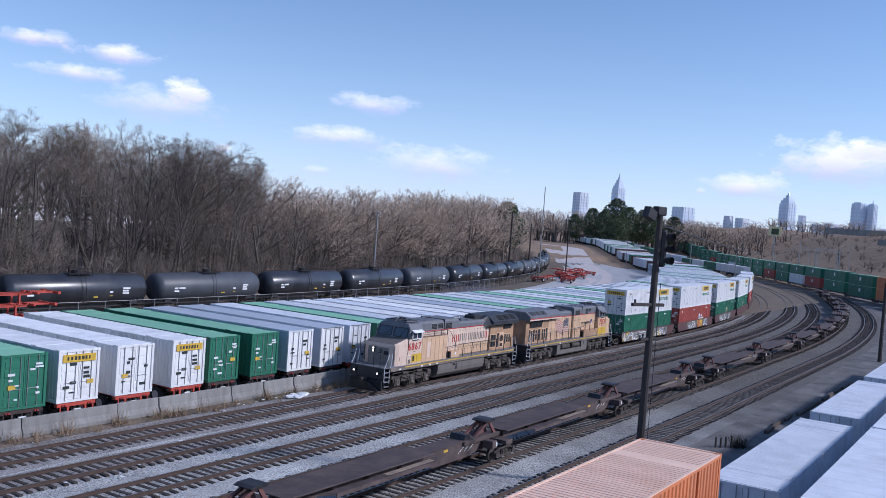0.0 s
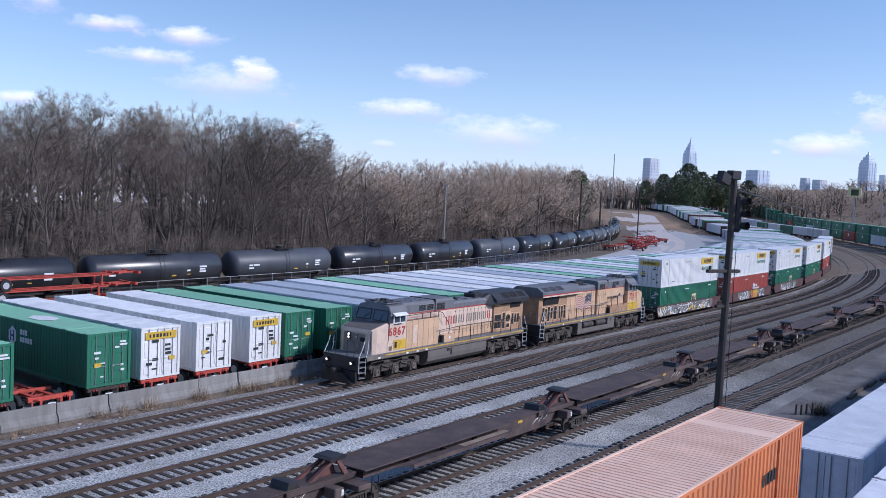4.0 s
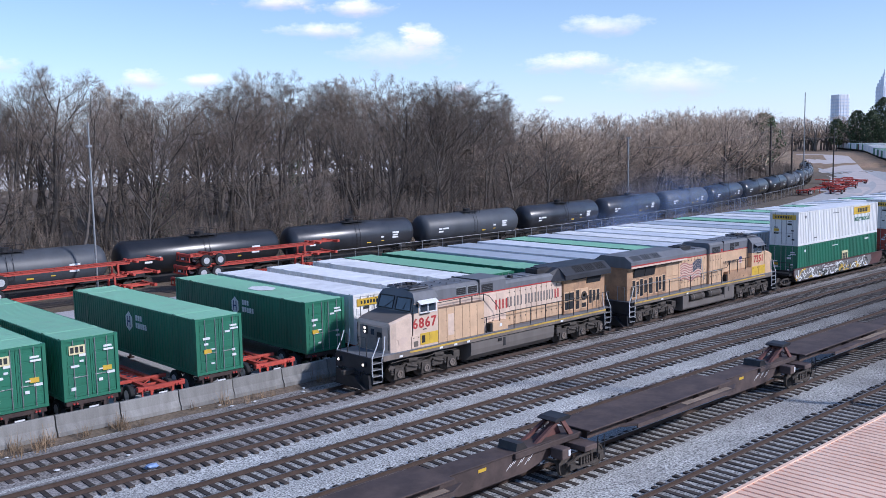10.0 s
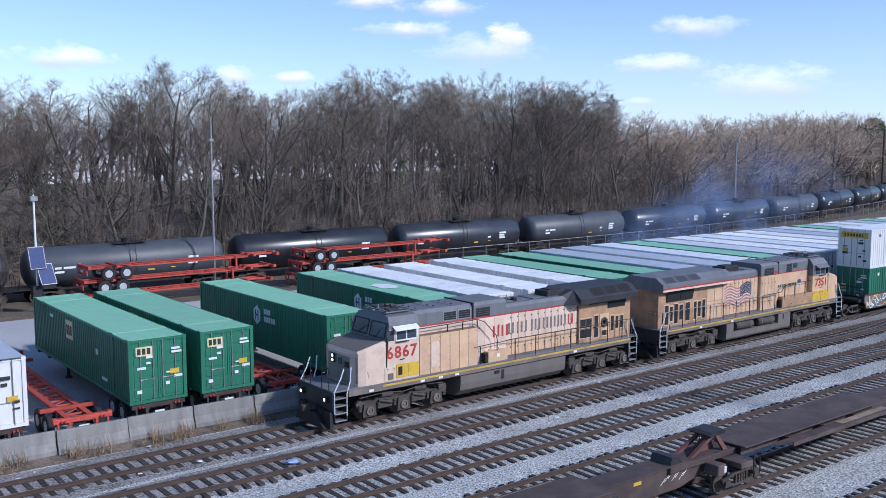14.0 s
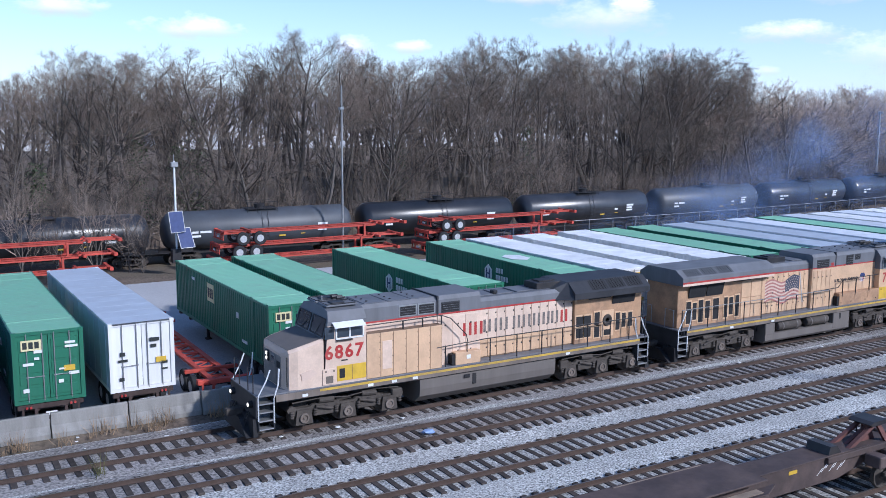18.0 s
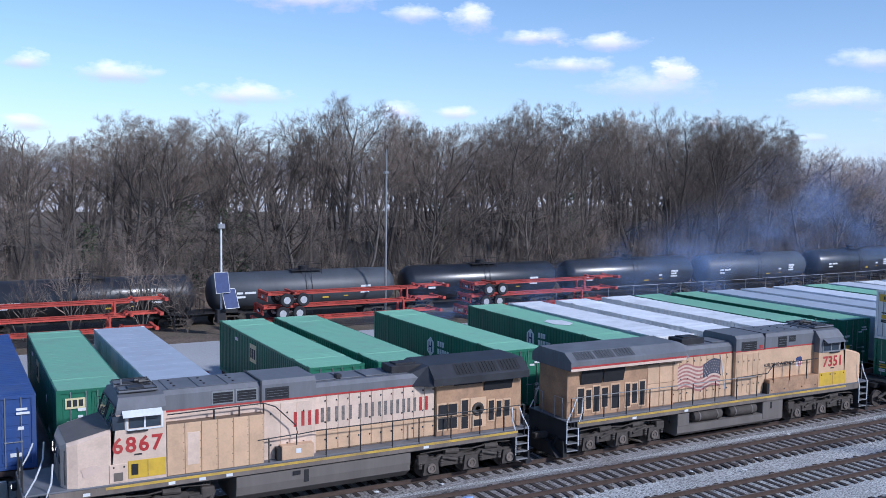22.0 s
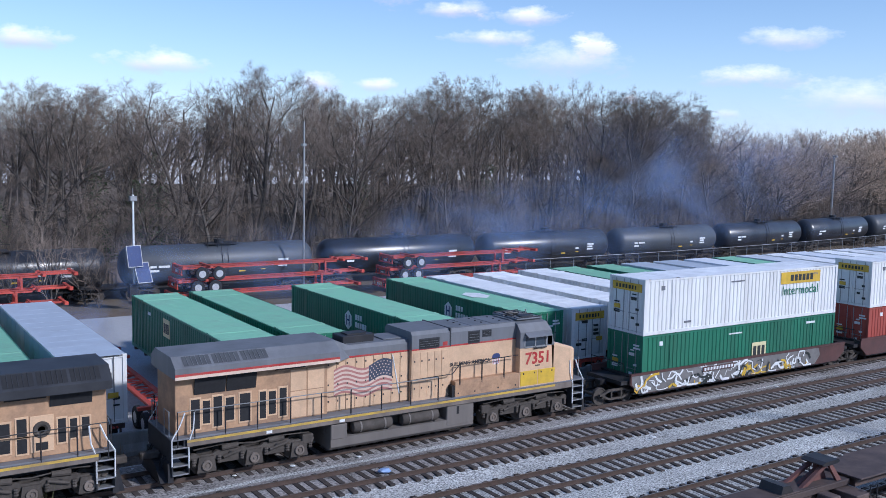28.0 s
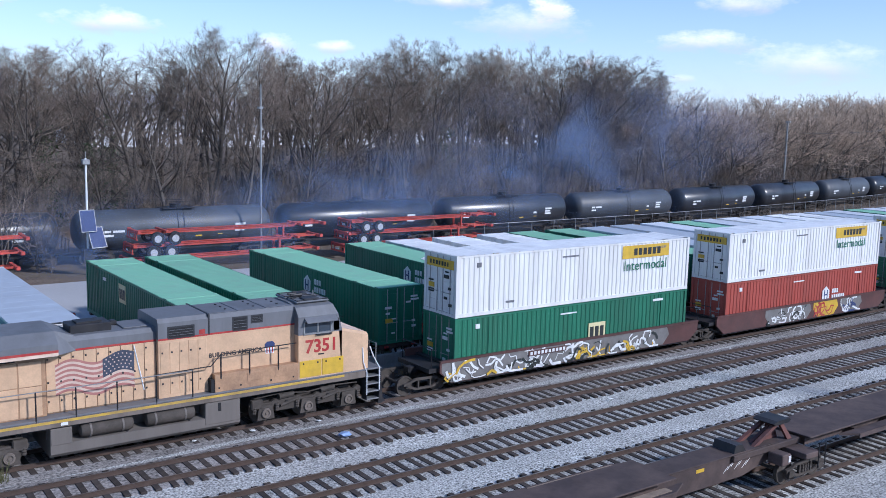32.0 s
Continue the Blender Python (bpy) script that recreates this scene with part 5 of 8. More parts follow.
def loco(number, variant):
    one = variant == 1
    t = thing("locomotive", "dusty yellow and grey diesel locomotive with " + ("black radiator wings" if one else "a painted flag"), "locomotive", "locomotives")
    xn, xf, xr = (-8.85, -7.25, -5.36) if one else (-9.65, -8.13, -6.10)     # nose, cab front, cab rear
    e1, h0 = (-1.75, 0.45) if one else (-2.40, -0.40)                        # ends of the equipment and blower hoods
    r0, r1 = (5.8, 10.0) if one else (3.60, 9.92)                            # radiator end
    we = 1.10 if one else 1.15                                               # half widths of the hoods
    wh = 0.97
    rad = M_UPDK if one else M_UPG
    seen = -1 if one else 1                                                  # the side towards the yard

    def sb(name, s, x0, x1, z0, z1, y, d, paint, label="", b=0.008, parent=None):
        """A plate on the side s, standing d proud of the plane y."""
        lo, hi = sorted((s * (y - 0.01), s * (y + d)))
        mesh = Mesh().bev(x0, x1, lo, hi, z0, z1, b) if b else Mesh().box(x0, x1, lo, hi, z0, z1)
        return part(name, mesh, paint, parent or t, label)

    # frame and decks
    part("underframe", Mesh().prism([(-1.42, 1.36), (1.42, 1.36), (1.42, 1.72), (-1.42, 1.72)], -9.0, 9.7), M_UPDK, t)
    part("deck", Mesh().bev(-10.12, 10.2, -1.52, 1.52, 1.70, 1.77, 0.015), M_UPG, t)
    for s in (-1, 1):
        part("side_sill", Mesh().bev(-9.3, 9.6, min(s * 1.5, s * 1.53), max(s * 1.5, s * 1.53), 1.42, 1.70, 0.01), M_SILL, t, "grimy brown-grey side sill")
        part("sill_stripe", Mesh().box(xn + 1.4, 9.6, s * 1.531, s * 1.537, 1.59, 1.685), M_STRIPE, t, "worn yellow stripe along the sill")
    # nose: full width at the cab, narrowing to a blunt front
    nose, rings = Mesh(), ((xf - 0.004, 1.496, 3.70), (xn + 0.5, 1.48, 3.44), (xn + 0.16, 1.38, 3.34), (xn, 0.98, 3.16))
    for x, w, zt in rings:
        nose.v += [(x, -w, 1.77), (x, -w, zt - 0.10), (x, -w + 0.12, zt), (x, w - 0.12, zt), (x, w, zt - 0.10), (x, w, 1.77)]
    nose.f = [(i * 6 + j, i * 6 + j + 1, i * 6 + j + 7, i * 6 + j + 6) for i in range(3) for j in range(5)] + [(18, 19, 20, 21, 22, 23)]
    part("nose", nose, M_PALEY if one else M_UPY, t)
    top = Mesh()
    for x, w, zt in rings[:3]:
        top.v += [(x, -w + 0.16, zt + 0.006), (x, w - 0.16, zt + 0.006)]
    top.f = [(0, 1, 3, 2), (2, 3, 5, 4)]
    part("nose_top", top, M_FTANK if one else M_PALEY, t, "worn top of the nose")
    part("nose_front", Mesh().bev(xn - 0.012, xn + 0.01, -0.93, 0.93, 1.80, 3.06, 0.006), M_NOSED if one else M_UPY, t, "dark grey-brown front of the nose" if one else "")
    part("nose_door", Mesh().bev(xn - 0.04, xn, -0.46, 0.12, 1.84, 3.02, 0.012), M_NOSED if one else M_UPY, t)
    part("nose_window", Mesh().bev(xn - 0.055, xn - 0.03, -0.32, -0.02, 2.62, 2.95, 0.01), M_GLASS, t)
    part("number_board", Mesh().bev(xn - 0.03, xn, -0.9, -0.52, 2.55, 2.82, 0.008), M_GRILLE, t)
    part("headlight_box", Mesh().bev(xn - 0.09, xn, 0.28, 0.58, 2.62, 3.06, 0.02), M_BLACK, t)
    for z in (2.74, 2.94):
        part("headlight", Mesh().tube((xn - 0.105, 0.43, z), (xn - 0.085, 0.43, z), 0.075, n=12), M_LAMP if one else M_GLASS, t, "lit headlight" if one else "dark headlight")
    for s in (-1, 1):
        part("nose_grab", Mesh().path([(xn + 0.1, s * 1.30, 1.9), (xn + 0.08, s * 1.33, 2.5), (xn + 0.1, s * 1.30, 3.1)], 0.018, 5), M_BLACK, t)
    # cab
    prof = [(-1.5, 1.77), (-1.5, 4.36), (-1.22, 4.72), (-0.55, 4.84), (0.55, 4.84), (1.22, 4.72), (1.5, 4.36), (1.5, 1.77)]
    n = len(prof)

    def lean(z):
        return xf + max(z - 3.7, 0) * 0.30

    cab = Mesh()
    cab.v = [(lean(z), y, z) for y, z in prof] + [(xr, y, z) for y, z in prof]
    cab.f = [tuple(range(n)), tuple(range(2 * n - 1, n - 1, -1))] + [(i, i + n, (i + 1) % n + n, (i + 1) % n) for i in range(n)]
    part("cab", cab, M_PALEY if one else M_UPY, t)
    split = 4.2 if one else 3.62
    skin = Mesh()
    prof2 = [(-1.512, split), (-1.512, 4.37), (-1.23, 4.735), (-0.55, 4.856), (0.55, 4.856), (1.23, 4.735), (1.512, 4.37), (1.512, split)]
    skin.v = [(lean(z) - 0.012, y, z) for y, z in prof2] + [(xr + 0.012, y, z) for y, z in prof2]
    skin.f = [(i, i + n, i + 1 + n, i + 1) for i in range(n - 1)] + [tuple(range(n)), tuple(range(2 * n - 1, n - 1, -1))]
    part("cab_roof", skin, M_UPG, t, "grey cab roof")
    part("cab_brow", Mesh().poly([(xf - 0.015, -1.5, 3.70), (xf - 0.015, 1.5, 3.70), (lean(split) - 0.015, 1.5, split + 0.02), (lean(split) - 0.015, -1.5, split + 0.02)], [(0, 1, 2, 3)]), M_UPG, t, "grey front of the cab")
    for y0, y1 in ((-1.36, -0.12), (0.12, 1.36)):
        g, fm = Mesh(), Mesh()
        a, b = lean(3.80), lean(4.42)
        y2, y3 = y0 * 0.95, y1 * 0.95
        g.poly([(a - 0.03, y0, 3.80), (a - 0.03, y1, 3.80), (b - 0.03, y3, 4.42), (b - 0.03, y2, 4.42), (a + 0.02, y0, 3.80), (a + 0.02, y1, 3.80), (b + 0.02, y3, 4.42), (b + 0.02, y2, 4.42)],
               [(0, 1, 2, 3), (7, 6, 5, 4), (0, 4, 5, 1), (1, 5, 6, 2), (2, 6, 7, 3), (3, 7, 4, 0)])
        ws = part("windshield", g, M_GLASS, t)
        for p, q in (((a, y0, 3.78), (a, y1, 3.78)), ((b, y2, 4.44), (b, y3, 4.44)), ((a, y0, 3.78), (b, y2, 4.44)), ((a, y1, 3.78), (b, y3, 4.44))):
            fm.tube(Vector(p) - Vector((0.03, 0, 0)), Vector(q) - Vector((0.03, 0, 0)), 0.035, n=5)
        part("windshield_frame", fm, M_BLACK, ws)
        part("wiper", Mesh().tube((a - 0.07, (y0 + y1) / 2, 3.82), (b - 0.05, y0 * 0.7, 4.3), 0.014, n=4), M_BLACK, ws)
    for s in (-1, 1):
        w0, w1 = (-7.2, -6.78) if one else (-8.0, -7.72)
        sb("front_side_window", s, w0, w1, 3.66, 4.16, 1.5, 0.012, M_GLASS)
        p0, p1 = (-6.70, -5.50) if one else (-7.62, -6.34)
        mid = (p0 + p1) / 2
        for x0, x1 in ((p0 + 0.05, mid - 0.03), (mid + 0.03, p1 - 0.05)):
            sb("cab_window", s, x0, x1, 3.68, 4.12, 1.5, 0.014, M_GLASS)
        fm = Mesh()
        for x in (p0, mid, p1):
            fm.box(x - 0.03, x + 0.03, s * 1.5, s * 1.535, 3.64, 4.16)
        for z in (3.61, 4.15):
            fm.box(p0 - 0.03, p1 + 0.03, s * 1.5, s * 1.535, z, z + 0.05)
        part("window_frame", fm, M_PALE if one else M_STEEL, t, "bright window frame")
        v0, v1 = p0 - 0.18, p1 - 0.02
        part("sun_visor", Mesh().poly([(v0, s * 1.5, 4.34), (v1, s * 1.5, 4.34), (v1, s * 1.80, 4.17), (v0, s * 1.80, 4.17), (v0, s * 1.5, 4.31), (v1, s * 1.5, 4.31), (v1, s * 1.80, 4.14), (v0, s * 1.80, 4.14)],
                                      [(0, 1, 2, 3), (7, 6, 5, 4), (3, 2, 6, 7), (0, 3, 7, 4), (1, 5, 6, 2), (0, 4, 5, 1)]), M_PALE if one else M_UPG, t, "white sun visor" if one else "")
        sb("arm_rest", s, p0, mid + 0.1, 3.55, 3.61, 1.5, 0.10, M_BLACK, b=0.015)
        nx = -6.36 if one else -7.17
        lettering(number, 0.77, M_RED, t, side_m(s, nx, 1.507, 2.84), "road_number", "dark red road number", 0.02, 1.16 if one else 1.0)
        sb("builder_plate", s, nx - 0.12, nx + 0.16, 2.70, 2.76, 1.5, 0.012, M_BLACK)
        if one:
            sb("side_box", s, -7.32, -6.72, 1.80, 2.46, 1.5, 0.03, M_PALEY)
            sb("side_vent", s, -7.18, -6.86, 1.86, 2.16, 1.53, 0.012, M_SILL)
            for x in (-7.2, -6.85):
                sb("latch", s, x, x + 0.05, 2.32, 2.38, 1.53, 0.01, M_BLACK, b=0)
            sb("yellow_panel", s, -6.68, -5.38, 1.88, 2.52, 1.5, 0.018, M_YEL, "worn yellow cabinet door")
            sb("side_vent", s, -6.58, -6.34, 2.0, 2.4, 1.518, 0.01, M_GRILLE)
            sb("panel_seam", s, -6.02, -6.0, 1.9, 2.5, 1.518, 0.004, M_SEAM, b=0)
            edge = [(-7.95 + 0.34 * math.cos(q) * (1 + 0.25 * math.sin(3 * q + 1)), 2.32 + 0.19 * math.sin(q) * (1 + 0.3 * math.sin(2 * q))) for q in [k * math.pi / 8 for k in range(16)]]
            part("bare_patch", Mesh().prism(edge, s * 1.49, s * 1.502, "y"), M_FLAGW, t, "patch of pale primer")
        else:
            for x0, x1 in ((-8.21, -7.2), (-7.16, -6.15)):
                sb("yellow_panel", s, x0, x1, 1.82, 2.52, 1.5, 0.018, M_YEL, "worn yellow cabinet door")
                for x in (x0 + 0.15, x1 - 0.2):
                    sb("latch", s, x, x + 0.06, 2.36, 2.44, 1.518, 0.01, M_BLACK, b=0)
        part("mirror_bracket", Mesh().tube((xf + 0.1, s * 1.5, 4.25), (xf + 0.02, s * 1.62, 4.22), 0.016, n=4), M_BLACK, t)
    # plates and rails on the cab roof
    for y in (-0.55, 0.55):
        ru = part("roof_unit", Mesh().bev(xf + 0.35, xr - 0.15, y - 0.45, y + 0.45, 4.84, 4.92, 0.03), M_UPG, t)
        part("unit_rim", Mesh().path([(xf + 0.4, y - 0.4, 4.95), (xr - 0.2, y - 0.4, 4.95), (xr - 0.2, y + 0.4, 4.95), (xf + 0.4, y + 0.4, 4.95), (xf + 0.4, y - 0.4, 4.95)], 0.022, 4), M_UPDK, ru)
        part("unit_lid", Mesh().bev(xf + 0.7, xr - 0.6, y - 0.22, y + 0.22, 4.92, 4.98, 0.02), M_UPDK, ru)
    part("horn", Mesh().box(xr - 0.5, xr - 0.3, -0.3, 0.3, 4.85, 4.95).tube((xr - 0.8, 0.15, 5.04), (xr - 0.3, 0.15, 5.04), 0.09, 0.03, 8).tube((xr - 0.7, -0.15, 5.04), (xr - 0.3, -0.15, 5.04), 0.08, 0.03, 8), M_BLACK, t)
    part("roof_antenna", Mesh().tube((xf + 0.6, 0, 4.84), (xf + 0.6, 0, 5.15), 0.03, n=6), M_STEEL, t)

    # hoods
    def hood(nm, x0, x1, w, top, split, lower):
        part(nm, Mesh().bev(x0, x1, -w, w, 1.77, split, 0.01), lower, t)
        part(nm + "_top", Mesh().prism([(-w - 0.003, split), (-w - 0.003, top - 0.16), (-w + 0.13, top), (w - 0.13, top), (w + 0.003, top - 0.16), (w + 0.003, split)], x0, x1), M_UPG, t)
        for s in (-1, 1):
            sb("red_stripe", s, x0, x1, split - 0.035, split + 0.035, w, 0.01, M_RED, b=0)

    hood("equipment_hood", xr, e1, we, 4.80, 4.05, M_PALEY if one else M_UPY)
    hood("blower_hood", e1, h0, we + 0.03, 4.84, 4.05, M_PALEY if one else M_UPY)
    hood("engine_hood", h0, r0, wh, 4.50, 4.02, M_SEAM)
    part("hood_edge", Mesh().box(e1 - 0.03, e1 + 0.03, -we - 0.05, we + 0.05, 4.05, 4.86), M_UPDK, t)
    for x0, x1 in ((xr + 0.2, -4.1), (-4.05, -3.0), (-2.95, -1.9)) if one else ((xr + 0.2, -4.9), (-4.85, -3.7), (-3.65, -2.5)):
        rp = part("roof_panel", Mesh().bev(x0, x1, -we + 0.2, we - 0.2, 4.80, 4.825, 0.01), M_UPG, t)
        for y in (-0.5, 0.0, 0.5):
            part("roof_bolt", Mesh().tube((x0 + 0.3, y, 4.82), (x0 + 0.3, y, 4.86), 0.05, n=6), M_UPDK, rp)
    for s in (-1, 1):
        for x0, x1, z0, z1, w in ((-3.57, -2.83, 4.17, 4.56, we), (-2.66, -1.93, 4.17, 4.56, we), (-1.52, -0.70, 4.15, 4.50, we + 0.03)) if one else ((-1.77, -0.82, 4.10, 4.46, we + 0.03), (-3.97, -3.44, 4.10, 4.56, we), (-4.62, -4.22, 4.34, 4.56, we)):
            lf = sb("louvre_frame", s, x0 - 0.06, x1 + 0.06, z0 - 0.06, z1 + 0.06, w, 0.015, M_STEEL if one and x0 < -1.8 else M_UPDK)
            sb("louvre", s, x0, x1, z0, z1, w + 0.015, 0.008, M_GRILLE, b=0, parent=lf)
            for k in range(3):
                sb("slat", s, x0, x1, z0 + (k + 0.7) * (z1 - z0) / 3.6, z0 + (k + 0.8) * (z1 - z0) / 3.6, w + 0.02, 0.012, M_UPG, b=0, parent=lf)
        # access doors, their gaps and latches
        nd = 11 if one else 9
        step = (r0 - h0 - 0.06) / nd
        for i in range(nd):
            x = h0 + 0.04 + i * step
            for z0, z1, pnt in ((1.83, 2.60, M_UPY), (2.625, 3.97, M_PALEY if one else M_UPY)):
                sb("hood_door", s, x, x + step - 0.025, z0, z1, wh, 0.02, pnt)
            for z in (2.2, 2.9, 3.75) if s == seen else ():
                sb("latch", s, x + step - 0.11, x + step - 0.05, z, z + 0.07, wh + 0.02, 0.012, M_BLACK, b=0)
        for i in range(3 if one else 5):
            x = e1 + 0.1 + i * 0.66 if one else -2.3 + i * 0.37
            sb("hood_door", s, x, x + (0.63 if one else 0.35), 1.9, 3.92, we + 0.03, 0.016, M_PALEY if one else M_UPY)
            for z in (2.3, 3.5):
                sb("latch", s, x + 0.24, x + 0.30, z, z + 0.07, we + 0.046, 0.012, M_BLACK, b=0)
        if one:
            sb("side_cabinet", s, xr + 0.02, -1.74, 1.77, 3.68, 1.02, 0.47, M_SEAM)
            for i, (x0, x1) in enumerate(((-5.33, -4.70), (-4.69, -4.10), (-4.09, -3.50), (-3.49, -2.91), (-2.90, -2.33), (-2.32, -1.75))):
                d = sb("cabinet_door", s, x0, x1 - 0.012, 1.79, 3.66, 1.49, 0.016, M_UPY)
                for z in (1.98, 2.3, 2.62, 2.94, 3.26, 3.5) if s == seen else ():
                    sb("rivet", s, x1 - 0.06, x1 - 0.03, z, z + 0.03, 1.506, 0.005, M_SEAM, b=0, parent=d)
            sb("inspection_hatch", s, -4.62, -4.16, 2.1, 3.3, 1.506, 0.008, M_PALEY)
            sb("step_box", s, -1.05, 0.25, 1.77, 2.32, 1.0, 0.5, M_UPY, b=0.02)
            sb("box_opening", s, -1.22, -1.05, 1.80, 2.26, 1.0, 0.47, M_GRILLE, b=0)
            sb("notice", s, -0.48, -0.28, 2.0, 2.18, 1.5, 0.006, M_PALE, b=0)
            part("top_railing", Mesh().path([(xr + 0.05, s * 1.45, 4.02), (-1.75, s * 1.45, 4.07), (-1.3, s * 1.47, 3.9), (-0.5, s * 1.47, 3.1), (-0.4, s * 1.47, 2.72), (0.45, s * 1.47, 2.78)], 0.024, 5), M_BLACK, t)
            for x in (-3.62, -2.68, -1.75):
                part("railing_post", Mesh().tube((x, s * 1.45, 3.62), (x, s * 1.45, 4.06), 0.035, n=5), M_BLACK, t)
            for x in (-1.55, -0.45):
                part("railing_post", Mesh().tube((x, s * 1.47, 1.77), (x, s * 1.47, 2.72), 0.028, n=5), M_BLACK, t)
            part("handrail", Mesh().path([(-2.0, s * 1.50, 2.68), (-0.4, s * 1.47, 2.74)], 0.024, 5), M_BLACK, t)
        else:
            lb = sb("lower_box", s, xr + 0.02, -2.5, 1.77, 2.48, 1.0, 0.5, M_ORB, "grimy orange equipment box", 0.015)
            for x0, x1 in ((-4.45, -3.85), (-5.62, -5.08)):
                v = sb("box_vent", s, x0, x1, 2.04, 2.38, 1.5, 0.012, M_ORB, parent=lb)
                v["label"] = "pressed louvred vent"
            for x in (-5.9, -4.9, -3.6, -2.7):
                sb("latch", s, x, x + 0.06, 1.9, 1.97, 1.5, 0.012, M_BLACK, b=0)
            for x in (-5.2, -3.95, -2.75):
                part("railing_post", Mesh().tube((x, s * 1.49, 2.3), (x, s * 1.49, 3.30), 0.035, n=5), M_BLACK, t)
            part("handrail", Mesh().path([(xr + 0.1, s * 1.49, 3.33), (-2.75, s * 1.49, 3.27), (-2.35, s * 1.48, 2.85), (-0.2, s * 1.47, 2.80)], 0.024, 5), M_BLACK, t)
            sb("step_box", s, -2.5, -2.35, 1.77, 2.3, 1.0, 0.47, M_GRILLE, b=0)
    xs = 3.98 if one else 1.1
    part("exhaust_outlet", Mesh().bev(xs, xs + 1.5, -0.5, 0.5, 4.48, 4.80, 0.03).box(xs + 0.3, xs + 1.2, -0.3, 0.3, 4.80, 4.86), M_BLACK, t)
    for x in (0.6, 1.7, 2.8) if one else (-0.2, 2.7):
        part("roof_hatch", Mesh().bev(x, x + 0.9, -0.6, 0.6, 4.5, 4.55, 0.02), M_UPG, t)
    part("lifting_eye", Mesh().bev(h0 + 1.1, h0 + 1.35, -0.5, -0.2, 4.5, 4.68, 0.03), M_BLACK, t)
    # radiator end under its overhanging roof
    part("radiator_hood", Mesh().bev(r0, r1, -1.12, 1.12, 1.77, 4.12, 0.02), M_ORB, t, "soot-stained radiator end")
    zb, zt = (4.02, 4.32) if one else (4.04, 4.44)
    part("radiator_wing", Mesh().prism([(-1.12, zb - 0.02), (-1.56, zb), (-1.57, zt), (-1.0, 4.80), (1.0, 4.80), (1.57, zt), (1.56, zb), (1.12, zb - 0.02)], r0 - 0.35, r1 + 0.12), rad, t, "overhanging radiator roof")
    part("wing_slope", Mesh().poly([(r0 - 1.1, -wh, 4.0), (r0 - 1.1, wh, 4.0), (r0 - 1.1, 0.8, 4.5), (r0 - 1.1, -0.8, 4.5), (r0 - 0.35, -1.56, zb), (r0 - 0.35, 1.56, zb), (r0 - 0.35, 1.0, 4.80), (r0 - 0.35, -1.0, 4.80)],
                                   [(0, 1, 2, 3), (3, 2, 6, 7), (0, 3, 7, 4), (1, 5, 6, 2), (4, 5, 1, 0), (7, 6, 5, 4)]), rad, t)
    for s in (-1, 1):
        pw = (r1 - r0 - 0.9) / 3 if one else 1.15
        for i in range(3):
            x = r1 - 0.15 - 3 * pw + i * pw
            k0, k1 = 0.15, 0.92
            ya, yb, za, zb2 = s * (1.57 - 0.57 * k0), s * (1.57 - 0.57 * k1), zt + (4.80 - zt) * k0, zt + (4.80 - zt) * k1
            rg = part("radiator_grille", Mesh().poly([(x, ya, za + 0.012), (x + pw - 0.10, ya, za + 0.012), (x + pw - 0.10, yb, zb2 + 0.012), (x, yb, zb2 + 0.012)], [(0, 1, 2, 3)]), M_GRILLE if one else M_RADG, t)
            for q in range(1, 6) if s == seen else ():
                xx = x + q * (pw - 0.1) / 6
                part("grille_bar", Mesh().tube((xx, ya, za + 0.02), (xx, yb, zb2 + 0.02), 0.014, n=3), rad, rg)
        if not one:
            sb("wing_edge", s, r0 - 0.35, r1 + 0.12, zb - 0.02, zb + 0.10, 1.56, 0.012, M_PALEY, "pale lower edge of the radiator roof", b=0)
            sb("wing_stripe", s, r0 - 0.35, r1 + 0.12, zb + 0.10, zb + 0.19, 1.565, 0.012, M_RED, b=0)
        za, zb3 = (3.52, 3.98) if one else (3.28, 3.84)
        for x0, x1 in ((r1 - 3.38, r1 - 2.02), (r1 - 1.92, r1 - 0.5)) if one else ((r1 - 3.2, r1 - 2.0), (r1 - 1.94, r1 - 0.72), (r0 + 1.0, r0 + 2.3)):
            z0 = za if x0 > r0 + 1.2 else 3.86
            part("intake_screen", Mesh().poly([(x0, s * 1.14, z0), (x1, s * 1.14, z0), (x1, s * 1.28, zb3 + 0.14), (x0, s * 1.28, zb3 + 0.14), (x0, s * 1.11, z0), (x1, s * 1.11, z0), (x1, s * 1.25, zb3 + 0.14), (x0, s * 1.25, zb3 + 0.14)],
                                              [(0, 1, 2, 3), (7, 6, 5, 4), (0, 4, 5, 1), (1, 5, 6, 2), (2, 6, 7, 3), (3, 7, 4, 0)]), M_GRILLE, t)
        if one:
            gaps = [(5.88, 6.30, 2.62, 3.1), (6.36, 6.78, 2.62, 3.1), (5.88, 6.30, 2.06, 2.52), (6.36, 6.78, 2.06, 2.52), (7.0, 7.32, 2.58, 3.2), (7.0, 7.32, 1.98, 2.5), (8.34, 8.6, 2.2, 3.05), (8.74, 8.98, 2.3, 3.0), (9.14, 9.4, 2.3, 3.0)]
            sb("fan_housing", s, 7.42, 8.2, 1.95, 3.25, 1.12, 0.03, M_UPY)
            part("fan_guard", Mesh().lathe([(0, 0.12), (s * 0.05, 0.2), (s * 0.05, 0.27), (0, 0.3)], 16, "y", (7.8, s * 1.15, 2.75)), M_TRUCK, t)
            sb("fan_vent", s, 7.6, 8.0, 2.02, 2.3, 1.15, 0.01, M_GRILLE, b=0)
        else:
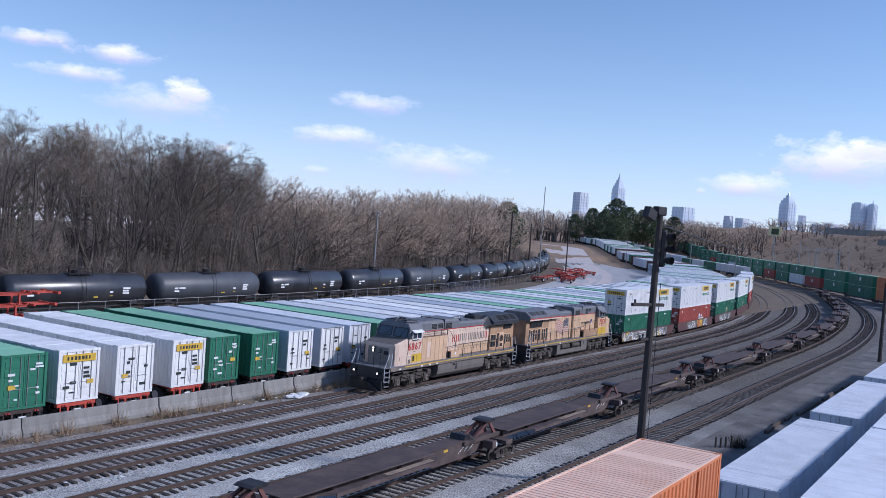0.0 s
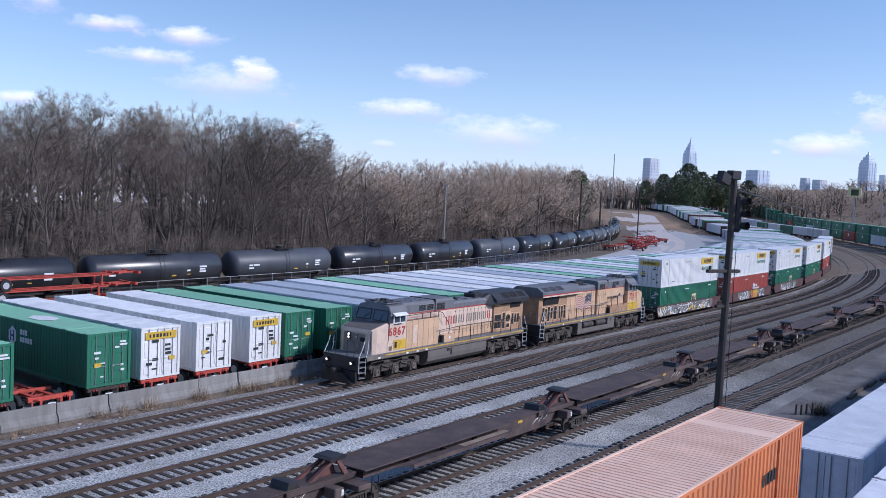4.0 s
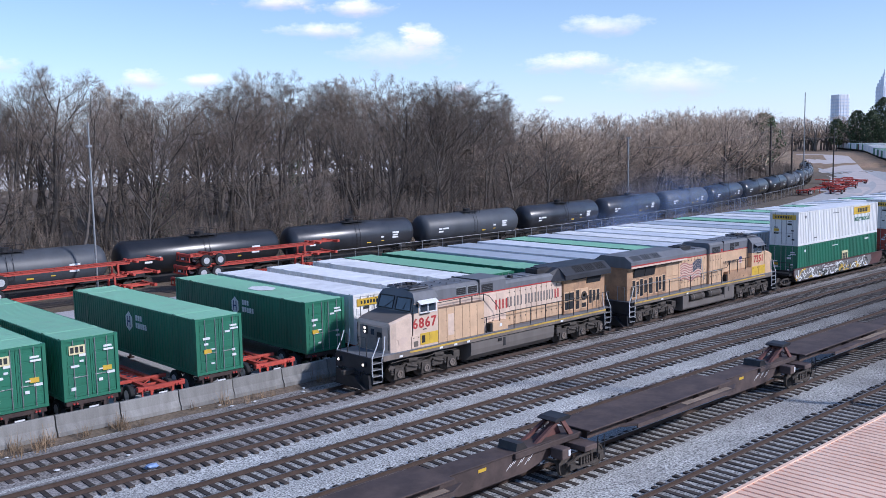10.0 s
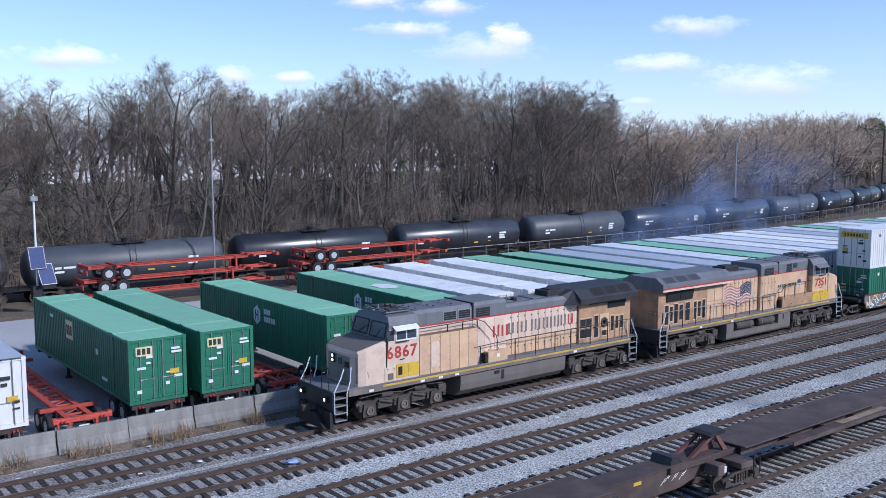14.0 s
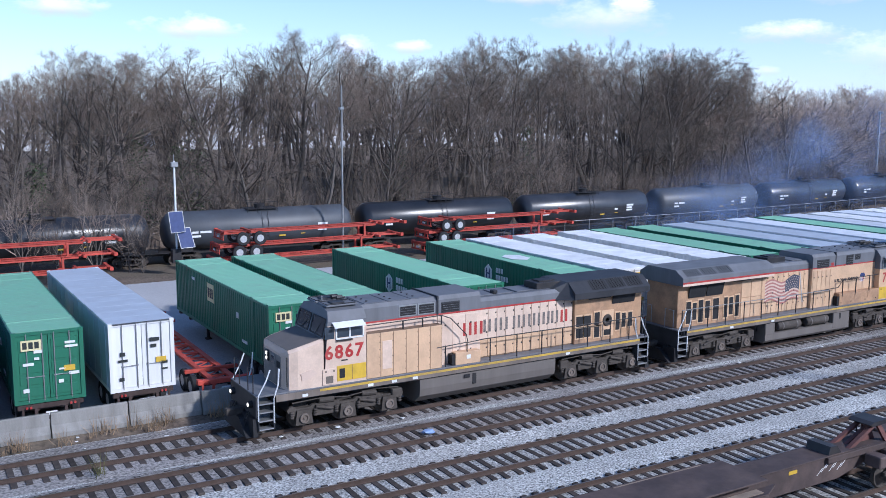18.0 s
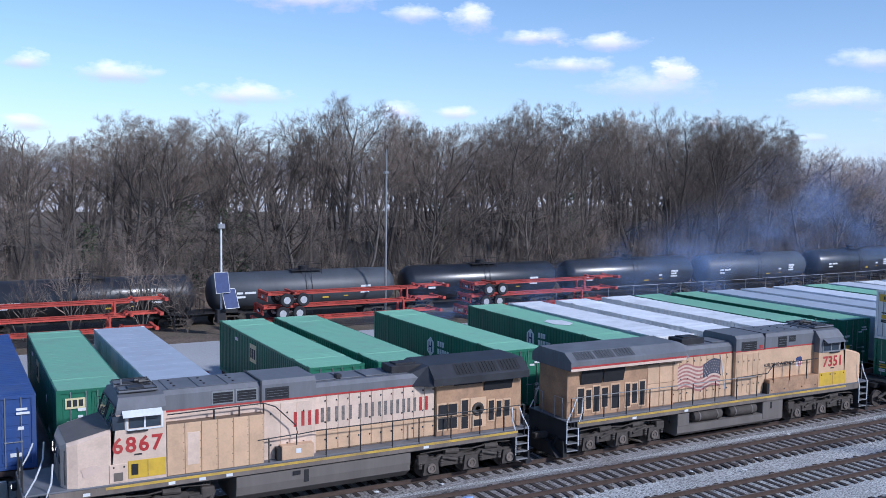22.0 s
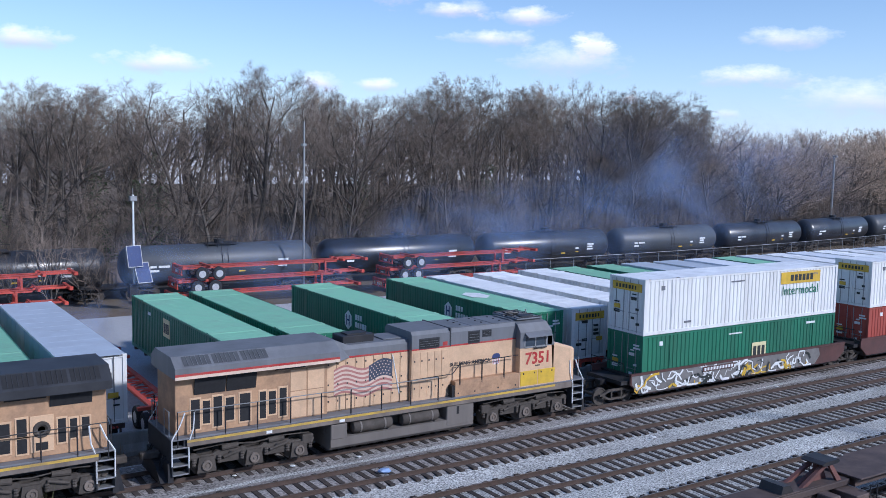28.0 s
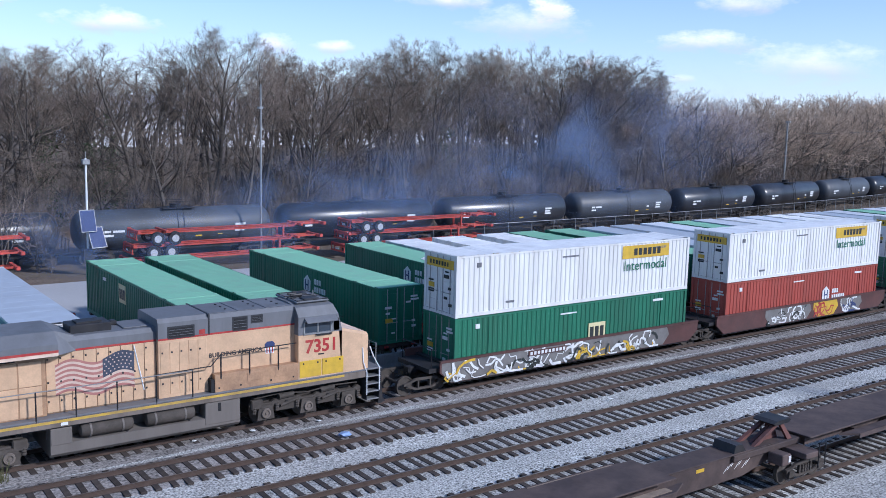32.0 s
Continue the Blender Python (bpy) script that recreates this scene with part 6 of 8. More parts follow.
            gaps = [(5.42, 5.72, 1.98, 3.12), (5.88, 6.18, 2.12, 3.05), (6.30, 6.56, 2.0, 3.08), (6.95, 7.38, 2.0, 3.1), (7.62, 7.95, 2.12, 3.02), (8.1, 8.44, 1.95, 3.12), (8.58, 8.86, 2.12, 3.0), (8.98, 9.32, 1.95, 3.1)]
            for x0, x1 in ((3.75, 4.5), (4.55, 5.25)):
                sb("hood_door", s, x0, x1, 1.83, 2.9, 1.12, 0.016, M_UPY)
                sb("hood_door", s, x0, x1, 2.93, 3.8, 1.12, 0.016, M_UPY)
        for x0, x1, z0, z1 in gaps:
            lp = sb("louvre_panel", s, x0 - 0.06, x1 + 0.06, z0 - 0.07, z1 + 0.07, 1.12, 0.022, M_UPY)
            sb("louvre", s, x0, x1, z0, z1, 1.142, 0.006, M_GRILLE, b=0, parent=lp)
    # walkway railings
    post = Mesh().tube((0, 0, 1.45), (0, 0, 2.80), 0.03, n=5).data("stanchion", M_BLACK)
    for s in (-1, 1):
        for x in (0.75, 2.2, 3.6, 4.8, 6.3, 7.7, 8.9, 9.95) if one else (-1.6, -0.2, 1.25, 2.7, 4.05, 5.4, 6.8, 8.1, 9.3, 9.95):
            part("stanchion", post, None, t, m=pose(x, s * 1.50, 0))
        part("handrail", Mesh().path([(0.4 if one else -1.6, s * 1.50, 2.79), (9.95, s * 1.50, 2.80)], 0.022, 5), M_BLACK if one else M_STEEL, t)
        for e, x in ((-1, -9.5), (1, 9.65)):
            part("step_rail", Mesh().path([(x + e * 0.02, s * 1.5, 2.75), (x + e * 0.2, s * 1.5, 2.3), (x + e * 0.52, s * 1.5, 1.75), (x + e * 0.52, s * 1.5, 0.75)], 0.03, 5), M_PALE, t, "bright curved grab rail")
            part("step_rail", Mesh().path([(x - e * 0.35, s * 1.5, 2.75), (x - e * 0.3, s * 1.5, 2.1), (x - e * 0.12, s * 1.5, 1.6), (x - e * 0.12, s * 1.5, 0.6)], 0.03, 5), M_PALE, t)
            for i in range(4):
                part("step", Mesh().bev(min(x - e * 0.1, x + e * 0.5), max(x - e * 0.1, x + e * 0.5), s * 1.12 if s > 0 else -1.52, 1.52 if s > 0 else -1.12, 0.36 + i * 0.34, 0.41 + i * 0.34, 0.008), M_STEEL, t)
            part("step_side", Mesh().box(x - e * 0.14, x - e * 0.1, s * 1.1, s * 1.52, 0.36, 1.72).box(x + e * 0.5, x + e * 0.53, s * 1.1, s * 1.52, 0.36, 1.72), M_UPDK, t)
    # ends
    for e, x in ((-1, -10.12), (1, 10.2)):
        part("end_plate", Mesh().box(x, x - e * 0.05, -1.5, 1.5, 0.9, 1.74), M_UPDK, t)
        plow = Mesh().prism([(-1.45, 0.12), (1.45, 0.12), (1.4, 0.85), (-1.4, 0.85)], x - e * 0.1, x + e * 0.1)
        plow.prism([(-1.3, 0.10), (1.3, 0.10), (0.5, 0.7), (-0.5, 0.7)], x + e * 0.1, x + e * 0.35)
        part("snow_plow", plow, M_BLACK, t)
        part("coupler", Mesh().bev(min(x, x + e * 0.75), max(x, x + e * 0.75), -0.16, 0.16, 0.72, 1.0, 0.04), M_TRUCK, t)
        for ya, yb in ((-1.1, -0.5), (0.5, 1.1)):
            part("end_railing", Mesh().path([(x - e * 0.05, ya, 1.74), (x - e * 0.05, ya, 2.75), (x - e * 0.05, yb, 2.75), (x - e * 0.05, yb, 1.74)], 0.024, 5), M_BLACK if one else M_STEEL, t)
        for y in (-0.9, -0.7, 0.7, 0.9):
            part("brake_hose", Mesh().path([(x + e * 0.03, y, 1.0), (x + e * 0.2, y, 0.7), (x + e * 0.24, y * 0.9, 0.4)], 0.025, 5), M_BLACK, t)
    for y in (-1.05, 1.05):
        part("ditch_light_housing", Mesh().tube((-10.28, y, 1.36), (-10.1, y, 1.36), 0.15, n=12), M_BLACK, t)
        part("ditch_light", Mesh().tube((-10.30, y, 1.36), (-10.27, y, 1.36), 0.07, n=12), M_LAMP if one else M_STEEL, t, "lit ditch light" if one else "")
    # fuel tank, air tanks, boxes
    part("fuel_tank", Mesh().prism([(-0.95, 0.28), (-1.40, 0.62), (-1.46, 0.95), (-1.46, 1.36), (1.46, 1.36), (1.46, 0.95), (1.40, 0.62), (0.95, 0.28)] if one else [(-1.3, 0.28), (-1.46, 0.42), (-1.46, 0.78), (-0.8, 0.85), (-0.8, 1.36), (0.8, 1.36), (0.8, 0.85), (1.46, 0.78), (1.46, 0.42), (1.3, 0.28)],
                                   -2.8 if one else -3.55, 4.44 if one else 3.6), M_FTANK, t)
    for s in (-1, 1):
        if one:
            sb("sight_glass", s, -0.15, 0.05, 0.82, 1.3, 1.46, 0.01, M_BLACK, b=0)
            sb("filler", s, -0.6, -0.3, 1.14, 1.3, 1.46, 0.05, M_BLACK)
        else:
            for x0 in (0.62, -1.75):
                at = part("air_tank", Mesh().lathe([(0, 0.08), (0.06, 0.22), (0.16, 0.27), (1.8, 0.27), (1.9, 0.22), (1.96, 0.08)], 16, "x", (x0, s * 1.28, 1.10)), M_TRUCK, t, "brown cylindrical air tank", smooth=True)
                for x in (x0 + 0.4, x0 + 1.55):
                    part("tank_strap", Mesh().lathe([(0, 0.272), (0, 0.285), (0.07, 0.285), (0.07, 0.272)], 16, "x", (x, s * 1.28, 1.10), caps=False), M_FTANK, at)
                part("drain_valve", Mesh().tube((x0 + 0.25, s * 1.35, 0.72), (x0 + 0.25, s * 1.35, 0.84), 0.05, n=6), M_BLACK, at)
            sb("side_box", s, -3.55, -2.1, 0.5, 1.40, 0.9, 0.58, M_FTANK, b=0.03)
            sb("side_box", s, 2.85, 3.6, 0.74, 1.36, 0.9, 0.58, M_FTANK, b=0.03)
            sb("box_slot", s, -2.75, -2.62, 1.0, 1.34, 1.48, 0.006, M_BLACK, b=0)
        for x in (-8.2, -5.3, -4.2, -3.2, 5.0) if one else (6.2, 3.0):
            sb("stencil", s, x, x + 0.24, 1.47, 1.58, 1.53, 0.006, M_PALE, b=0)
    # trucks
    wheel = Mesh()
    for s in (-1, 1):
        wheel.lathe([(-0.07, 0.2), (-0.07, 0.5), (-0.03, 0.53), (0.07, 0.53), (0.07, 0.2)], 20, "y", (0, s * 0.76, 0))
    wheel.tube((0, -1.1, 0), (0, 1.1, 0), 0.09, n=8)
    wheel = wheel.data("wheelset", M_TRUCK)
    for c, e in ((-6.13, 1), (7.40, -1)) if one else ((-6.65, 1), (6.86, -1)):
        tr = None
        for s in (-1, 1):
            y0, y1 = sorted((s * 1.10, s * 1.24))
            outline = [(c - 2.62, 0.90), (c - 2.5, 1.02)]
            for dx in (-1.92, 0.0, 1.92):
                outline += [(c + dx - 0.42, 1.02), (c + dx - 0.28, 0.93), (c + dx + 0.28, 0.93), (c + dx + 0.42, 1.02)]
            outline += [(c + 2.5, 1.02), (c + 2.62, 0.90), (c + 2.5, 0.66), (c + 2.25, 0.62)]
            for dx in (0.96, -0.96):
                outline += [(c + dx + 0.62, 0.74), (c + dx + 0.4, 0.52), (c + dx - 0.4, 0.52), (c + dx - 0.62, 0.74)]
            outline += [(c - 2.25, 0.62), (c - 2.5, 0.66)]
            f = part("truck_frame", Mesh().prism(outline, y0, y1, "y"), M_TRUCK, t)
            tr = tr or f
            for dx in (-1.92, 0.0, 1.92):
                part("axle_box", Mesh().prism([(c + dx - 0.38, 0.26), (c + dx + 0.38, 0.26), (c + dx + 0.30, 0.86), (c + dx - 0.30, 0.86)], s * 1.2, s * 1.33, "y"), M_TRUCK, f)
                part("axle_cap", Mesh().lathe([(0, 0.21), (s * 0.07, 0.20), (s * 0.07, 0.13), (s * 0.03, 0.12), (s * 0.03, 0.06), (s * 0.06, 0.05)], 14, "y", (c + dx, s * 1.33, 0.53)), M_SILL, f)
                for k in (-0.5, 0.5):
                    part("spring", Mesh().lathe([(z, 0.10 if q % 2 else 0.075) for q, z in enumerate((0.48, 0.53, 0.58, 0.63, 0.68, 0.73, 0.78))], 8, "z", (c + dx + k, s * 1.27, 0.06)), M_TRUCK, f)
            for k in (-0.96, 0.96):
                part("damper", Mesh().tube((c + k - 0.45, s * 1.3, 0.92), (c + k + 0.3, s * 1.3, 0.74), 0.06, n=8), M_TRUCK, f)
                part("frame_boss", Mesh().tube((c + k, s * 1.2, 0.84), (c + k, s * 1.29, 0.84), 0.08, n=10), M_BLACK, f)
                part("brake_cylinder", Mesh().tube((c + k - 0.3, s * 1.22, 1.14), (c + k + 0.35, s * 1.22, 1.10), 0.13, n=10), M_TRUCK, f)
            part("snubber", Mesh().bev(c + e * 2.3 - 0.25, c + e * 2.3 + 0.25, min(s * 1.1, s * 1.34), max(s * 1.1, s * 1.34), 0.72, 1.12, 0.04), M_TRUCK, f)
            part("air_pipe", Mesh().path([(c - 2.4, s * 1.2, 1.16), (c - 1.2, s * 1.28, 1.24), (c, s * 1.28, 1.12), (c + 1.3, s * 1.28, 1.26), (c + 2.4, s * 1.2, 1.16)], 0.03, 5), M_TRUCK, f)
        part("truck_core", Mesh().box(c - 2.3, c + 2.3, -0.6, 0.6, 0.55, 1.3), M_BLACK, tr)
        for dx in (-1.92, 0.0, 1.92):
            SPIN.append((part("wheelset", wheel, None, tr, m=pose(c + dx, 0, 0.53)), c + dx, 0.53, variant == 2))
    # paint on the hood
    for s in (-1, 1):
        if one:
            widths = (0.44, 0.44, 0.13, 0.46, 0.44, 0.0, 0.40, 0.44, 0.40, 0.13, 0.36, 0.13, 0.40)
            gap = (6.06 - sum(widths)) / 13
            k = 0
            for i, wd in enumerate(widths):
                x = -0.46 + k
                k += wd + gap
                if not wd:
                    continue
                a, b = (x, x + wd) if s < 0 else (5.14 - x - wd, 5.14 - x)
                y0 = s * ((wh + 0.024) if (a + b) / 2 > h0 else (we + 0.05))
                bar = Mesh()
                yy = (y0 - s * 0.01, y0)
                if wd < 0.2:
                    bar.box(a, b, *yy, 2.94, 3.52)
                else:
                    bar.box(a, a + 0.13, *yy, 2.94, 3.52).box(b - 0.13, b, *yy, 2.94, 3.52)
                part("name_mark", bar, M_RED if i in (0, 1, 12) else M_NAME, t, "faded painted name as plain bars" if i == 0 else "")
        else:
            flag(t, s)
            lettering("BUILDING AMERICA", 0.25, M_UPDK, t, side_m(s, -3.52, we + 0.006, 3.10), "slogan", "small dark painted slogan", 0.006)
            part("shield", Mesh().prism([(-5.15, 2.95), (-4.8, 2.95), (-4.76, 3.24), (-4.86, 3.42), (-5.1, 3.42), (-5.2, 3.24)], s * 1.12, s * (we + 0.006), "y"), M_PALE, t, "small shield emblem")
            part("shield_top", Mesh().prism([(-5.2, 3.24), (-4.76, 3.24), (-4.76, 3.36), (-4.86, 3.45), (-5.1, 3.45), (-5.2, 3.36)], s * 1.12, s * (we + 0.011), "y"), M_NAVY, t)
            for k in range(3):
                sb("shield_bar", s, -5.12 + k * 0.12, -5.07 + k * 0.12, 2.97, 3.22, we + 0.006, 0.004, M_RED, b=0)
            sb("arrow_mark", s, -2.25, -2.0, 4.1, 4.28, we + 0.03, 0.006, M_RED, "small red lightning flash", b=0)
    return t


SPIN = []


def flag(t, s):
    """A waving striped flag painted flat on the hood, its pole at the cab end."""
    y = s * 0.998
    x0, x1, z0, h = 0.45, 3.25, 2.42, 1.35

    def wave(x, v):
        q = (x - x0) / (x1 - x0)
        return z0 + v * h * (1 - 0.16 * q) - 0.10 + 0.13 * math.sin(q * 9.5) + 0.10 * q

    for i in range(13):
        m = Mesh()
        n = 26
        for k in range(n + 1):
            x = x0 + (x1 - x0) * k / n
            m.v += [(x, y, wave(x, i / 13)), (x, y, wave(x, (i + 1) / 13)), (x, y - s * 0.02, wave(x, i / 13)), (x, y - s * 0.02, wave(x, (i + 1) / 13))]
        m.f = [(4 * k, 4 * k + 4, 4 * k + 5, 4 * k + 1) for k in range(n)]
        part("flag_stripe", m, M_FLAGR if i % 2 == 0 else M_FLAGW, t)
    m = Mesh()
    for k in range(11):
        x = x0 + 1.15 * k / 10
        m.v += [(x, y + s * 0.005, wave(x, 6 / 13)), (x, y + s * 0.005, wave(x, 1.02))]
    m.f = [(2 * k, 2 * k + 2, 2 * k + 3, 2 * k + 1) for k in range(10)]
    part("flag_canton", m, M_FLAGC, t)
    st = Mesh()
    for i in range(5):
        for j in range(7):
            x = x0 + 0.1 + j * 0.15 + (i % 2) * 0.06
            z = wave(x, 0.52 + i * 0.1)
            st.box(x, x + 0.045, y + s * 0.006, y + s * 0.01, z, z + 0.045)
    part("flag_dots", st, M_FLAGW, t)
    part("flag_pole", Mesh().tube((x0 - 0.35, y, z0 - 0.25), (x0 + 0.0, y, z0 + h + 0.15), 0.025, n=5), M_PALE, t)


L1, L2 = loco("6867", 1), loco("7351", 2)
MOVERS += [(L1, 7.5, 6.8, False), (L2, 29.9, 6.8, True)]


# stacked containers riding in the well cars
def train_box(key, body, roof, label, yellow=False, emblem=""):
    t = container("container", label, body, roof, length=16.15, width=2.6, height=2.9, group="containers on the train")
    t["half"] = 1.3
    rear_marks(t, yellow, 9, not yellow)
    for s in (-1, 1):
        f = "left" if s < 0 else "right"
        if yellow:
            a = 11.3 if s > 0 else 3.0
            decal(t, [(f, a - 0.45, 2.02, 3.6, 0.68)], M_YEL, "name_panel", "yellow name panel")
            mm = Mesh()
            x = s * 1.312
            for i in range(6):
                mm.box(x - 0.008 * s, x, a + 0.4 + i * 0.36, a + 0.66 + i * 0.36, 2.17, 2.54)
            part("panel_lettering", mm, M_DARKMARK, t)
            lettering("Intermodal", 0.76, M_GREEN, t, pose(s * 1.308, a + 1.35, 1.38, 90, 0, 90 if s > 0 else -90), "lettering", "green lettering")
        elif emblem == "square":
            decal(t, [(f, 8.6, 0.75, 1.2, 1.0)], M_CREAM, "emblem", "cream square emblem")
            mm = Mesh()
            x = s * 1.312
            for i in range(3):
                mm.box(x - 0.008 * s, x, 8.7 + i * 0.36, 8.96 + i * 0.36, 0.95, 1.55)
            part("emblem_lettering", mm, M_DARKMARK, t)
        else:
            hex_mark(t, s, 10.2, 1.3, 0.55)
            mm = Mesh()
            x = s * 1.308
            for row, n in ((1.35, 3), (0.95, 6)):
                for i in range(n):
                    mm.box(x - 0.02 * s, x, 10.9 + i * 0.25, 11.07 + i * 0.25, row, row + 0.28)
            part("emblem_lettering", mm, M_PALE, t)
        decal(t, [(f, 13.4, 2.45, 0.8, 0.12), (f, 6.6, 2.4, 1.1, 0.07), (f, 1.2, 2.3, 0.25, 0.22), (f, 3.0, 0.45, 0.5, 0.1)], M_PALE if not yellow else M_UPG, "stencil_mark")
    return t


TB = {"w": train_box("w", M_WHITE, M_WROOF, "white ribbed container with a yellow name panel, stacked on the train", True), "g": train_box("g", M_GREEN, M_GREEN2, "green ribbed container with a cream emblem in a well car", False, "square"),
      "r": train_box("r", M_REDC, M_REDC, "red ribbed container with a white emblem in a well car")}
tb_used = set()


def take(key):
    if key in tb_used:
        return copy_thing(TB[key], Matrix())
    tb_used.add(key)
    return TB[key]


WELL = well_car(0)
M_SILV = mat("dull silver paint", (0.20, 0.195, 0.19), 0.6, var=0.2, scale=1.5, grime=(0.1, 0.08, 0.07), gamt=0.6)


def scrawls(car, seed, mats, x0, x1):
    """Spray-painted strokes: bent ribbons of paint without any letters."""
    r = random.Random(seed)
    for s in (-1,):
        part("paint_field", Mesh().prism([(x0, 1.0), (x0 + 0.5, 0.48), (x1 - 0.5, 0.48), (x1, 1.0), (x1 - 0.2, 1.44), (x0, 1.44)], s * 1.46, s * 1.466, "y"), mats[0], car, "silver sprayed field")
        for i in range(int((x1 - x0) * 6)):
            x = r.uniform(x0 + 0.2, x1 - 0.9)
            z = r.uniform(0.55, 1.1)
            pts = [(x, z)]
            a = r.uniform(0, 6.28)
            for k in range(r.randrange(2, 5)):
                a += r.uniform(-1.6, 1.6)
                pts.append((min(max(pts[-1][0] + math.cos(a) * 0.34, x0 + 0.1), x1 - 0.1), min(max(pts[-1][1] + math.sin(a) * 0.34, 0.52), 1.4)))
            w = r.uniform(0.015, 0.075)
            m = Mesh()
            y = s * (1.468 + 0.0006 * i)
            for (ax, az), (bx, bz) in zip(pts, pts[1:]):
                L = math.hypot(bx - ax, bz - az) or 1
                nx, nz = -(bz - az) / L * w, (bx - ax) / L * w
                m.poly([(ax - nx, y, az - nz), (bx - nx, y, bz - nz), (bx + nx, y, bz + nz), (ax + nx, y, az + nz)], [(0, 1, 2, 3)])
            part("sprayed_stroke", m, mats[1 + i % (len(mats) - 1)], car)


for i, low in enumerate(("g", "r", "g", "g", "r", "g")):
    car = WELL if i == 0 else copy_thing(WELL, Matrix())
    off = 52.2 + i * 19.7
    MOVERS.append((car, off, 9.6, False))
    if i == 0:
        CARS = []
    CARS.append(car)
    STACKS = [(take(low), 0.5), (take("w"), 3.42)]
    for ob, z in STACKS:
        MOVERS.append((ob, off, 9.6, ("box", z)))
for s in (-1,):
    pl = part("number_plate_field", Mesh().box(-3.7, -1.2, s * 1.53, s * 1.50, 1.10, 1.36), M_MAROON, CARS[0], "dark painted field for the car number")
    bars = Mesh()
    for i in range(10):
        bars.box(-3.6 + i * 0.24, -3.45 + i * 0.24, s * 1.536, s * 1.53, 1.15, 1.31)
    tagged(part("number_bars", bars, M_PALE, pl), kind="stuff")
scrawls(CARS[0], 3, (M_SILV, M_PALE, M_DARKMARK, M_PALE, M_YEL, M_PALE), -8.9, 6.6)
scrawls(CARS[1], 4, (M_SILV, M_PALE, M_DARKMARK, M_PALE), -4.4, 0.4)
scrawls(CARS[1], 5, (M_YEL, M_RED, M_RED), 0.6, 3.4)
scrawls(CARS[1], 6, (M_SILV, M_PALE, M_NAVY), 3.6, 6.2)
scrawls(CARS[2], 7, (M_SILV, M_PALE, M_DARKMARK, M_PALE), -5.4, 4.4)


# empty spine cars on the fifth line
M_SPINE = mat("weathered spine car paint", (0.075, 0.055, 0.052), 0.75, var=0.3, scale=1.2, grime=(0.17, 0.12, 0.10), gscale=0.8, gamt=0.6, rnd=0.2)
M_HITCH = mat("rusty hitch paint", (0.15, 0.065, 0.055), 0.75, var=0.3, scale=2, grime=(0.06, 0.04, 0.04), gamt=0.6)
M_PLANK = mat("bleached deck boards", (0.30, 0.23, 0.17), 0.9, var=0.3, scale=2, grime=(0.1, 0.07, 0.06), gamt=0.6)


def spine_end(t, x0=0.0):
    """One end of a spine car: truck, bolster, platform and trailer hitch."""
    m = pose(x0, 0, 0)
    for s in (-1, 1):
        part("deck_bolster", Mesh().bev(-0.4, 0.4, s * 0.3 if s > 0 else -1.35, 1.35 if s > 0 else -0.3, 0.95, 1.16, 0.02), M_SPINE, t, m=m)
        part("hitch_leg", Mesh().poly([(-2.2, s * 0.38, 1.42), (-1.9, s * 0.38, 1.42), (-0.5, s * 0.32, 2.05), (-0.75, s * 0.32, 2.07), (-2.2, s * 0.24, 1.42), (-1.9, s * 0.24, 1.42), (-0.5, s * 0.18, 2.05), (-0.75, s * 0.18, 2.07)],
                                      [(0, 1, 2, 3), (7, 6, 5, 4), (0, 4, 5, 1), (1, 5, 6, 2), (2, 6, 7, 3), (3, 7, 4, 0)]), M_HITCH, t, m=m)
        part("hitch_post", Mesh().poly([(-0.25, s * 0.46, 1.42), (0.0, s * 0.46, 1.42), (-0.42, s * 0.32, 2.07), (-0.62, s * 0.32, 2.07), (-0.25, s * 0.36, 1.42), (0.0, s * 0.36, 1.42), (-0.42, s * 0.22, 2.07), (-0.62, s * 0.22, 2.07)],
                                       [(0, 1, 2, 3), (7, 6, 5, 4), (0, 4, 5, 1), (1, 5, 6, 2), (2, 6, 7, 3), (3, 7, 4, 0)]), M_HITCH, t, m=m)
        part("grab_iron", Mesh().path([(0.35, s * 1.36, 0.6), (0.35, s * 1.36, 1.4), (0.75, s * 1.36, 1.4), (0.75, s * 1.36, 0.6)], 0.025, 5), M_BLACK, t, m=m)
    part("hitch_plate", Mesh().prism([(-1.02, 2.05), (-0.22, 2.06), (-0.12, 2.15), (-0.25, 2.21), (-0.9, 2.19), (-1.12, 2.12)], -0.45, 0.45, "y"), M_BLACK, t, m=m)
    part("end_platform", Mesh().bev(-3.4, 0.4, -0.55, 0.55, 1.2, 1.42, 0.02), M_SPINE, t, m=m)
    part("end_bracket", Mesh().prism([(-3.3, 1.42), (-2.6, 1.42), (-2.85, 1.72), (-3.2, 1.74)], -0.45, 0.45, "y"), M_BLACK, t, m=m)
    part("hitch_web", Mesh().prism([(-1.9, 1.42), (-0.3, 1.42), (-0.6, 2.02)], -0.06, 0.06, "y"), M_HITCH, t, m=m)
    part("brake_box", Mesh().bev(-1.5, -1.0, -1.15, -0.55, 0.85, 1.25, 0.03), M_SPINE, t, m=m)
    part("placard", Mesh().box(-1.15, -1.02, -1.162, -1.15, 0.95, 1.18), M_PALE, t, "pale paper placard", m=m)
    freight_truck(t, x0, wheels="near")


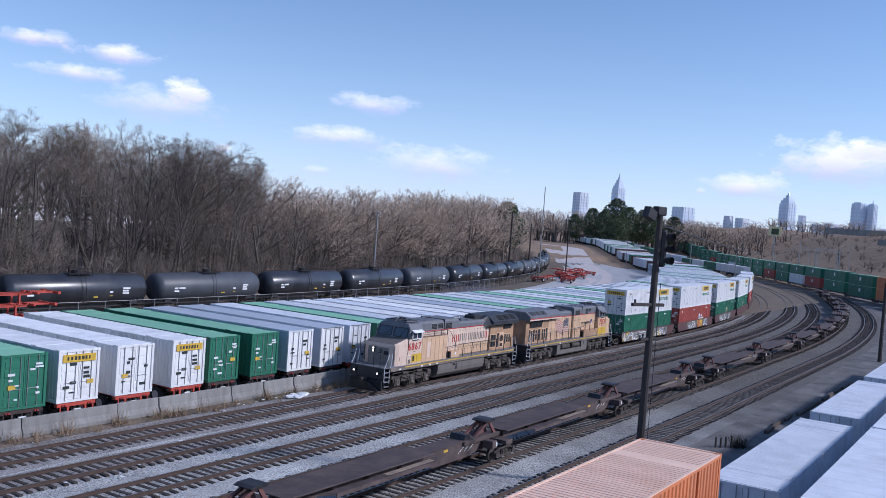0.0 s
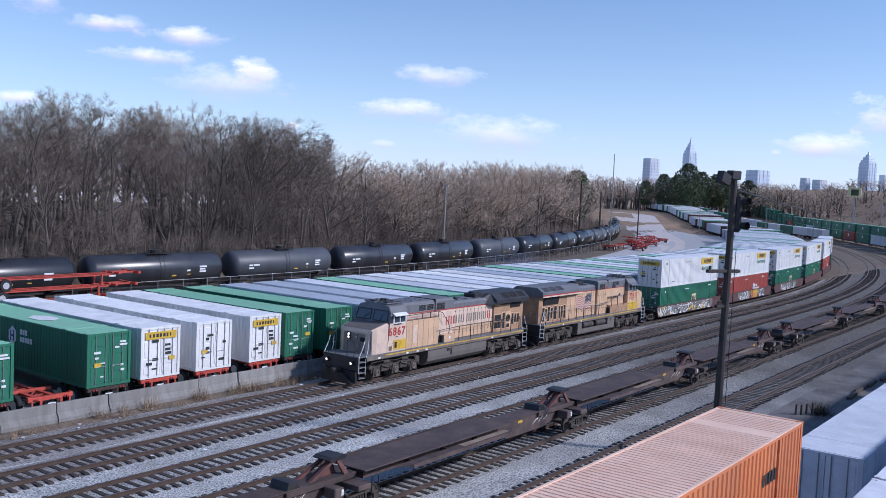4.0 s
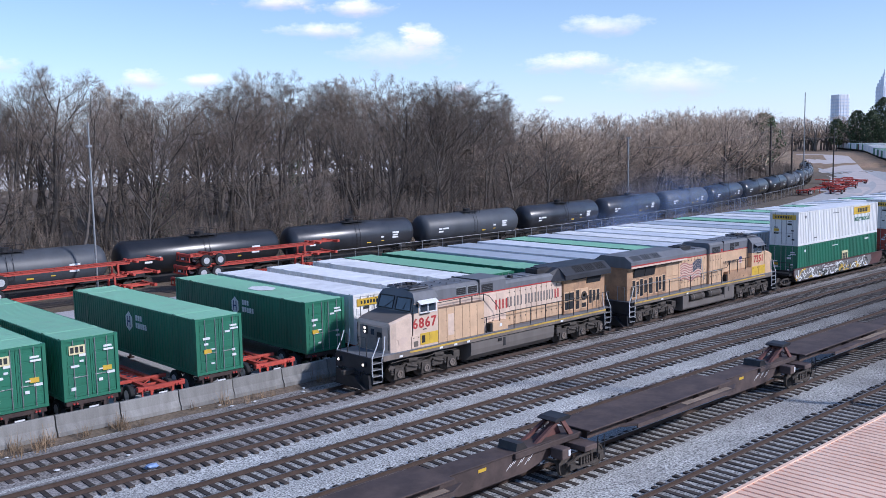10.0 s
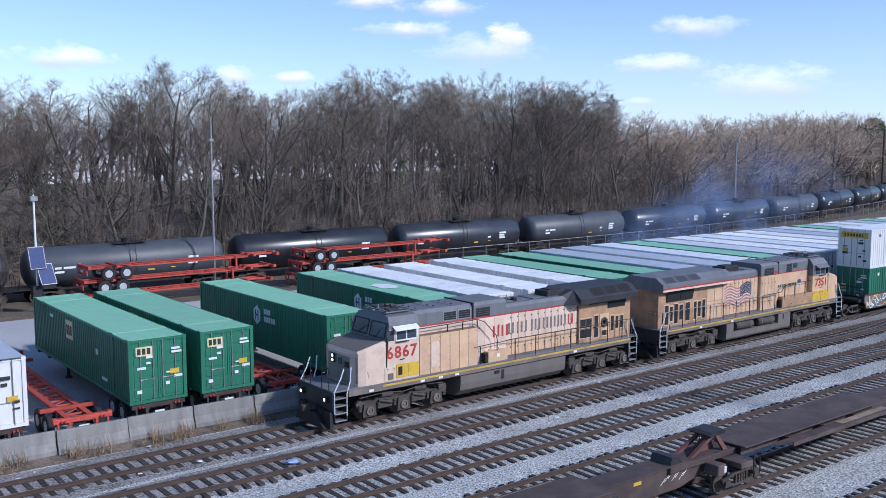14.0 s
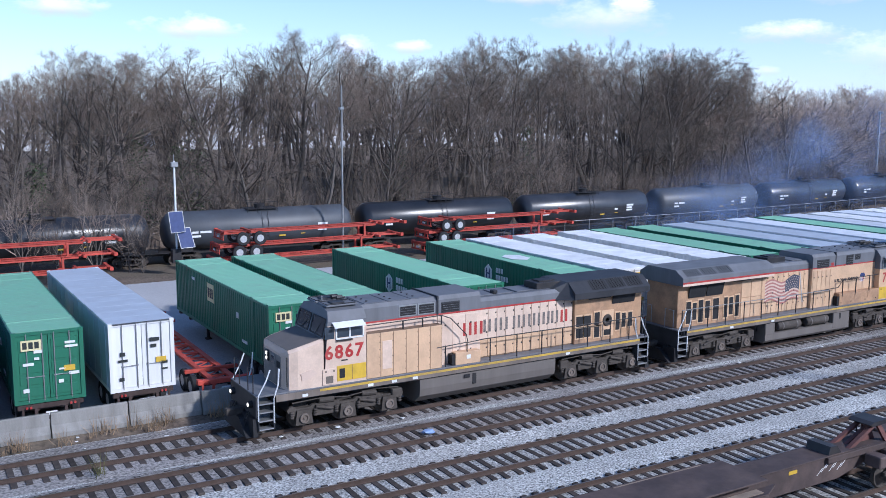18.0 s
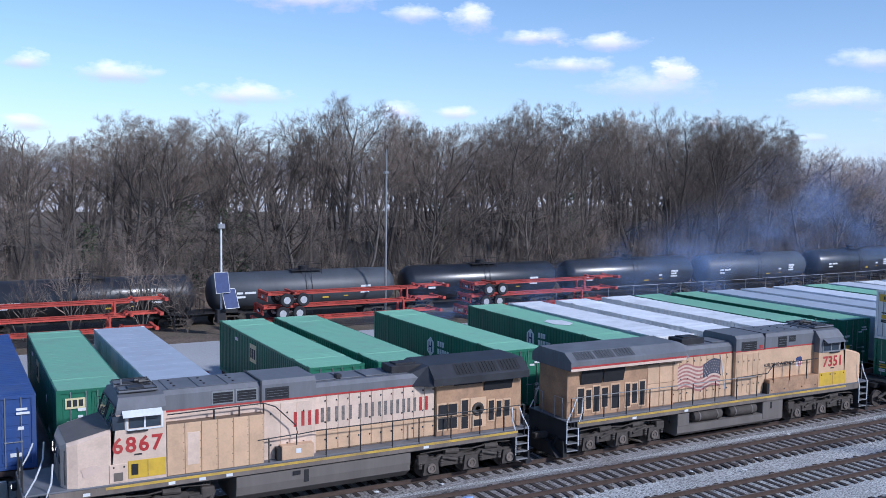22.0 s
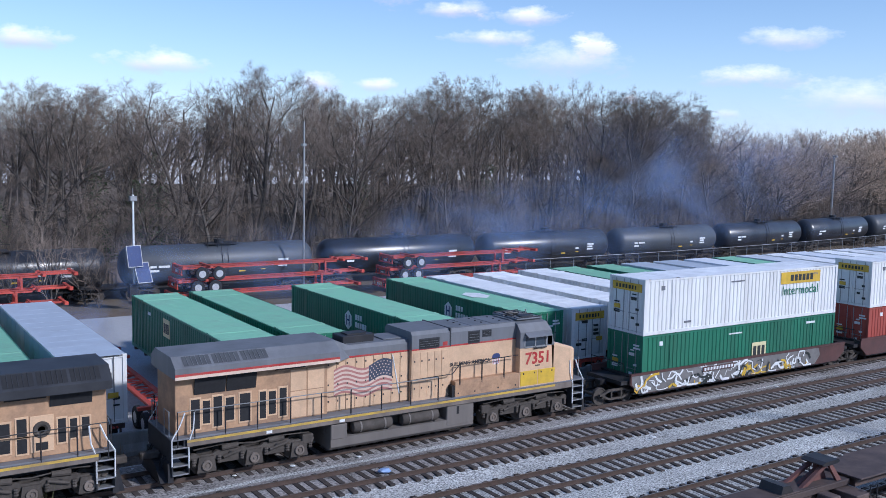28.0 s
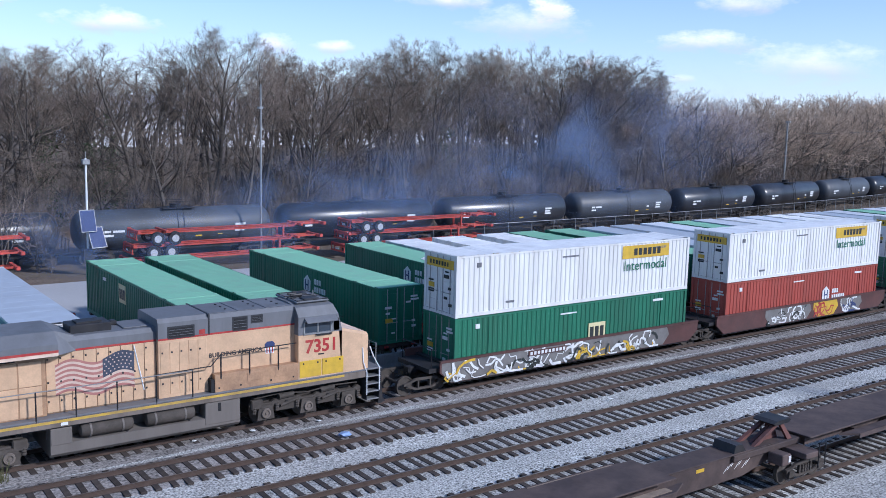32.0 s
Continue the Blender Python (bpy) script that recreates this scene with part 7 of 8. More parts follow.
def spine_car():
    t = thing("spine_car", "empty dark brown spine car with a raised trailer hitch", "spine car", "spine cars")
    part("centre_beam", Mesh().prism([(0.9, 0.98), (10.2, 0.98), (11.6, 0.55), (15.0, 0.55), (16.4, 0.85), (16.4, 1.42), (0.9, 1.42)], -0.42, 0.42, "y"), M_SPINE, t)
    part("beam_cap", Mesh().bev(0.6, 16.5, -0.5, 0.5, 1.42, 1.46, 0.01), M_SPINE, t)
    part("deck_plate", Mesh().bev(0.4, 10.9, -0.95, 0.95, 1.46, 1.52, 0.015), M_SPINE, t)
    for s in (-1, 1):
        part("side_apron", Mesh().prism([(2.2, s * 0.97), (11.2, s * 0.97), (10.4, s * 1.38), (2.9, s * 1.38)], 1.26, 1.34, "z"), M_SPINE, t)
        part("apron_edge", Mesh().box(2.9, 10.4, s * 1.36, s * 1.40, 1.16, 1.34), M_SPINE, t)
        part("worn_board", Mesh().box(6.6, 10.3, s * 1.0, s * 1.30, 1.342, 1.356), M_PLANK, t, "bleached worn boards")
        for x in (3.5, 6.0, 8.5):
            part("bracket", Mesh().prism([(s * 0.42, 0.95), (s * 1.3, 1.2), (s * 1.3, 1.26), (s * 0.42, 1.26)], x, x + 0.1), M_SPINE, t)
    part("reflector", Mesh().box(12.5, 12.9, -0.43, -0.42, 1.15, 1.27), M_YEL, t)
    sc = Mesh()
    for i in range(7):
        x, z = 13.9 + 0.2 * i, 0.85 + 0.22 * ((i * 7) % 5) / 5
        sc.poly([(x, -0.425, z), (x + 0.04, -0.425, z), (x + 0.3, -0.425, z + 0.22), (x + 0.26, -0.425, z + 0.22)], [(0, 1, 2, 3)])
    part("scrawl", sc, M_PALE, t)
    spine_end(t)
    return t


SPINE = spine_car()
for i in range(15):
    x = 9.2 + i * 17.7 + (5.6 if i > 3 else 0)
    a = on_line(x, 5)
    b = on_line(x + 17.0, 5)
    m = pose(a.x, a.y, 0, 0, 0, math.degrees(math.atan2(b.y - a.y, b.x - a.x)))
    if i == 0:
        SPINE.matrix_basis = m
    else:
        ob = copy_thing(SPINE, m)
        if i == 3:
            ob["label"] = "last brown spine car of a set, hitches at both ends"
            spine_end(ob, 16.9)


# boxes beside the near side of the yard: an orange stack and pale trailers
OR = container("container", "orange ribbed steel container with a faded pink roof, lightened as sunlit", M_ORANGE, M_OROOF, length=16.15, width=2.5, height=2.9, group="orange stack")
OR.matrix_basis = pose(27.8, 8.6, 3.485, 0, 0, 90)
copy_thing(OR, pose(27.8, 8.6, 0.58, 0, 0, 90))["label"] = "orange ribbed steel container, lower one of a stack"
mk = Mesh()
for i in range(5):
    mk.box(i * 0.25, i * 0.25 + 0.15, -0.004, 0.004, 0, 0.32)
part("lettering_bars", mk, M_DARKMARK, OR, m=pose(-1.262, 2.35, 1.75, 0, 0, 90))
PALE = container("box_trailer", "pale grey container with dented roof panels", M_GREYC, M_GREYC, length=16.4, width=2.6, height=3.1, group="pale boxes")
PALE["half"] = 1.3
PALE.matrix_basis = pose(35.4, 8.5, 0.6, 0, 0, -90)
for x in (54.4, 73.4, 92.4):
    copy_thing(PALE, pose(x, 8.5, 0.6, 0, 0, -90))

SMOOTH = container("box_trailer", "pale blue-grey smooth-roofed box trailer beside the yard", M_GREYC, M_GREYC, length=16.1, width=2.6, height=2.9, ribbed=False, flat_doors=True, group="pale boxes")
SMOOTH["half"] = 1.3
SMOOTH.matrix_basis = pose(44.6, 4.2, 2.12, 0, 0, 90)
for x, z in ((61, 2.12), (28.3, 2.12), (77.4, 2.12), (44.6, -0.8), (61, -0.8), (28.3, -0.8)):
    copy_thing(SMOOTH, pose(x, 4.2, z, 0, 0, 90))


# signal mast with its lamp heads
def signal_mast():
    t = thing("signal_mast", "dark leaning timber signal mast with cross arms and lamp heads", "signal mast")
    part("mast", Mesh().tube((0, 0, -0.3), (0.05, 0, 14.0), 0.22, 0.15, 10), M_WOODP, t)
    part("hood_head", Mesh().bev(-0.35, 0.35, -0.2, 0.22, 13.6, 14.05, 0.05), M_BLACK, t)
    part("floodlight", Mesh().prism([(-1.1, 13.5), (-0.55, 13.3), (-0.4, 13.75), (-0.95, 14.0)], -0.2, 0.2, "y"), M_BLACK, t, "tilted floodlight")
    sg = part("signal_head", Mesh().bev(0.16, 0.56, -0.28, 0.28, 11.0, 12.9, 0.12), M_BLACK, t)
    for z in (11.35, 11.95, 12.55):
        part("lens_hood", Mesh().tube((0.5, -0.3, z), (0.5, -0.62, z), 0.17, 0.2, 12, cap=False), M_BLACK, sg)
    for z, a, b in ((9.05, -1.5, 0.9), (7.3, -0.7, 0.7)):
        part("cross_arm", Mesh().bev(a, b, -0.09, 0.09, z - 0.08, z + 0.08, 0.02), M_WOODP, t)
        part("insulator", Mesh().tube((a + 0.2, 0, z + 0.08), (a + 0.2, 0, z + 0.26), 0.05, n=8), M_BLACK, t)
    part("ladder", Mesh().path([(0.3, -0.2, 0.5), (0.3, -0.2, 10.2)], 0.02, 4), M_BLACK, t)
    t.matrix_basis = pose(45.9, 16.3, 0.1, 0, 0.5, -20)
    return t


signal_mast()


def pole(x, y, h, r=0.14, label="dark timber utility pole with a short cross arm", arm=True, material=M_WOODP, name="utility_pole", lean=0.0, z=None):
    t = thing(name, label, "pole", "poles")
    part("shaft", Mesh().tube((0, 0, -0.4), (0, 0, h), r, r * 0.65, 8), material, t)
    if arm:
        part("cross_arm", Mesh().bev(-1.1, 1.1, -0.06, 0.06, h - 0.9, h - 0.76, 0.015), material, t)
        for a in (-0.95, -0.4, 0.4, 0.95):
            part("insulator", Mesh().tube((a, 0, h - 0.76), (a, 0, h - 0.58), 0.05, n=6), M_STEEL, t)
    t.matrix_basis = pose(x, y, ground_z(x, y) if z is None else z, 0, lean, 30)
    return t


pole(182, 97.6, 15.0, 0.26)
pole(203, 103.5, 12.8, 0.24, lean=-3)
pole(214, 106, 22.5, 0.16, "tall thin grey antenna mast", False, M_STEEL, "antenna_mast")
pole(243, 112, 13.4, 0.2)
pole(122.4, 14.8, 9.5, 0.25, arm=False)
pole(30.3, 76.3, 14.2, 0.10, "tall slim grey lamp pole with a small fixture", False, M_STEEL, "lamp_pole")
part("fixture", Mesh().bev(-0.32, 0.22, -0.12, 0.12, 12.2, 12.4, 0.03), M_STEEL, bpy.data.objects["lamp_pole"])
LP = pole(122, 90, 12.0, 0.2, "grey yard lamp pole with a floodlight on top", False, M_STEEL, "yard_lamp")
part("arm", Mesh().tube((0, 0, 11.9), (0.9, 0, 12.1), 0.06, n=6), M_STEEL, LP)
part("lamp_head", Mesh().bev(0.5, 1.4, -0.35, 0.35, 12.0, 12.3, 0.06), M_STEEL, LP)


def camera_mast():
    t = thing("solar_mast", "white steel pole with two solar panels and a camera on top", "mast")
    part("pole", Mesh().tube((0, 0, 0), (0, 0, 8.3), 0.09, 0.07, 8), M_PALE, t)
    part("head", Mesh().bev(-0.25, 0.25, -0.2, 0.2, 7.85, 8.2, 0.03), M_STEEL, t)
    part("antenna", Mesh().tube((0, 0, 8.2), (0, 0, 8.75), 0.03, n=5), M_STEEL, t)
    for x, z, b in ((-0.05, 3.9, 0.9), (0.55, 2.7, 0.9)):
        p = part("solar_panel", Mesh().bev(-0.55, 0.55, -0.03, 0.03, -0.75, 0.75, 0.01), M_NAVY, t, "dark blue solar panel", m=pose(x, -0.35, z, -25 if x > 0 else -12, 0, 15))
        part("panel_frame", Mesh().box(-0.58, -0.54, -0.04, 0.04, -0.78, 0.78).box(0.54, 0.58, -0.04, 0.04, -0.78, 0.78).box(-0.54, 0.54, -0.04, 0.04, 0.74, 0.78).box(-0.54, 0.54, -0.04, 0.04, -0.78, -0.74), M_STEEL, p)
    part("cabinet", Mesh().bev(-0.4, 0.25, -0.3, 0.3, 0.9, 1.9, 0.03), M_BLACK, t)
    t.matrix_basis = pose(15.5, 73, ground_z(15.5, 73))


camera_mast()

# chassis piled three high along the back of the lot
for x, n in ((-4.6, 3), (17.8, 3), (35.4, 3), (-24, 3)):
    for k in range(n):
        z = ground_z(x, 72.5) + 0.02 + k * 0.98
        ob = copy_thing(CHASSIS, pose(x + 0.35 * k, 72.5 + 0.1 * k, z, 0, 0, -90))
        ob["label"] = "red steel chassis lying in a stack of three"
        ob["group"] = "stacked chassis"

# loose chassis far along the lot
rng = random.Random(8)
for i in range(10):
    f = i / 9
    x, y = 184 + 62 * f + rng.uniform(-3, 3), 88.5 + 18 * f + rng.uniform(-2.5, 2.5)
    ob = copy_thing(CHASSIS, pose(x, y, ground_z(x, y) + 0.05, 0, 0, -60 + rng.uniform(-25, 25)))
    ob["label"] = "red steel chassis parked loosely beyond the lot"


# wire fence along the back of the lot
def build_fence():
    w = tagged(new("fence"), "grey chain-link fence with steel posts behind the lot", "fence", kind="structure")
    post_ = Mesh().tube((0, 0, -0.2), (0, 0, 1.75), 0.04, n=6).data("fence_post", M_STEEL)
    pts = []
    x = 47.0
    while x < 200:
        y = line_y("tank", x) - 4.4
        p = Vector((x, y, ground_z(x, y)))
        part("fence_post", post_, None, w, m=Matrix.Translation(p))
        pts.append(p)
        x += 3.0
    for i, (a, b) in enumerate(zip(pts, pts[1:])):
        rail = Mesh().tube(a + Vector((0, 0, 1.7)), b + Vector((0, 0, 1.7)), 0.03, n=5)
        part("fence_rail", rail, M_STEEL, w)
        net = Mesh()
        d = b - a
        for k in range(16):
            for sg in (-1, 1):
                f0, f1 = k / 16, k / 16 + sg * 0.5
                z0, z1 = 0.05, 1.7
                if f1 < 0:
                    z1, f1 = z0 + (z1 - z0) * (f0 / 0.5), 0
                if f1 > 1:
                    z1, f1 = z0 + (z1 - z0) * ((1 - f0) / 0.5), 1
                net.tube(a + d * f0 + Vector((0, 0, z0)), a + d * f1 + Vector((0, 0, z1)), 0.008, n=3, cap=False)
        part("fence_net", net, M_TRUCK, w)


build_fence()


# far boxes, far train
def far_box(body, roof, label, group, wheeled=False):
    t = thing("container" if not wheeled else "box_trailer", label, "container" if not wheeled else "trailer", group)
    m = Mesh()
    for s in (-1, 1):
        c = corrugated(s * 1.3, 0.05, 15.95, 0, 2.85, s, 0.5, 0.05)
        m.poly(c.v, c.f)
    m.box(-1.25, 1.25, 0.06, 15.94, 0.02, 2.8)
    part("body", m, body, t)
    part("roof", Mesh().bev(-1.3, 1.3, 0, 16, 2.8, 2.9, 0.03), roof, t)
    part("door", Mesh().box(-1.2, 1.2, 0.0, 0.1, 0.1, 2.75).box(-0.03, 0.03, -0.02, 0.0, 0.1, 2.75), body, t)
    t["half"] = 1.3
    if wheeled:
        g = Mesh().box(-0.5, 0.5, 0.4, 15.6, -0.2, 0.0)
        for y in (1.4, 2.7):
            for s in (-1, 1):
                g.lathe([(-0.14, 0.3), (-0.14, 0.5), (0.14, 0.5), (0.14, 0.3)], 12, "x", (s * 1.0, y, -0.7))
            g.tube((-1, y, -0.7), (1, y, -0.7), 0.08, n=6).box(-0.5, 0.5, y - 0.1, y + 0.1, -0.7, -0.2)
        for s in (-1, 1):
            g.box(s * 0.5, s * 0.64, 12.4, 12.56, -1.2, -0.1)
        part("running_gear", g, M_BLACK, t)
    else:
        decal(t, [("left", 7.4, 1.3, 1.1, 0.9), ("right", 7.4, 1.3, 1.1, 0.9)], M_PALE, "emblem")
    return t


FAR = {k: [far_box(a, b, lab, "far containers"), False] for k, a, b, lab in (("g", M_GREEN, M_GREEN2, "green container far off in the yard"), ("r", M_REDC, M_REDC, "red container far off in the yard"), ("w", M_WHITE, M_WROOF, "white container far off in the yard"),
                                                                     ("o", M_ORANGE, M_ORANGE, "orange container far off in the yard"), ("k", M_GREYC, M_GREYC, "pale grey container far off in the yard"))}

FAR.update({k.upper(): [far_box(a, b, lab, "far trailers", True), False] for k, a, b, lab in (("g", M_GREEN, M_GREEN2, "green container on a chassis at the lot's far end"), ("w", M_WHITE, M_WROOF, "white container on a chassis at the lot's far end"),
                                                                                      ("k", M_GREYC, M_GREYC, "pale grey trailer at the lot's far end"), ("m", M_MAROON, M_MAROON, "dark brown container on a chassis at the lot's far end"))})


def far(k, m):
    r = FAR[k]
    if r[1]:
        return copy_thing(r[0], m)
    r[1] = True
    r[0].matrix_basis = m
    return r[0]


def along(pts, step):
    """Points and headings at even steps along a bent line."""
    out, carry = [], 0.0
    for (x0, y0), (x1, y1) in zip(pts, pts[1:]):
        L = math.hypot(x1 - x0, y1 - y0)
        while carry < L:
            f = carry / L
            out.append((x0 + (x1 - x0) * f, y0 + (y1 - y0) * f, math.degrees(math.atan2(y1 - y0, x1 - x0))))
            carry += step
        carry -= L
    return out


FAR_CAR = thing("flat_car", "dark well car under stacked containers, far off", "well car", "far train")
part("sill", Mesh().bev(-8.6, 8.6, -1.4, 1.4, 0.5, 0.9, 0.05), M_BLACK, FAR_CAR)
for e in (-1, 1):
    freight_truck(FAR_CAR, e * 8.7)
ob = copy_thing(FAR_CAR, pose(19.7, 8.6, -0.32))
ob["label"], ob["group"] = "black flat car under the orange container stack", ""
for x in (43.6, 62.6, 81.6, 100.6):
    ob = copy_thing(FAR_CAR, pose(x, 8.5, -0.32))
    ob["label"], ob["group"] = "black flat car under a pale grey container", ""
rng = random.Random(17)
low = {3: "o", 6: "r", 7: "w", 9: "r", 13: "k", 16: "r"}
for i, (x, y, a) in enumerate(along([(206, 2), (235, 17.5), (260, 31.6), (300, 54.4), (383, 95.3), (498, 148), (640, 213)], 18.6)):
    z = ground_z(x, y) + 0.2
    m = pose(x, y, z, 0, 0, a)
    if i == 0:
        FAR_CAR.matrix_basis = m
    else:
        copy_thing(FAR_CAR, m)
    for lev in (0, 1):
        far(low.get(i, "g") if lev == 0 else "o" if i == 3 else "g", m @ pose(-8, 0, 0.92 + 2.92 * lev, 0, 0, -90))
# trailers parked side by side at the far end of the lot, and a row end to end behind them
for i, (x, y, a) in enumerate(along([(292, 101), (317, 115), (613, 278)], 6.6)):
    far(rng.choice("WKKWGMK"), pose(x, y, ground_z(x, y) + 1.24, 0, 0, -127 + rng.uniform(-2, 2)))
for i, (x, y, a) in enumerate(along([(350, 89), (580, 239)], 17.2)):
    far(("W", "W", "G", "W", "G", "K", "W", "W", "G", "G", "W", "G")[i % 12], pose(x, y, ground_z(x, y) + 1.24, 0, 0, a - 90))
# the lot's row goes on round the bend
for i in range(28):
    x = 167 + i * 4.4
    y = line_y(1, x) + 3.9
    far(rng.choice("WWKWKGW"), pose(x, y, max(ground_z(x, y), -0.08) + 1.27, 0, 0, rng.uniform(-0.5, 0.5) + 0.12 * (x - 167)))
# pale warehouses behind the woods
M_SHED = mat("white sheet steel", (0.74, 0.75, 0.77), 0.6, var=0.06, scale=0.1, streak=True)
for x, y, L, h in ((52, 205, 70, 9.0), (-25, 212, 55, 8.0), (140, 232, 60, 9.5)):
    w = thing("warehouse", "long white sheet-steel warehouse behind the woods", "building", "warehouses", m=pose(x, y, ground_z(x, y)))
    part("wall", Mesh().bev(0, L, 0, 30, -0.5, h, 0.1), M_SHED, w)
    part("roof", Mesh().prism([(-0.5, h), (15, h + 2), (30.5, h), (30.5, h + 0.3), (15, h + 2.3), (-0.5, h + 0.3)], -0.5, L + 0.5), M_GREYC, w)
    for i in range(int(L / 6)):
        part("dock_door", Mesh().bev(1.5 + i * 6, 5 + i * 6, -0.1, 0.02, 0, 4, 0.05), M_GREYC, w)
# pale gravel apron
ap = Mesh()
for x, y0, y1 in ((200, 86, 96), (228, 92, 106), (268, 108, 124), (320, 136, 152), (380, 165, 186), (430, 190, 215)):
    ap.v += [(x, y0 + (y1 - y0) * f, ground_z(x, y0 + (y1 - y0) * f) + 0.06) for f in (0, 0.25, 0.5, 0.75, 1)]
ap.f = [(i * 5 + j, i * 5 + 5 + j, i * 5 + 6 + j, i * 5 + 1 + j) for i in range(5) for j in range(4)]
M_APRON = mat("pale gravel", (0.52, 0.47, 0.45), 0.95, var=0.12, scale=0.2, fine=0.1, fscale=3)
tagged(part("gravel_apron", ap, M_APRON, smooth=True), "pale dusty gravel apron at the lot's far end", "gravel", kind="structure")

# woods on the rise beyond the bend
rng = random.Random(31)
def polar(deg, r):
    return r * math.cos(radians(deg)), r * math.sin(radians(deg))


spots = []
for i in range(330):
    deg = rng.uniform(13.5, 31)
    x, y = polar(deg, rng.uniform(590, 720))
    s = rng.uniform(0.75, 1.15) * (0.75 if deg < 16 else 1)
    spots.append((x, y, s * 1.5, s))
for i in range(160):
    x, y = polar(rng.uniform(1, 14.5), rng.uniform(640, 900))
    s = rng.uniform(0.3, 0.55)
    spots.append((x, y, s * 2.2, s))
brush = []
for i in range(330):
    x, y = polar(rng.uniform(2, 15), rng.uniform(400, 700))
    s = rng.uniform(0.08, 0.22)
    brush.append((x, y, s * 2.2, s))
woods("hill_brush", brush, rng, "dry tan brush on the slope beyond the far train", M_TAN, BRUSH)
for deg, r, s in ((14.6, 480, 1.0), (13.4, 455, 0.6), (16.0, 520, 0.9), (9.4, 470, 0.55), (4.0, 500, 0.5)):
    spots.append((*polar(deg, r), s, s))
woods("far_woods", spots, rng, "bare winter woods on the rise beyond the yard", M_TAN, FARKIND)


def evergreen(seed, h):
    r = random.Random(seed)
    t = thing("evergreen_tree", "dark green full-crowned evergreen among bare trees", "tree", "evergreens")
    part("trunk", Mesh().tube((0, 0, -0.5), (0, 0, h * 0.8), h * 0.02, h * 0.006, 7), M_BARK, t)
    lf = Mesh()
    for i in range(2600):
        w = r.uniform(0, 6.283)
        q = r.random()
        z = h * (0.22 + 0.78 * q)
        rad = h * 0.34 * math.sqrt(max(math.sin(math.pi * min(q * 0.9 + 0.08, 1)), 0)) * (0.72 + 0.28 * math.sin(3 * w + 9 * q + seed)) * math.sqrt(r.uniform(0.25, 1))
        c = Vector((math.cos(w) * rad, math.sin(w) * rad, z))
        a = Vector((r.gauss(0, 1), r.gauss(0, 1), r.gauss(0, 1))).normalized() * h * 0.028
        b = Vector((r.gauss(0, 1), r.gauss(0, 1), r.gauss(0, 1))).normalized() * h * 0.028
        lf.poly([c, c + a, c + a + b, c + b], [(0, 1, 2, 3)])
    part("crown", fast(lf, "crown", M_LEAF), None, t)
    return t


EV = [evergreen(1, 17), evergreen(2, 15)]
EV[0].matrix_basis = pose(236, 128, ground_z(236, 128), 0, 0, 0)
for i, (deg, r, sc) in enumerate(((22.6, 575, 1.5), (21.2, 580, 1.65), (22.0, 590, 1.75), (20.4, 585, 1.6), (23.4, 590, 1.35), (19.6, 580, 1.4), (18.6, 600, 1.3), (21.7, 565, 1.3), (24.4, 600, 1.1))):
    x, y = polar(deg, r)
    ob = EV[1] if i == 0 else copy_thing(EV[i % 2], Matrix())
    ob.matrix_basis = pose(x, y, ground_z(x, y) - 0.5, 0, 0, 47 * i)
    ob.scale = (sc, sc, sc)

# signal bridge, sign and lamp posts across the far tracks
gb = thing("signal_bridge", "pale steel lattice signal bridge over the far tracks", "signal bridge", m=pose(394, 70, ground_z(394, 70)))
for y in (-4.5, 3.5):
    g = Mesh()
    for dx, dy in ((-0.5, -0.5), (0.5, -0.5), (0.5, 0.5), (-0.5, 0.5)):
        g.tube((dx, y + dy, 0), (dx, y + dy, 11.2), 0.09, n=5)
    for i in range(7):
        g.tube((-0.5, y - 0.5, i * 1.6), (0.5, y + 0.5, i * 1.6 + 1.6), 0.05, n=4).tube((0.5, y - 0.5, i * 1.6), (-0.5, y + 0.5, i * 1.6 + 1.6), 0.05, n=4)
    part("tower", g, M_STEEL, gb)
sp = Mesh()
for z in (10.2, 11.4):
    for dx in (-0.5, 0.5):
        sp.tube((dx, -5, z), (dx, 9, z), 0.08, n=5)
for i in range(14):
    sp.tube((-0.5, -5 + i, 10.2), (-0.5, -4 + i, 11.4), 0.05, n=4)
part("span", sp, M_STEEL, gb)
sg = thing("billboard", "small yellow and green billboard on a post", "sign", m=pose(410, 94, ground_z(410, 94)))
part("post", Mesh().tube((0, 0, 0), (0, 0, 17), 0.25, n=8), M_STEEL, sg)
part("panel", Mesh().bev(-0.2, 0.2, -2.6, 2.6, 16.6, 20.6, 0.05), M_CREAM, sg)
part("panel_patch", Mesh().box(-0.22, -0.2, -1.6, 1.4, 17.3, 19.8), M_LEAF, sg)
for x, y, h in ((330, 104, 12), (345, 92, 9), (335, 84, 8), (352, 80, 10), (325, 66, 15), (360, 70, 12), (372, 58, 14), (380, 46, 12), (395, 38, 14), (330, 128, 11)):
    pole(x, y, h, 0.16, "thin grey post beside the far tracks", False, M_STEEL, "line_post")


# pale concrete walls on the slope
for deg, r, L, h in ((7.5, 610, 60, 2.6), (5.5, 480, 34, 1.8)):
    x, y = polar(deg, r)
    part("wall_panel", Mesh().bev(-0.3, 0.3, -L / 2, L / 2, -1.0, h, 0.05), M_CONC, thing("retaining_wall", "long pale concrete retaining wall on the brown slope", "wall", "retaining walls", m=pose(x, y, ground_z(x, y) + 0.4)))


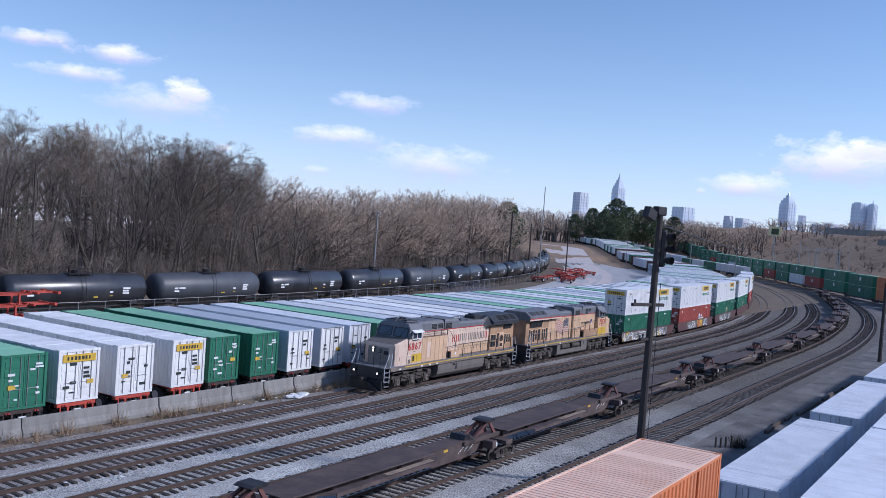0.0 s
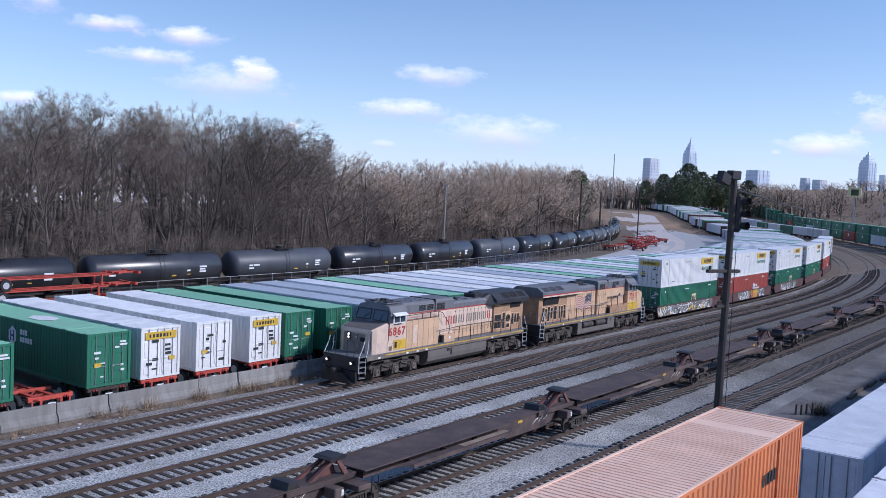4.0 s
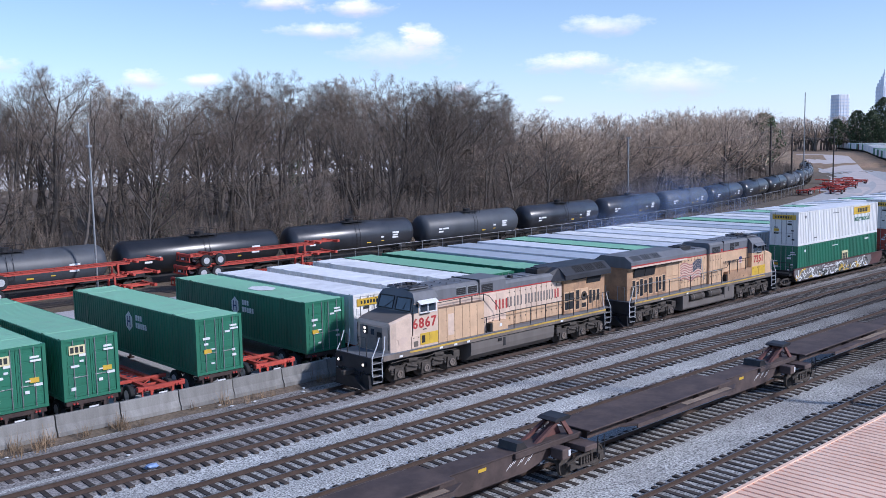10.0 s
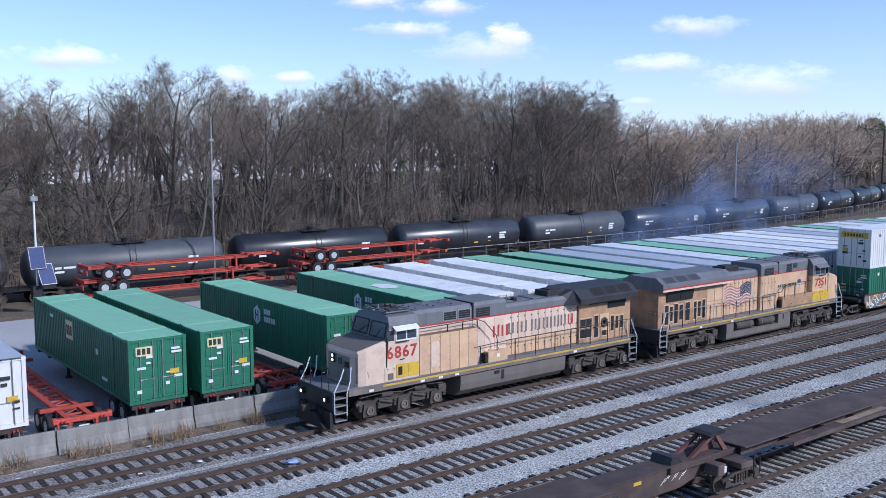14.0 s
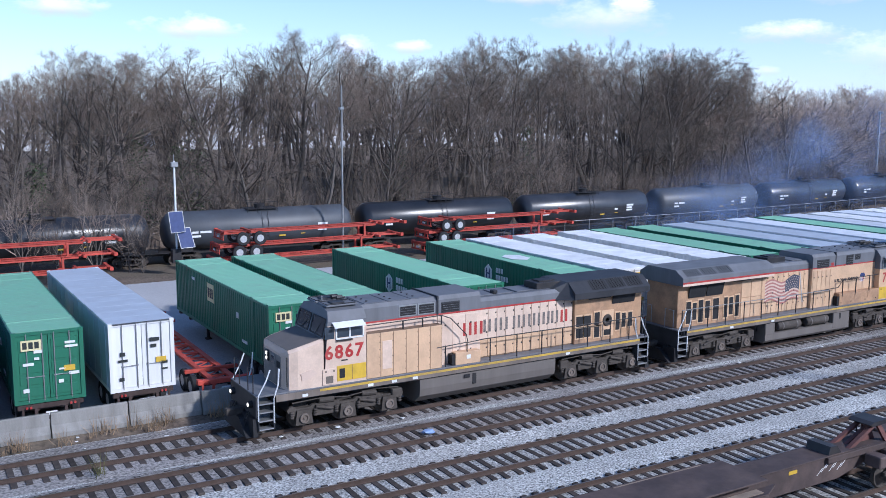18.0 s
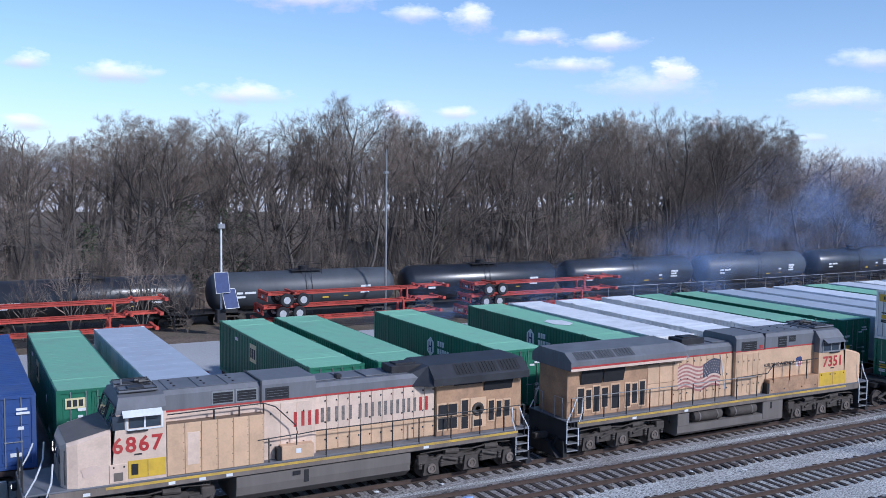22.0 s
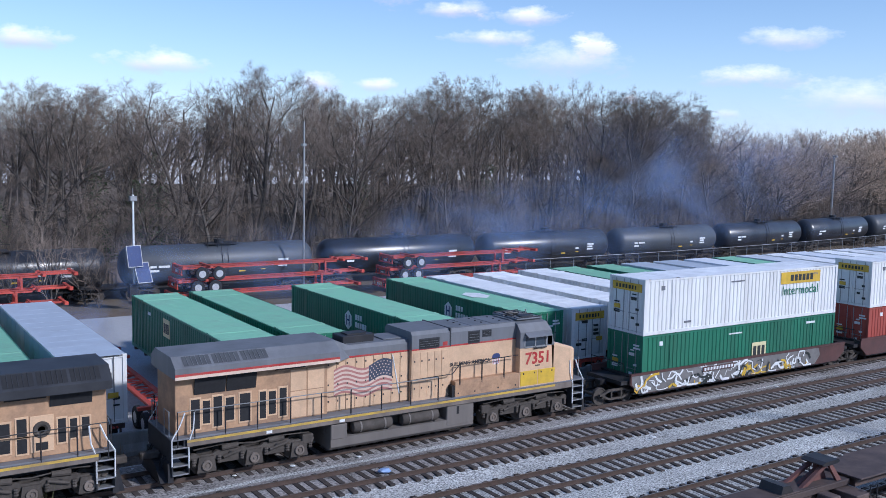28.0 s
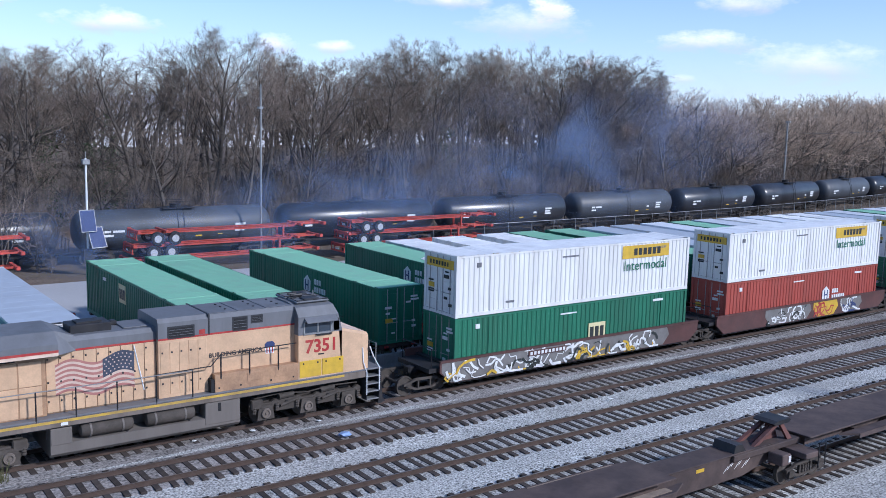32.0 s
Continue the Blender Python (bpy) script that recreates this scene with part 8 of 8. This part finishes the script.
# cables strung from the signal mast and along the poles
def cable(a, b, sag, label="thin black overhead cable"):
    pts = []
    for i in range(17):
        f = i / 16
        p = Vector(a).lerp(Vector(b), f)
        pts.append(p - Vector((0, 0, sag * 4 * f * (1 - f))))
    ob = part("cable", Mesh().path(pts, 0.035, 4), M_BLACK)
    tagged(ob, label, "cable", "cables")


cable((46.5, 16.2, 13.2), (325, 66, 14), 2.5)
cable((182, 97.6, 14.2), (122, 88, 11.5), 0.8)
cable((182, 97.6, 13.9), (243, 112, 12.6), 0.8)
cable((243, 112, 12.6), (330, 128, 10.5), 0.8)

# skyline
# distance haze is mixed into these colours: pale, bluish, low contrast
M_TOWER = mat("hazed blue glass", (0.74, 0.81, 0.90), 0.3, var=0.10, scale=0.02, grime=(0.62, 0.71, 0.83), gscale=0.05, gamt=0.5, streak=True)
M_TOWER2 = mat("hazed grey facade", (0.78, 0.81, 0.86), 0.7, var=0.1, scale=0.03)
M_BAND = mat("hazed blue bands", (0.62, 0.71, 0.83), 0.3, var=0.1, scale=0.03)


def tower(x, y, w, top, steps=(), spire=0.0, material=M_TOWER, label="hazy blue high-rise tower on the skyline", bands=9):
    t = thing("tower", label, "building", "skyline", m=pose(x, y, 0, 0, 0, 62))
    part("shaft", Mesh().bev(-w / 2, w / 2, -w / 2, w / 2, 20, top, w * 0.04), material, t)
    for i in range(bands):
        z = 40 + (top - 46) * i / bands
        part("window_band", Mesh().box(-w / 2 - 0.3, w / 2 + 0.3, -w / 2 - 0.3, w / 2 + 0.3, z, z + (top - 46) / bands * 0.4), M_BAND, t)
    for i in range(3):
        c = (i - 1) * w * 0.3
        part("pier", Mesh().box(-w / 2 - 0.8, w / 2 + 0.8, c - w * 0.03, c + w * 0.03, 20, top).box(c - w * 0.03, c + w * 0.03, -w / 2 - 0.8, w / 2 + 0.8, 20, top), material, t)
    z = top
    for f, h in steps:
        part("crown_step", Mesh().bev(-w * f / 2, w * f / 2, -w * f / 2, w * f / 2, z, z + h, w * 0.03), material, t)
        z += h
    if spire:
        part("spire", Mesh().tube((0, 0, z), (0, 0, z + spire), w * 0.12, 0.3, 6), material, t)
    return t


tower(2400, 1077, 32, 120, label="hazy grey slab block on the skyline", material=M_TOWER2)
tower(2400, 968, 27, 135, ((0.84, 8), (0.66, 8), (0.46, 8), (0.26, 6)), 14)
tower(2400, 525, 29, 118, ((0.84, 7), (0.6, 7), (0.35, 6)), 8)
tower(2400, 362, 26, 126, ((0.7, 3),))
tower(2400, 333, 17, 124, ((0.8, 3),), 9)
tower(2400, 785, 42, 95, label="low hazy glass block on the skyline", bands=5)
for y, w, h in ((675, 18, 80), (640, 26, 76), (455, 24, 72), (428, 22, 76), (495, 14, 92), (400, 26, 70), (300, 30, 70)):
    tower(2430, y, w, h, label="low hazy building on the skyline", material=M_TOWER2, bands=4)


# exhaust smoke: thin ragged sheets that drift from the locomotives over the lot
def smoke_material():
    ma = bpy.data.materials.new("thin blue smoke")
    ma.use_nodes = True
    nt = ma.node_tree
    N, Lk = nt.nodes.new, nt.links.new
    b = nt.nodes["Principled BSDF"]
    b.inputs["Base Color"].default_value = (0.24, 0.35, 0.62, 1)
    b.inputs["Roughness"].default_value = 1
    b.inputs["Specular IOR Level"].default_value = 0
    tc = N("ShaderNodeTexCoord")
    gr = N("ShaderNodeTexGradient")
    gr.gradient_type = "SPHERICAL"
    Lk(tc.outputs["Object"], gr.inputs[0])
    nz = N("ShaderNodeTexNoise")
    nz.inputs["Scale"].default_value = 1.7
    nz.inputs["Detail"].default_value = 6
    nz.inputs["Distortion"].default_value = 0.6
    oi = N("ShaderNodeObjectInfo")
    nz.noise_dimensions = "4D"
    k = N("ShaderNodeMath")
    k.operation = "MULTIPLY"
    k.inputs[1].default_value = 40
    Lk(oi.outputs["Random"], k.inputs[0])
    Lk(k.outputs[0], nz.inputs["W"])
    Lk(tc.outputs["Object"], nz.inputs["Vector"])
    mr = N("ShaderNodeMapRange")
    mr.inputs[1].default_value, mr.inputs[2].default_value = 0.40, 0.70
    Lk(nz.outputs["Fac"], mr.inputs[0])
    m1 = N("ShaderNodeMath")
    m1.operation = "MULTIPLY"
    Lk(gr.outputs["Fac"], m1.inputs[0])
    Lk(mr.outputs[0], m1.inputs[1])
    m2 = N("ShaderNodeMath")
    m2.operation = "MULTIPLY"
    m2.inputs[1].default_value = 0.33
    m2.use_clamp = True
    Lk(m1.outputs[0], m2.inputs[0])
    Lk(m2.outputs[0], b.inputs["Alpha"])
    return ma


M_SMOKE = smoke_material()
SMOKE = []


def build_smoke():
    rng = random.Random(77)
    sheet = Mesh()
    n = 9
    for i in range(n):
        for j in range(n):
            u, v = i / (n - 1) * 2 - 1, j / (n - 1) * 2 - 1
            sheet.v.append((u, 0.12 * math.sin(2.2 * u + 1.1) * math.cos(1.7 * v), v))
    sheet.f = [(i * n + j, (i + 1) * n + j, (i + 1) * n + j + 1, i * n + j + 1) for i in range(n - 1) for j in range(n - 1)]
    data = sheet.data("smoke_puff", M_SMOKE, True)
    # each puff: height at the end, its place behind the train, and when it lifts
    for i in range(13):
        f = i / 12
        t = tagged(new("smoke_puff", data), "thin drifting blue exhaust smoke over the lot", "smoke", "exhaust smoke")
        r = rng.uniform(4.0, 7.0) * (0.7 + 0.6 * f)
        t.scale = (r * 1.35, r, r)
        t.visible_shadow = False
        SMOKE.append((t, f, rng.uniform(-2, 2), 61 + (i * 7) % 13, rng.uniform(-1.5, 1.5), rng.uniform(-20, 20)))


build_smoke()


def smoke_at(t, f, dx, y, dz):
    """Older puffs (f near 1) trail farther behind, hang higher and farther off."""
    lead = 34.0 - 0.5 * t
    x = train_x(t) + lead + 2 + f * (34 + 1.3 * t) + dx
    z = -3.0 + (6.6 + 6.4 * f) * hump(t, 5 - 3 * f, 32 - 12 * f) + dz * hump(t, 4, 20)
    return x, y + 3 * f, z


# litter, weeds and loose pieces along the tracks
def build_litter():
    rng = random.Random(41)
    one = Mesh()
    for i in range(26):
        a = Vector((rng.gauss(0, 0.12), rng.gauss(0, 0.12), 0))
        tip = a + Vector((rng.gauss(0, 0.16), rng.gauss(0, 0.16), rng.uniform(0.25, 0.8)))
        w = Vector((rng.gauss(0, 1), rng.gauss(0, 1), 0)).normalized() * 0.012
        one.poly([a - w, a + w, tip], [(0, 1, 2)])
    tuft = fast(one, "grass_tuft", mat("dry grass", (0.30, 0.21, 0.13), 0.95, var=0.3, scale=2, rnd=0.3))
    for i in range(120):
        x = rng.uniform(-6, 60)
        y = 43.1 + rng.gauss(-0.35, 0.35)
        ob = tagged(new("grass_tuft", tuft), "dry tan weeds at the foot of the barrier", "weeds", "weeds along the barrier")
        s = rng.uniform(0.5, 1.5)
        ob.matrix_basis = pose(x, min(y, 43.2), -0.2, 0, 0, rng.uniform(0, 360))
        ob.scale = (s, s, s)
    g = tagged(new("small_bush", fast(one, "small_bush", mat("olive weeds", (0.12, 0.12, 0.05), 0.9, var=0.3, scale=3)))
               , "small olive bush growing beside the track", "bush")
    g.matrix_basis = pose(3.2, 38.45, -0.15)
    g.scale = (1.3, 1.3, 1.6)
    bag = Mesh()
    bm = bmesh.new()
    bmesh.ops.create_icosphere(bm, subdivisions=2, radius=0.16)
    for v in bm.verts:
        v.co *= 1 + 0.5 * noise.noise(v.co * 9)
        v.co.z *= 0.45
    bm.verts.index_update()
    bag.poly([v.co[:] for v in bm.verts], [[v.index for v in f.verts] for f in bm.faces])
    bm.free()
    white, blue = bag.data("litter", M_PALE), bag.data("litter_blue", mat("blue plastic", (0.25, 0.36, 0.6), 0.5))
    for i in range(46):
        x = rng.uniform(0, 58)
        y = rng.choice((42.3, 42.6, 38.4, 34.6, 38.3, 42.0)) + rng.gauss(0, 0.5)
        ob = tagged(new("litter", white), "crumpled white scrap lying on the stones", "litter", "litter")
        s = rng.uniform(0.2, 0.6)
        ob.matrix_basis = pose(x, y, -0.14, 0, 0, rng.uniform(0, 360))
        ob.scale = (s * 1.4, s, s * 0.6)
    for x, y in ((48.6, 42.2), (49.2, 42.4), (49.6, 42.0), (48.9, 41.8), (50.2, 42.3)):
        ob = tagged(new("litter", white), "crumpled white scrap lying on the stones", "litter", "litter")
        ob.matrix_basis = pose(x, y, -0.1, 0, 0, x * 70)
        ob.scale = (3.0, 2.0, 1.4)
    ob = tagged(new("litter", blue), "pale blue plastic bag between the rails", "litter", "litter")
    ob.matrix_basis = pose(15.6, 36.5, -0.08)
    ob.scale = (1.8, 1.2, 1.2)


build_litter()


# old timbers, stub posts and a dry bush beside the near tracks
def build_edge():
    rng = random.Random(52)
    dark = mat("old tarred timber", (0.075, 0.06, 0.05), 0.9, var=0.3, scale=2, streak=True, grime=(0.20, 0.16, 0.12), gscale=0.6, gamt=0.5, rnd=0.2)
    for x, n in ((66.2, 3), (75.4, 3), (84.6, 3), (93.6, 2)):
        for i in range(n):
            L = rng.uniform(2.4, 2.9)
            ob = tagged(new("old_timber", Mesh().bev(0, L, -0.14, 0.14, 0, 0.26, 0.02).data("old_timber", dark)), "dark weathered timber lying at the edge of the ballast", "timber", "timbers along the edge")
            ob.matrix_basis = pose(x + 2.85 * i, 14.75 - 0.022 * (x - 66) + rng.uniform(-0.1, 0.1), -0.31, 0, 0, rng.uniform(-3, 2))
    for x, y in ((58.9, 16.0), (59.1, 15.75), (59.5, 15.55), (59.7, 15.25)):
        ob = tagged(new("stub_post", Mesh().tube((0, 0, -0.1), (0.03, 0, 0.75 + rng.uniform(-0.1, 0.1)), 0.07, 0.06, 8).data("stub_post", dark)), "short dark stub post standing in the ballast", "post", "stub posts")
        ob.matrix_basis = pose(x, y, -0.3)
    twigs = Mesh()
    for i in range(150):
        a = Vector((rng.gauss(0, 0.22), rng.gauss(0, 0.22), 0))
        tip = a * 1.9 + Vector((rng.gauss(0, 0.2), rng.gauss(0, 0.2), rng.uniform(0.35, 1.0)))
        w = Vector((rng.gauss(0, 1), rng.gauss(0, 1), 0)).normalized() * 0.025
        twigs.poly([a - w, a + w, tip], [(0, 1, 2)])
    ob = tagged(new("bush", fast(twigs, "dry_bush", mat("dark dry brush", (0.05, 0.045, 0.04), 0.95, var=0.3, scale=3))), "dark dry bush beside the stub posts", "bush")
    ob.matrix_basis = pose(60.2, 14.9, -0.32)


build_edge()

# ties, the near stretches singly
build_ties(1, -30, 330, (2, 52))
build_ties(2, -30, 330, (2, 52))
build_ties(3, -30, 330, (2, 52))
build_ties(4, -30, 330, (6, 52))
build_ties(5, -30, 330, (12, 56))
build_ties(6, -30, 330, (16, 56))
build_ties("tank", -40, 330, (1e6, 1e6), 0.62)
# stone bed of the siding
bed = Mesh()
pts = line_points("tank", -60, 330, 8)
for p, d in pts:
    nrm = Vector((-d.y, d.x, 0))
    bed.v += [tuple(p + nrm * u + Vector((0, 0, z))) for u, z in ((-3.4, 0.2), (-1.9, 0.42), (1.9, 0.42), (3.4, 0.2))]
bed.f = [(i * 4 + j, i * 4 + 4 + j, i * 4 + 5 + j, i * 4 + 1 + j) for i in range(len(pts) - 1) for j in range(3)]
tagged(part("siding_bed", bed, M_BALLAST), "low crushed-stone bed of the siding", "ballast", kind="structure")


# motion of the train
def motions():
    seat = {z: pose(-8.075, 0, z, 0, 0, -90) for z in (0.5, 3.42)}
    for ob, off, half, flip in MOVERS:
        if isinstance(flip, tuple):
            walk(ob, [(t, car_pose(train_x(t) + off, half) @ seat[flip[1]]) for t in range(33)])
        else:
            walk(ob, [(t, car_pose(train_x(t) + off, half, flip)) for t in range(33)])
    for ob, f, dx, y, dz, tilt in SMOKE:
        walk(ob, [(t, pose(*smoke_at(t, f, dx, y, dz), 0, tilt, -25)) for t in range(0, 33, 2)])
    for ob, x, r, flipped in SPIN:
        rows = []
        for i in range(129):
            t = i * 0.25
            a = (train_x(t) - 57.16) / 0.53
            rows.append((t, Matrix.Translation((x, 0, r)) @ Matrix.Rotation(-a if flipped else a, 4, "Y")))
        walk(ob, rows)


motions()
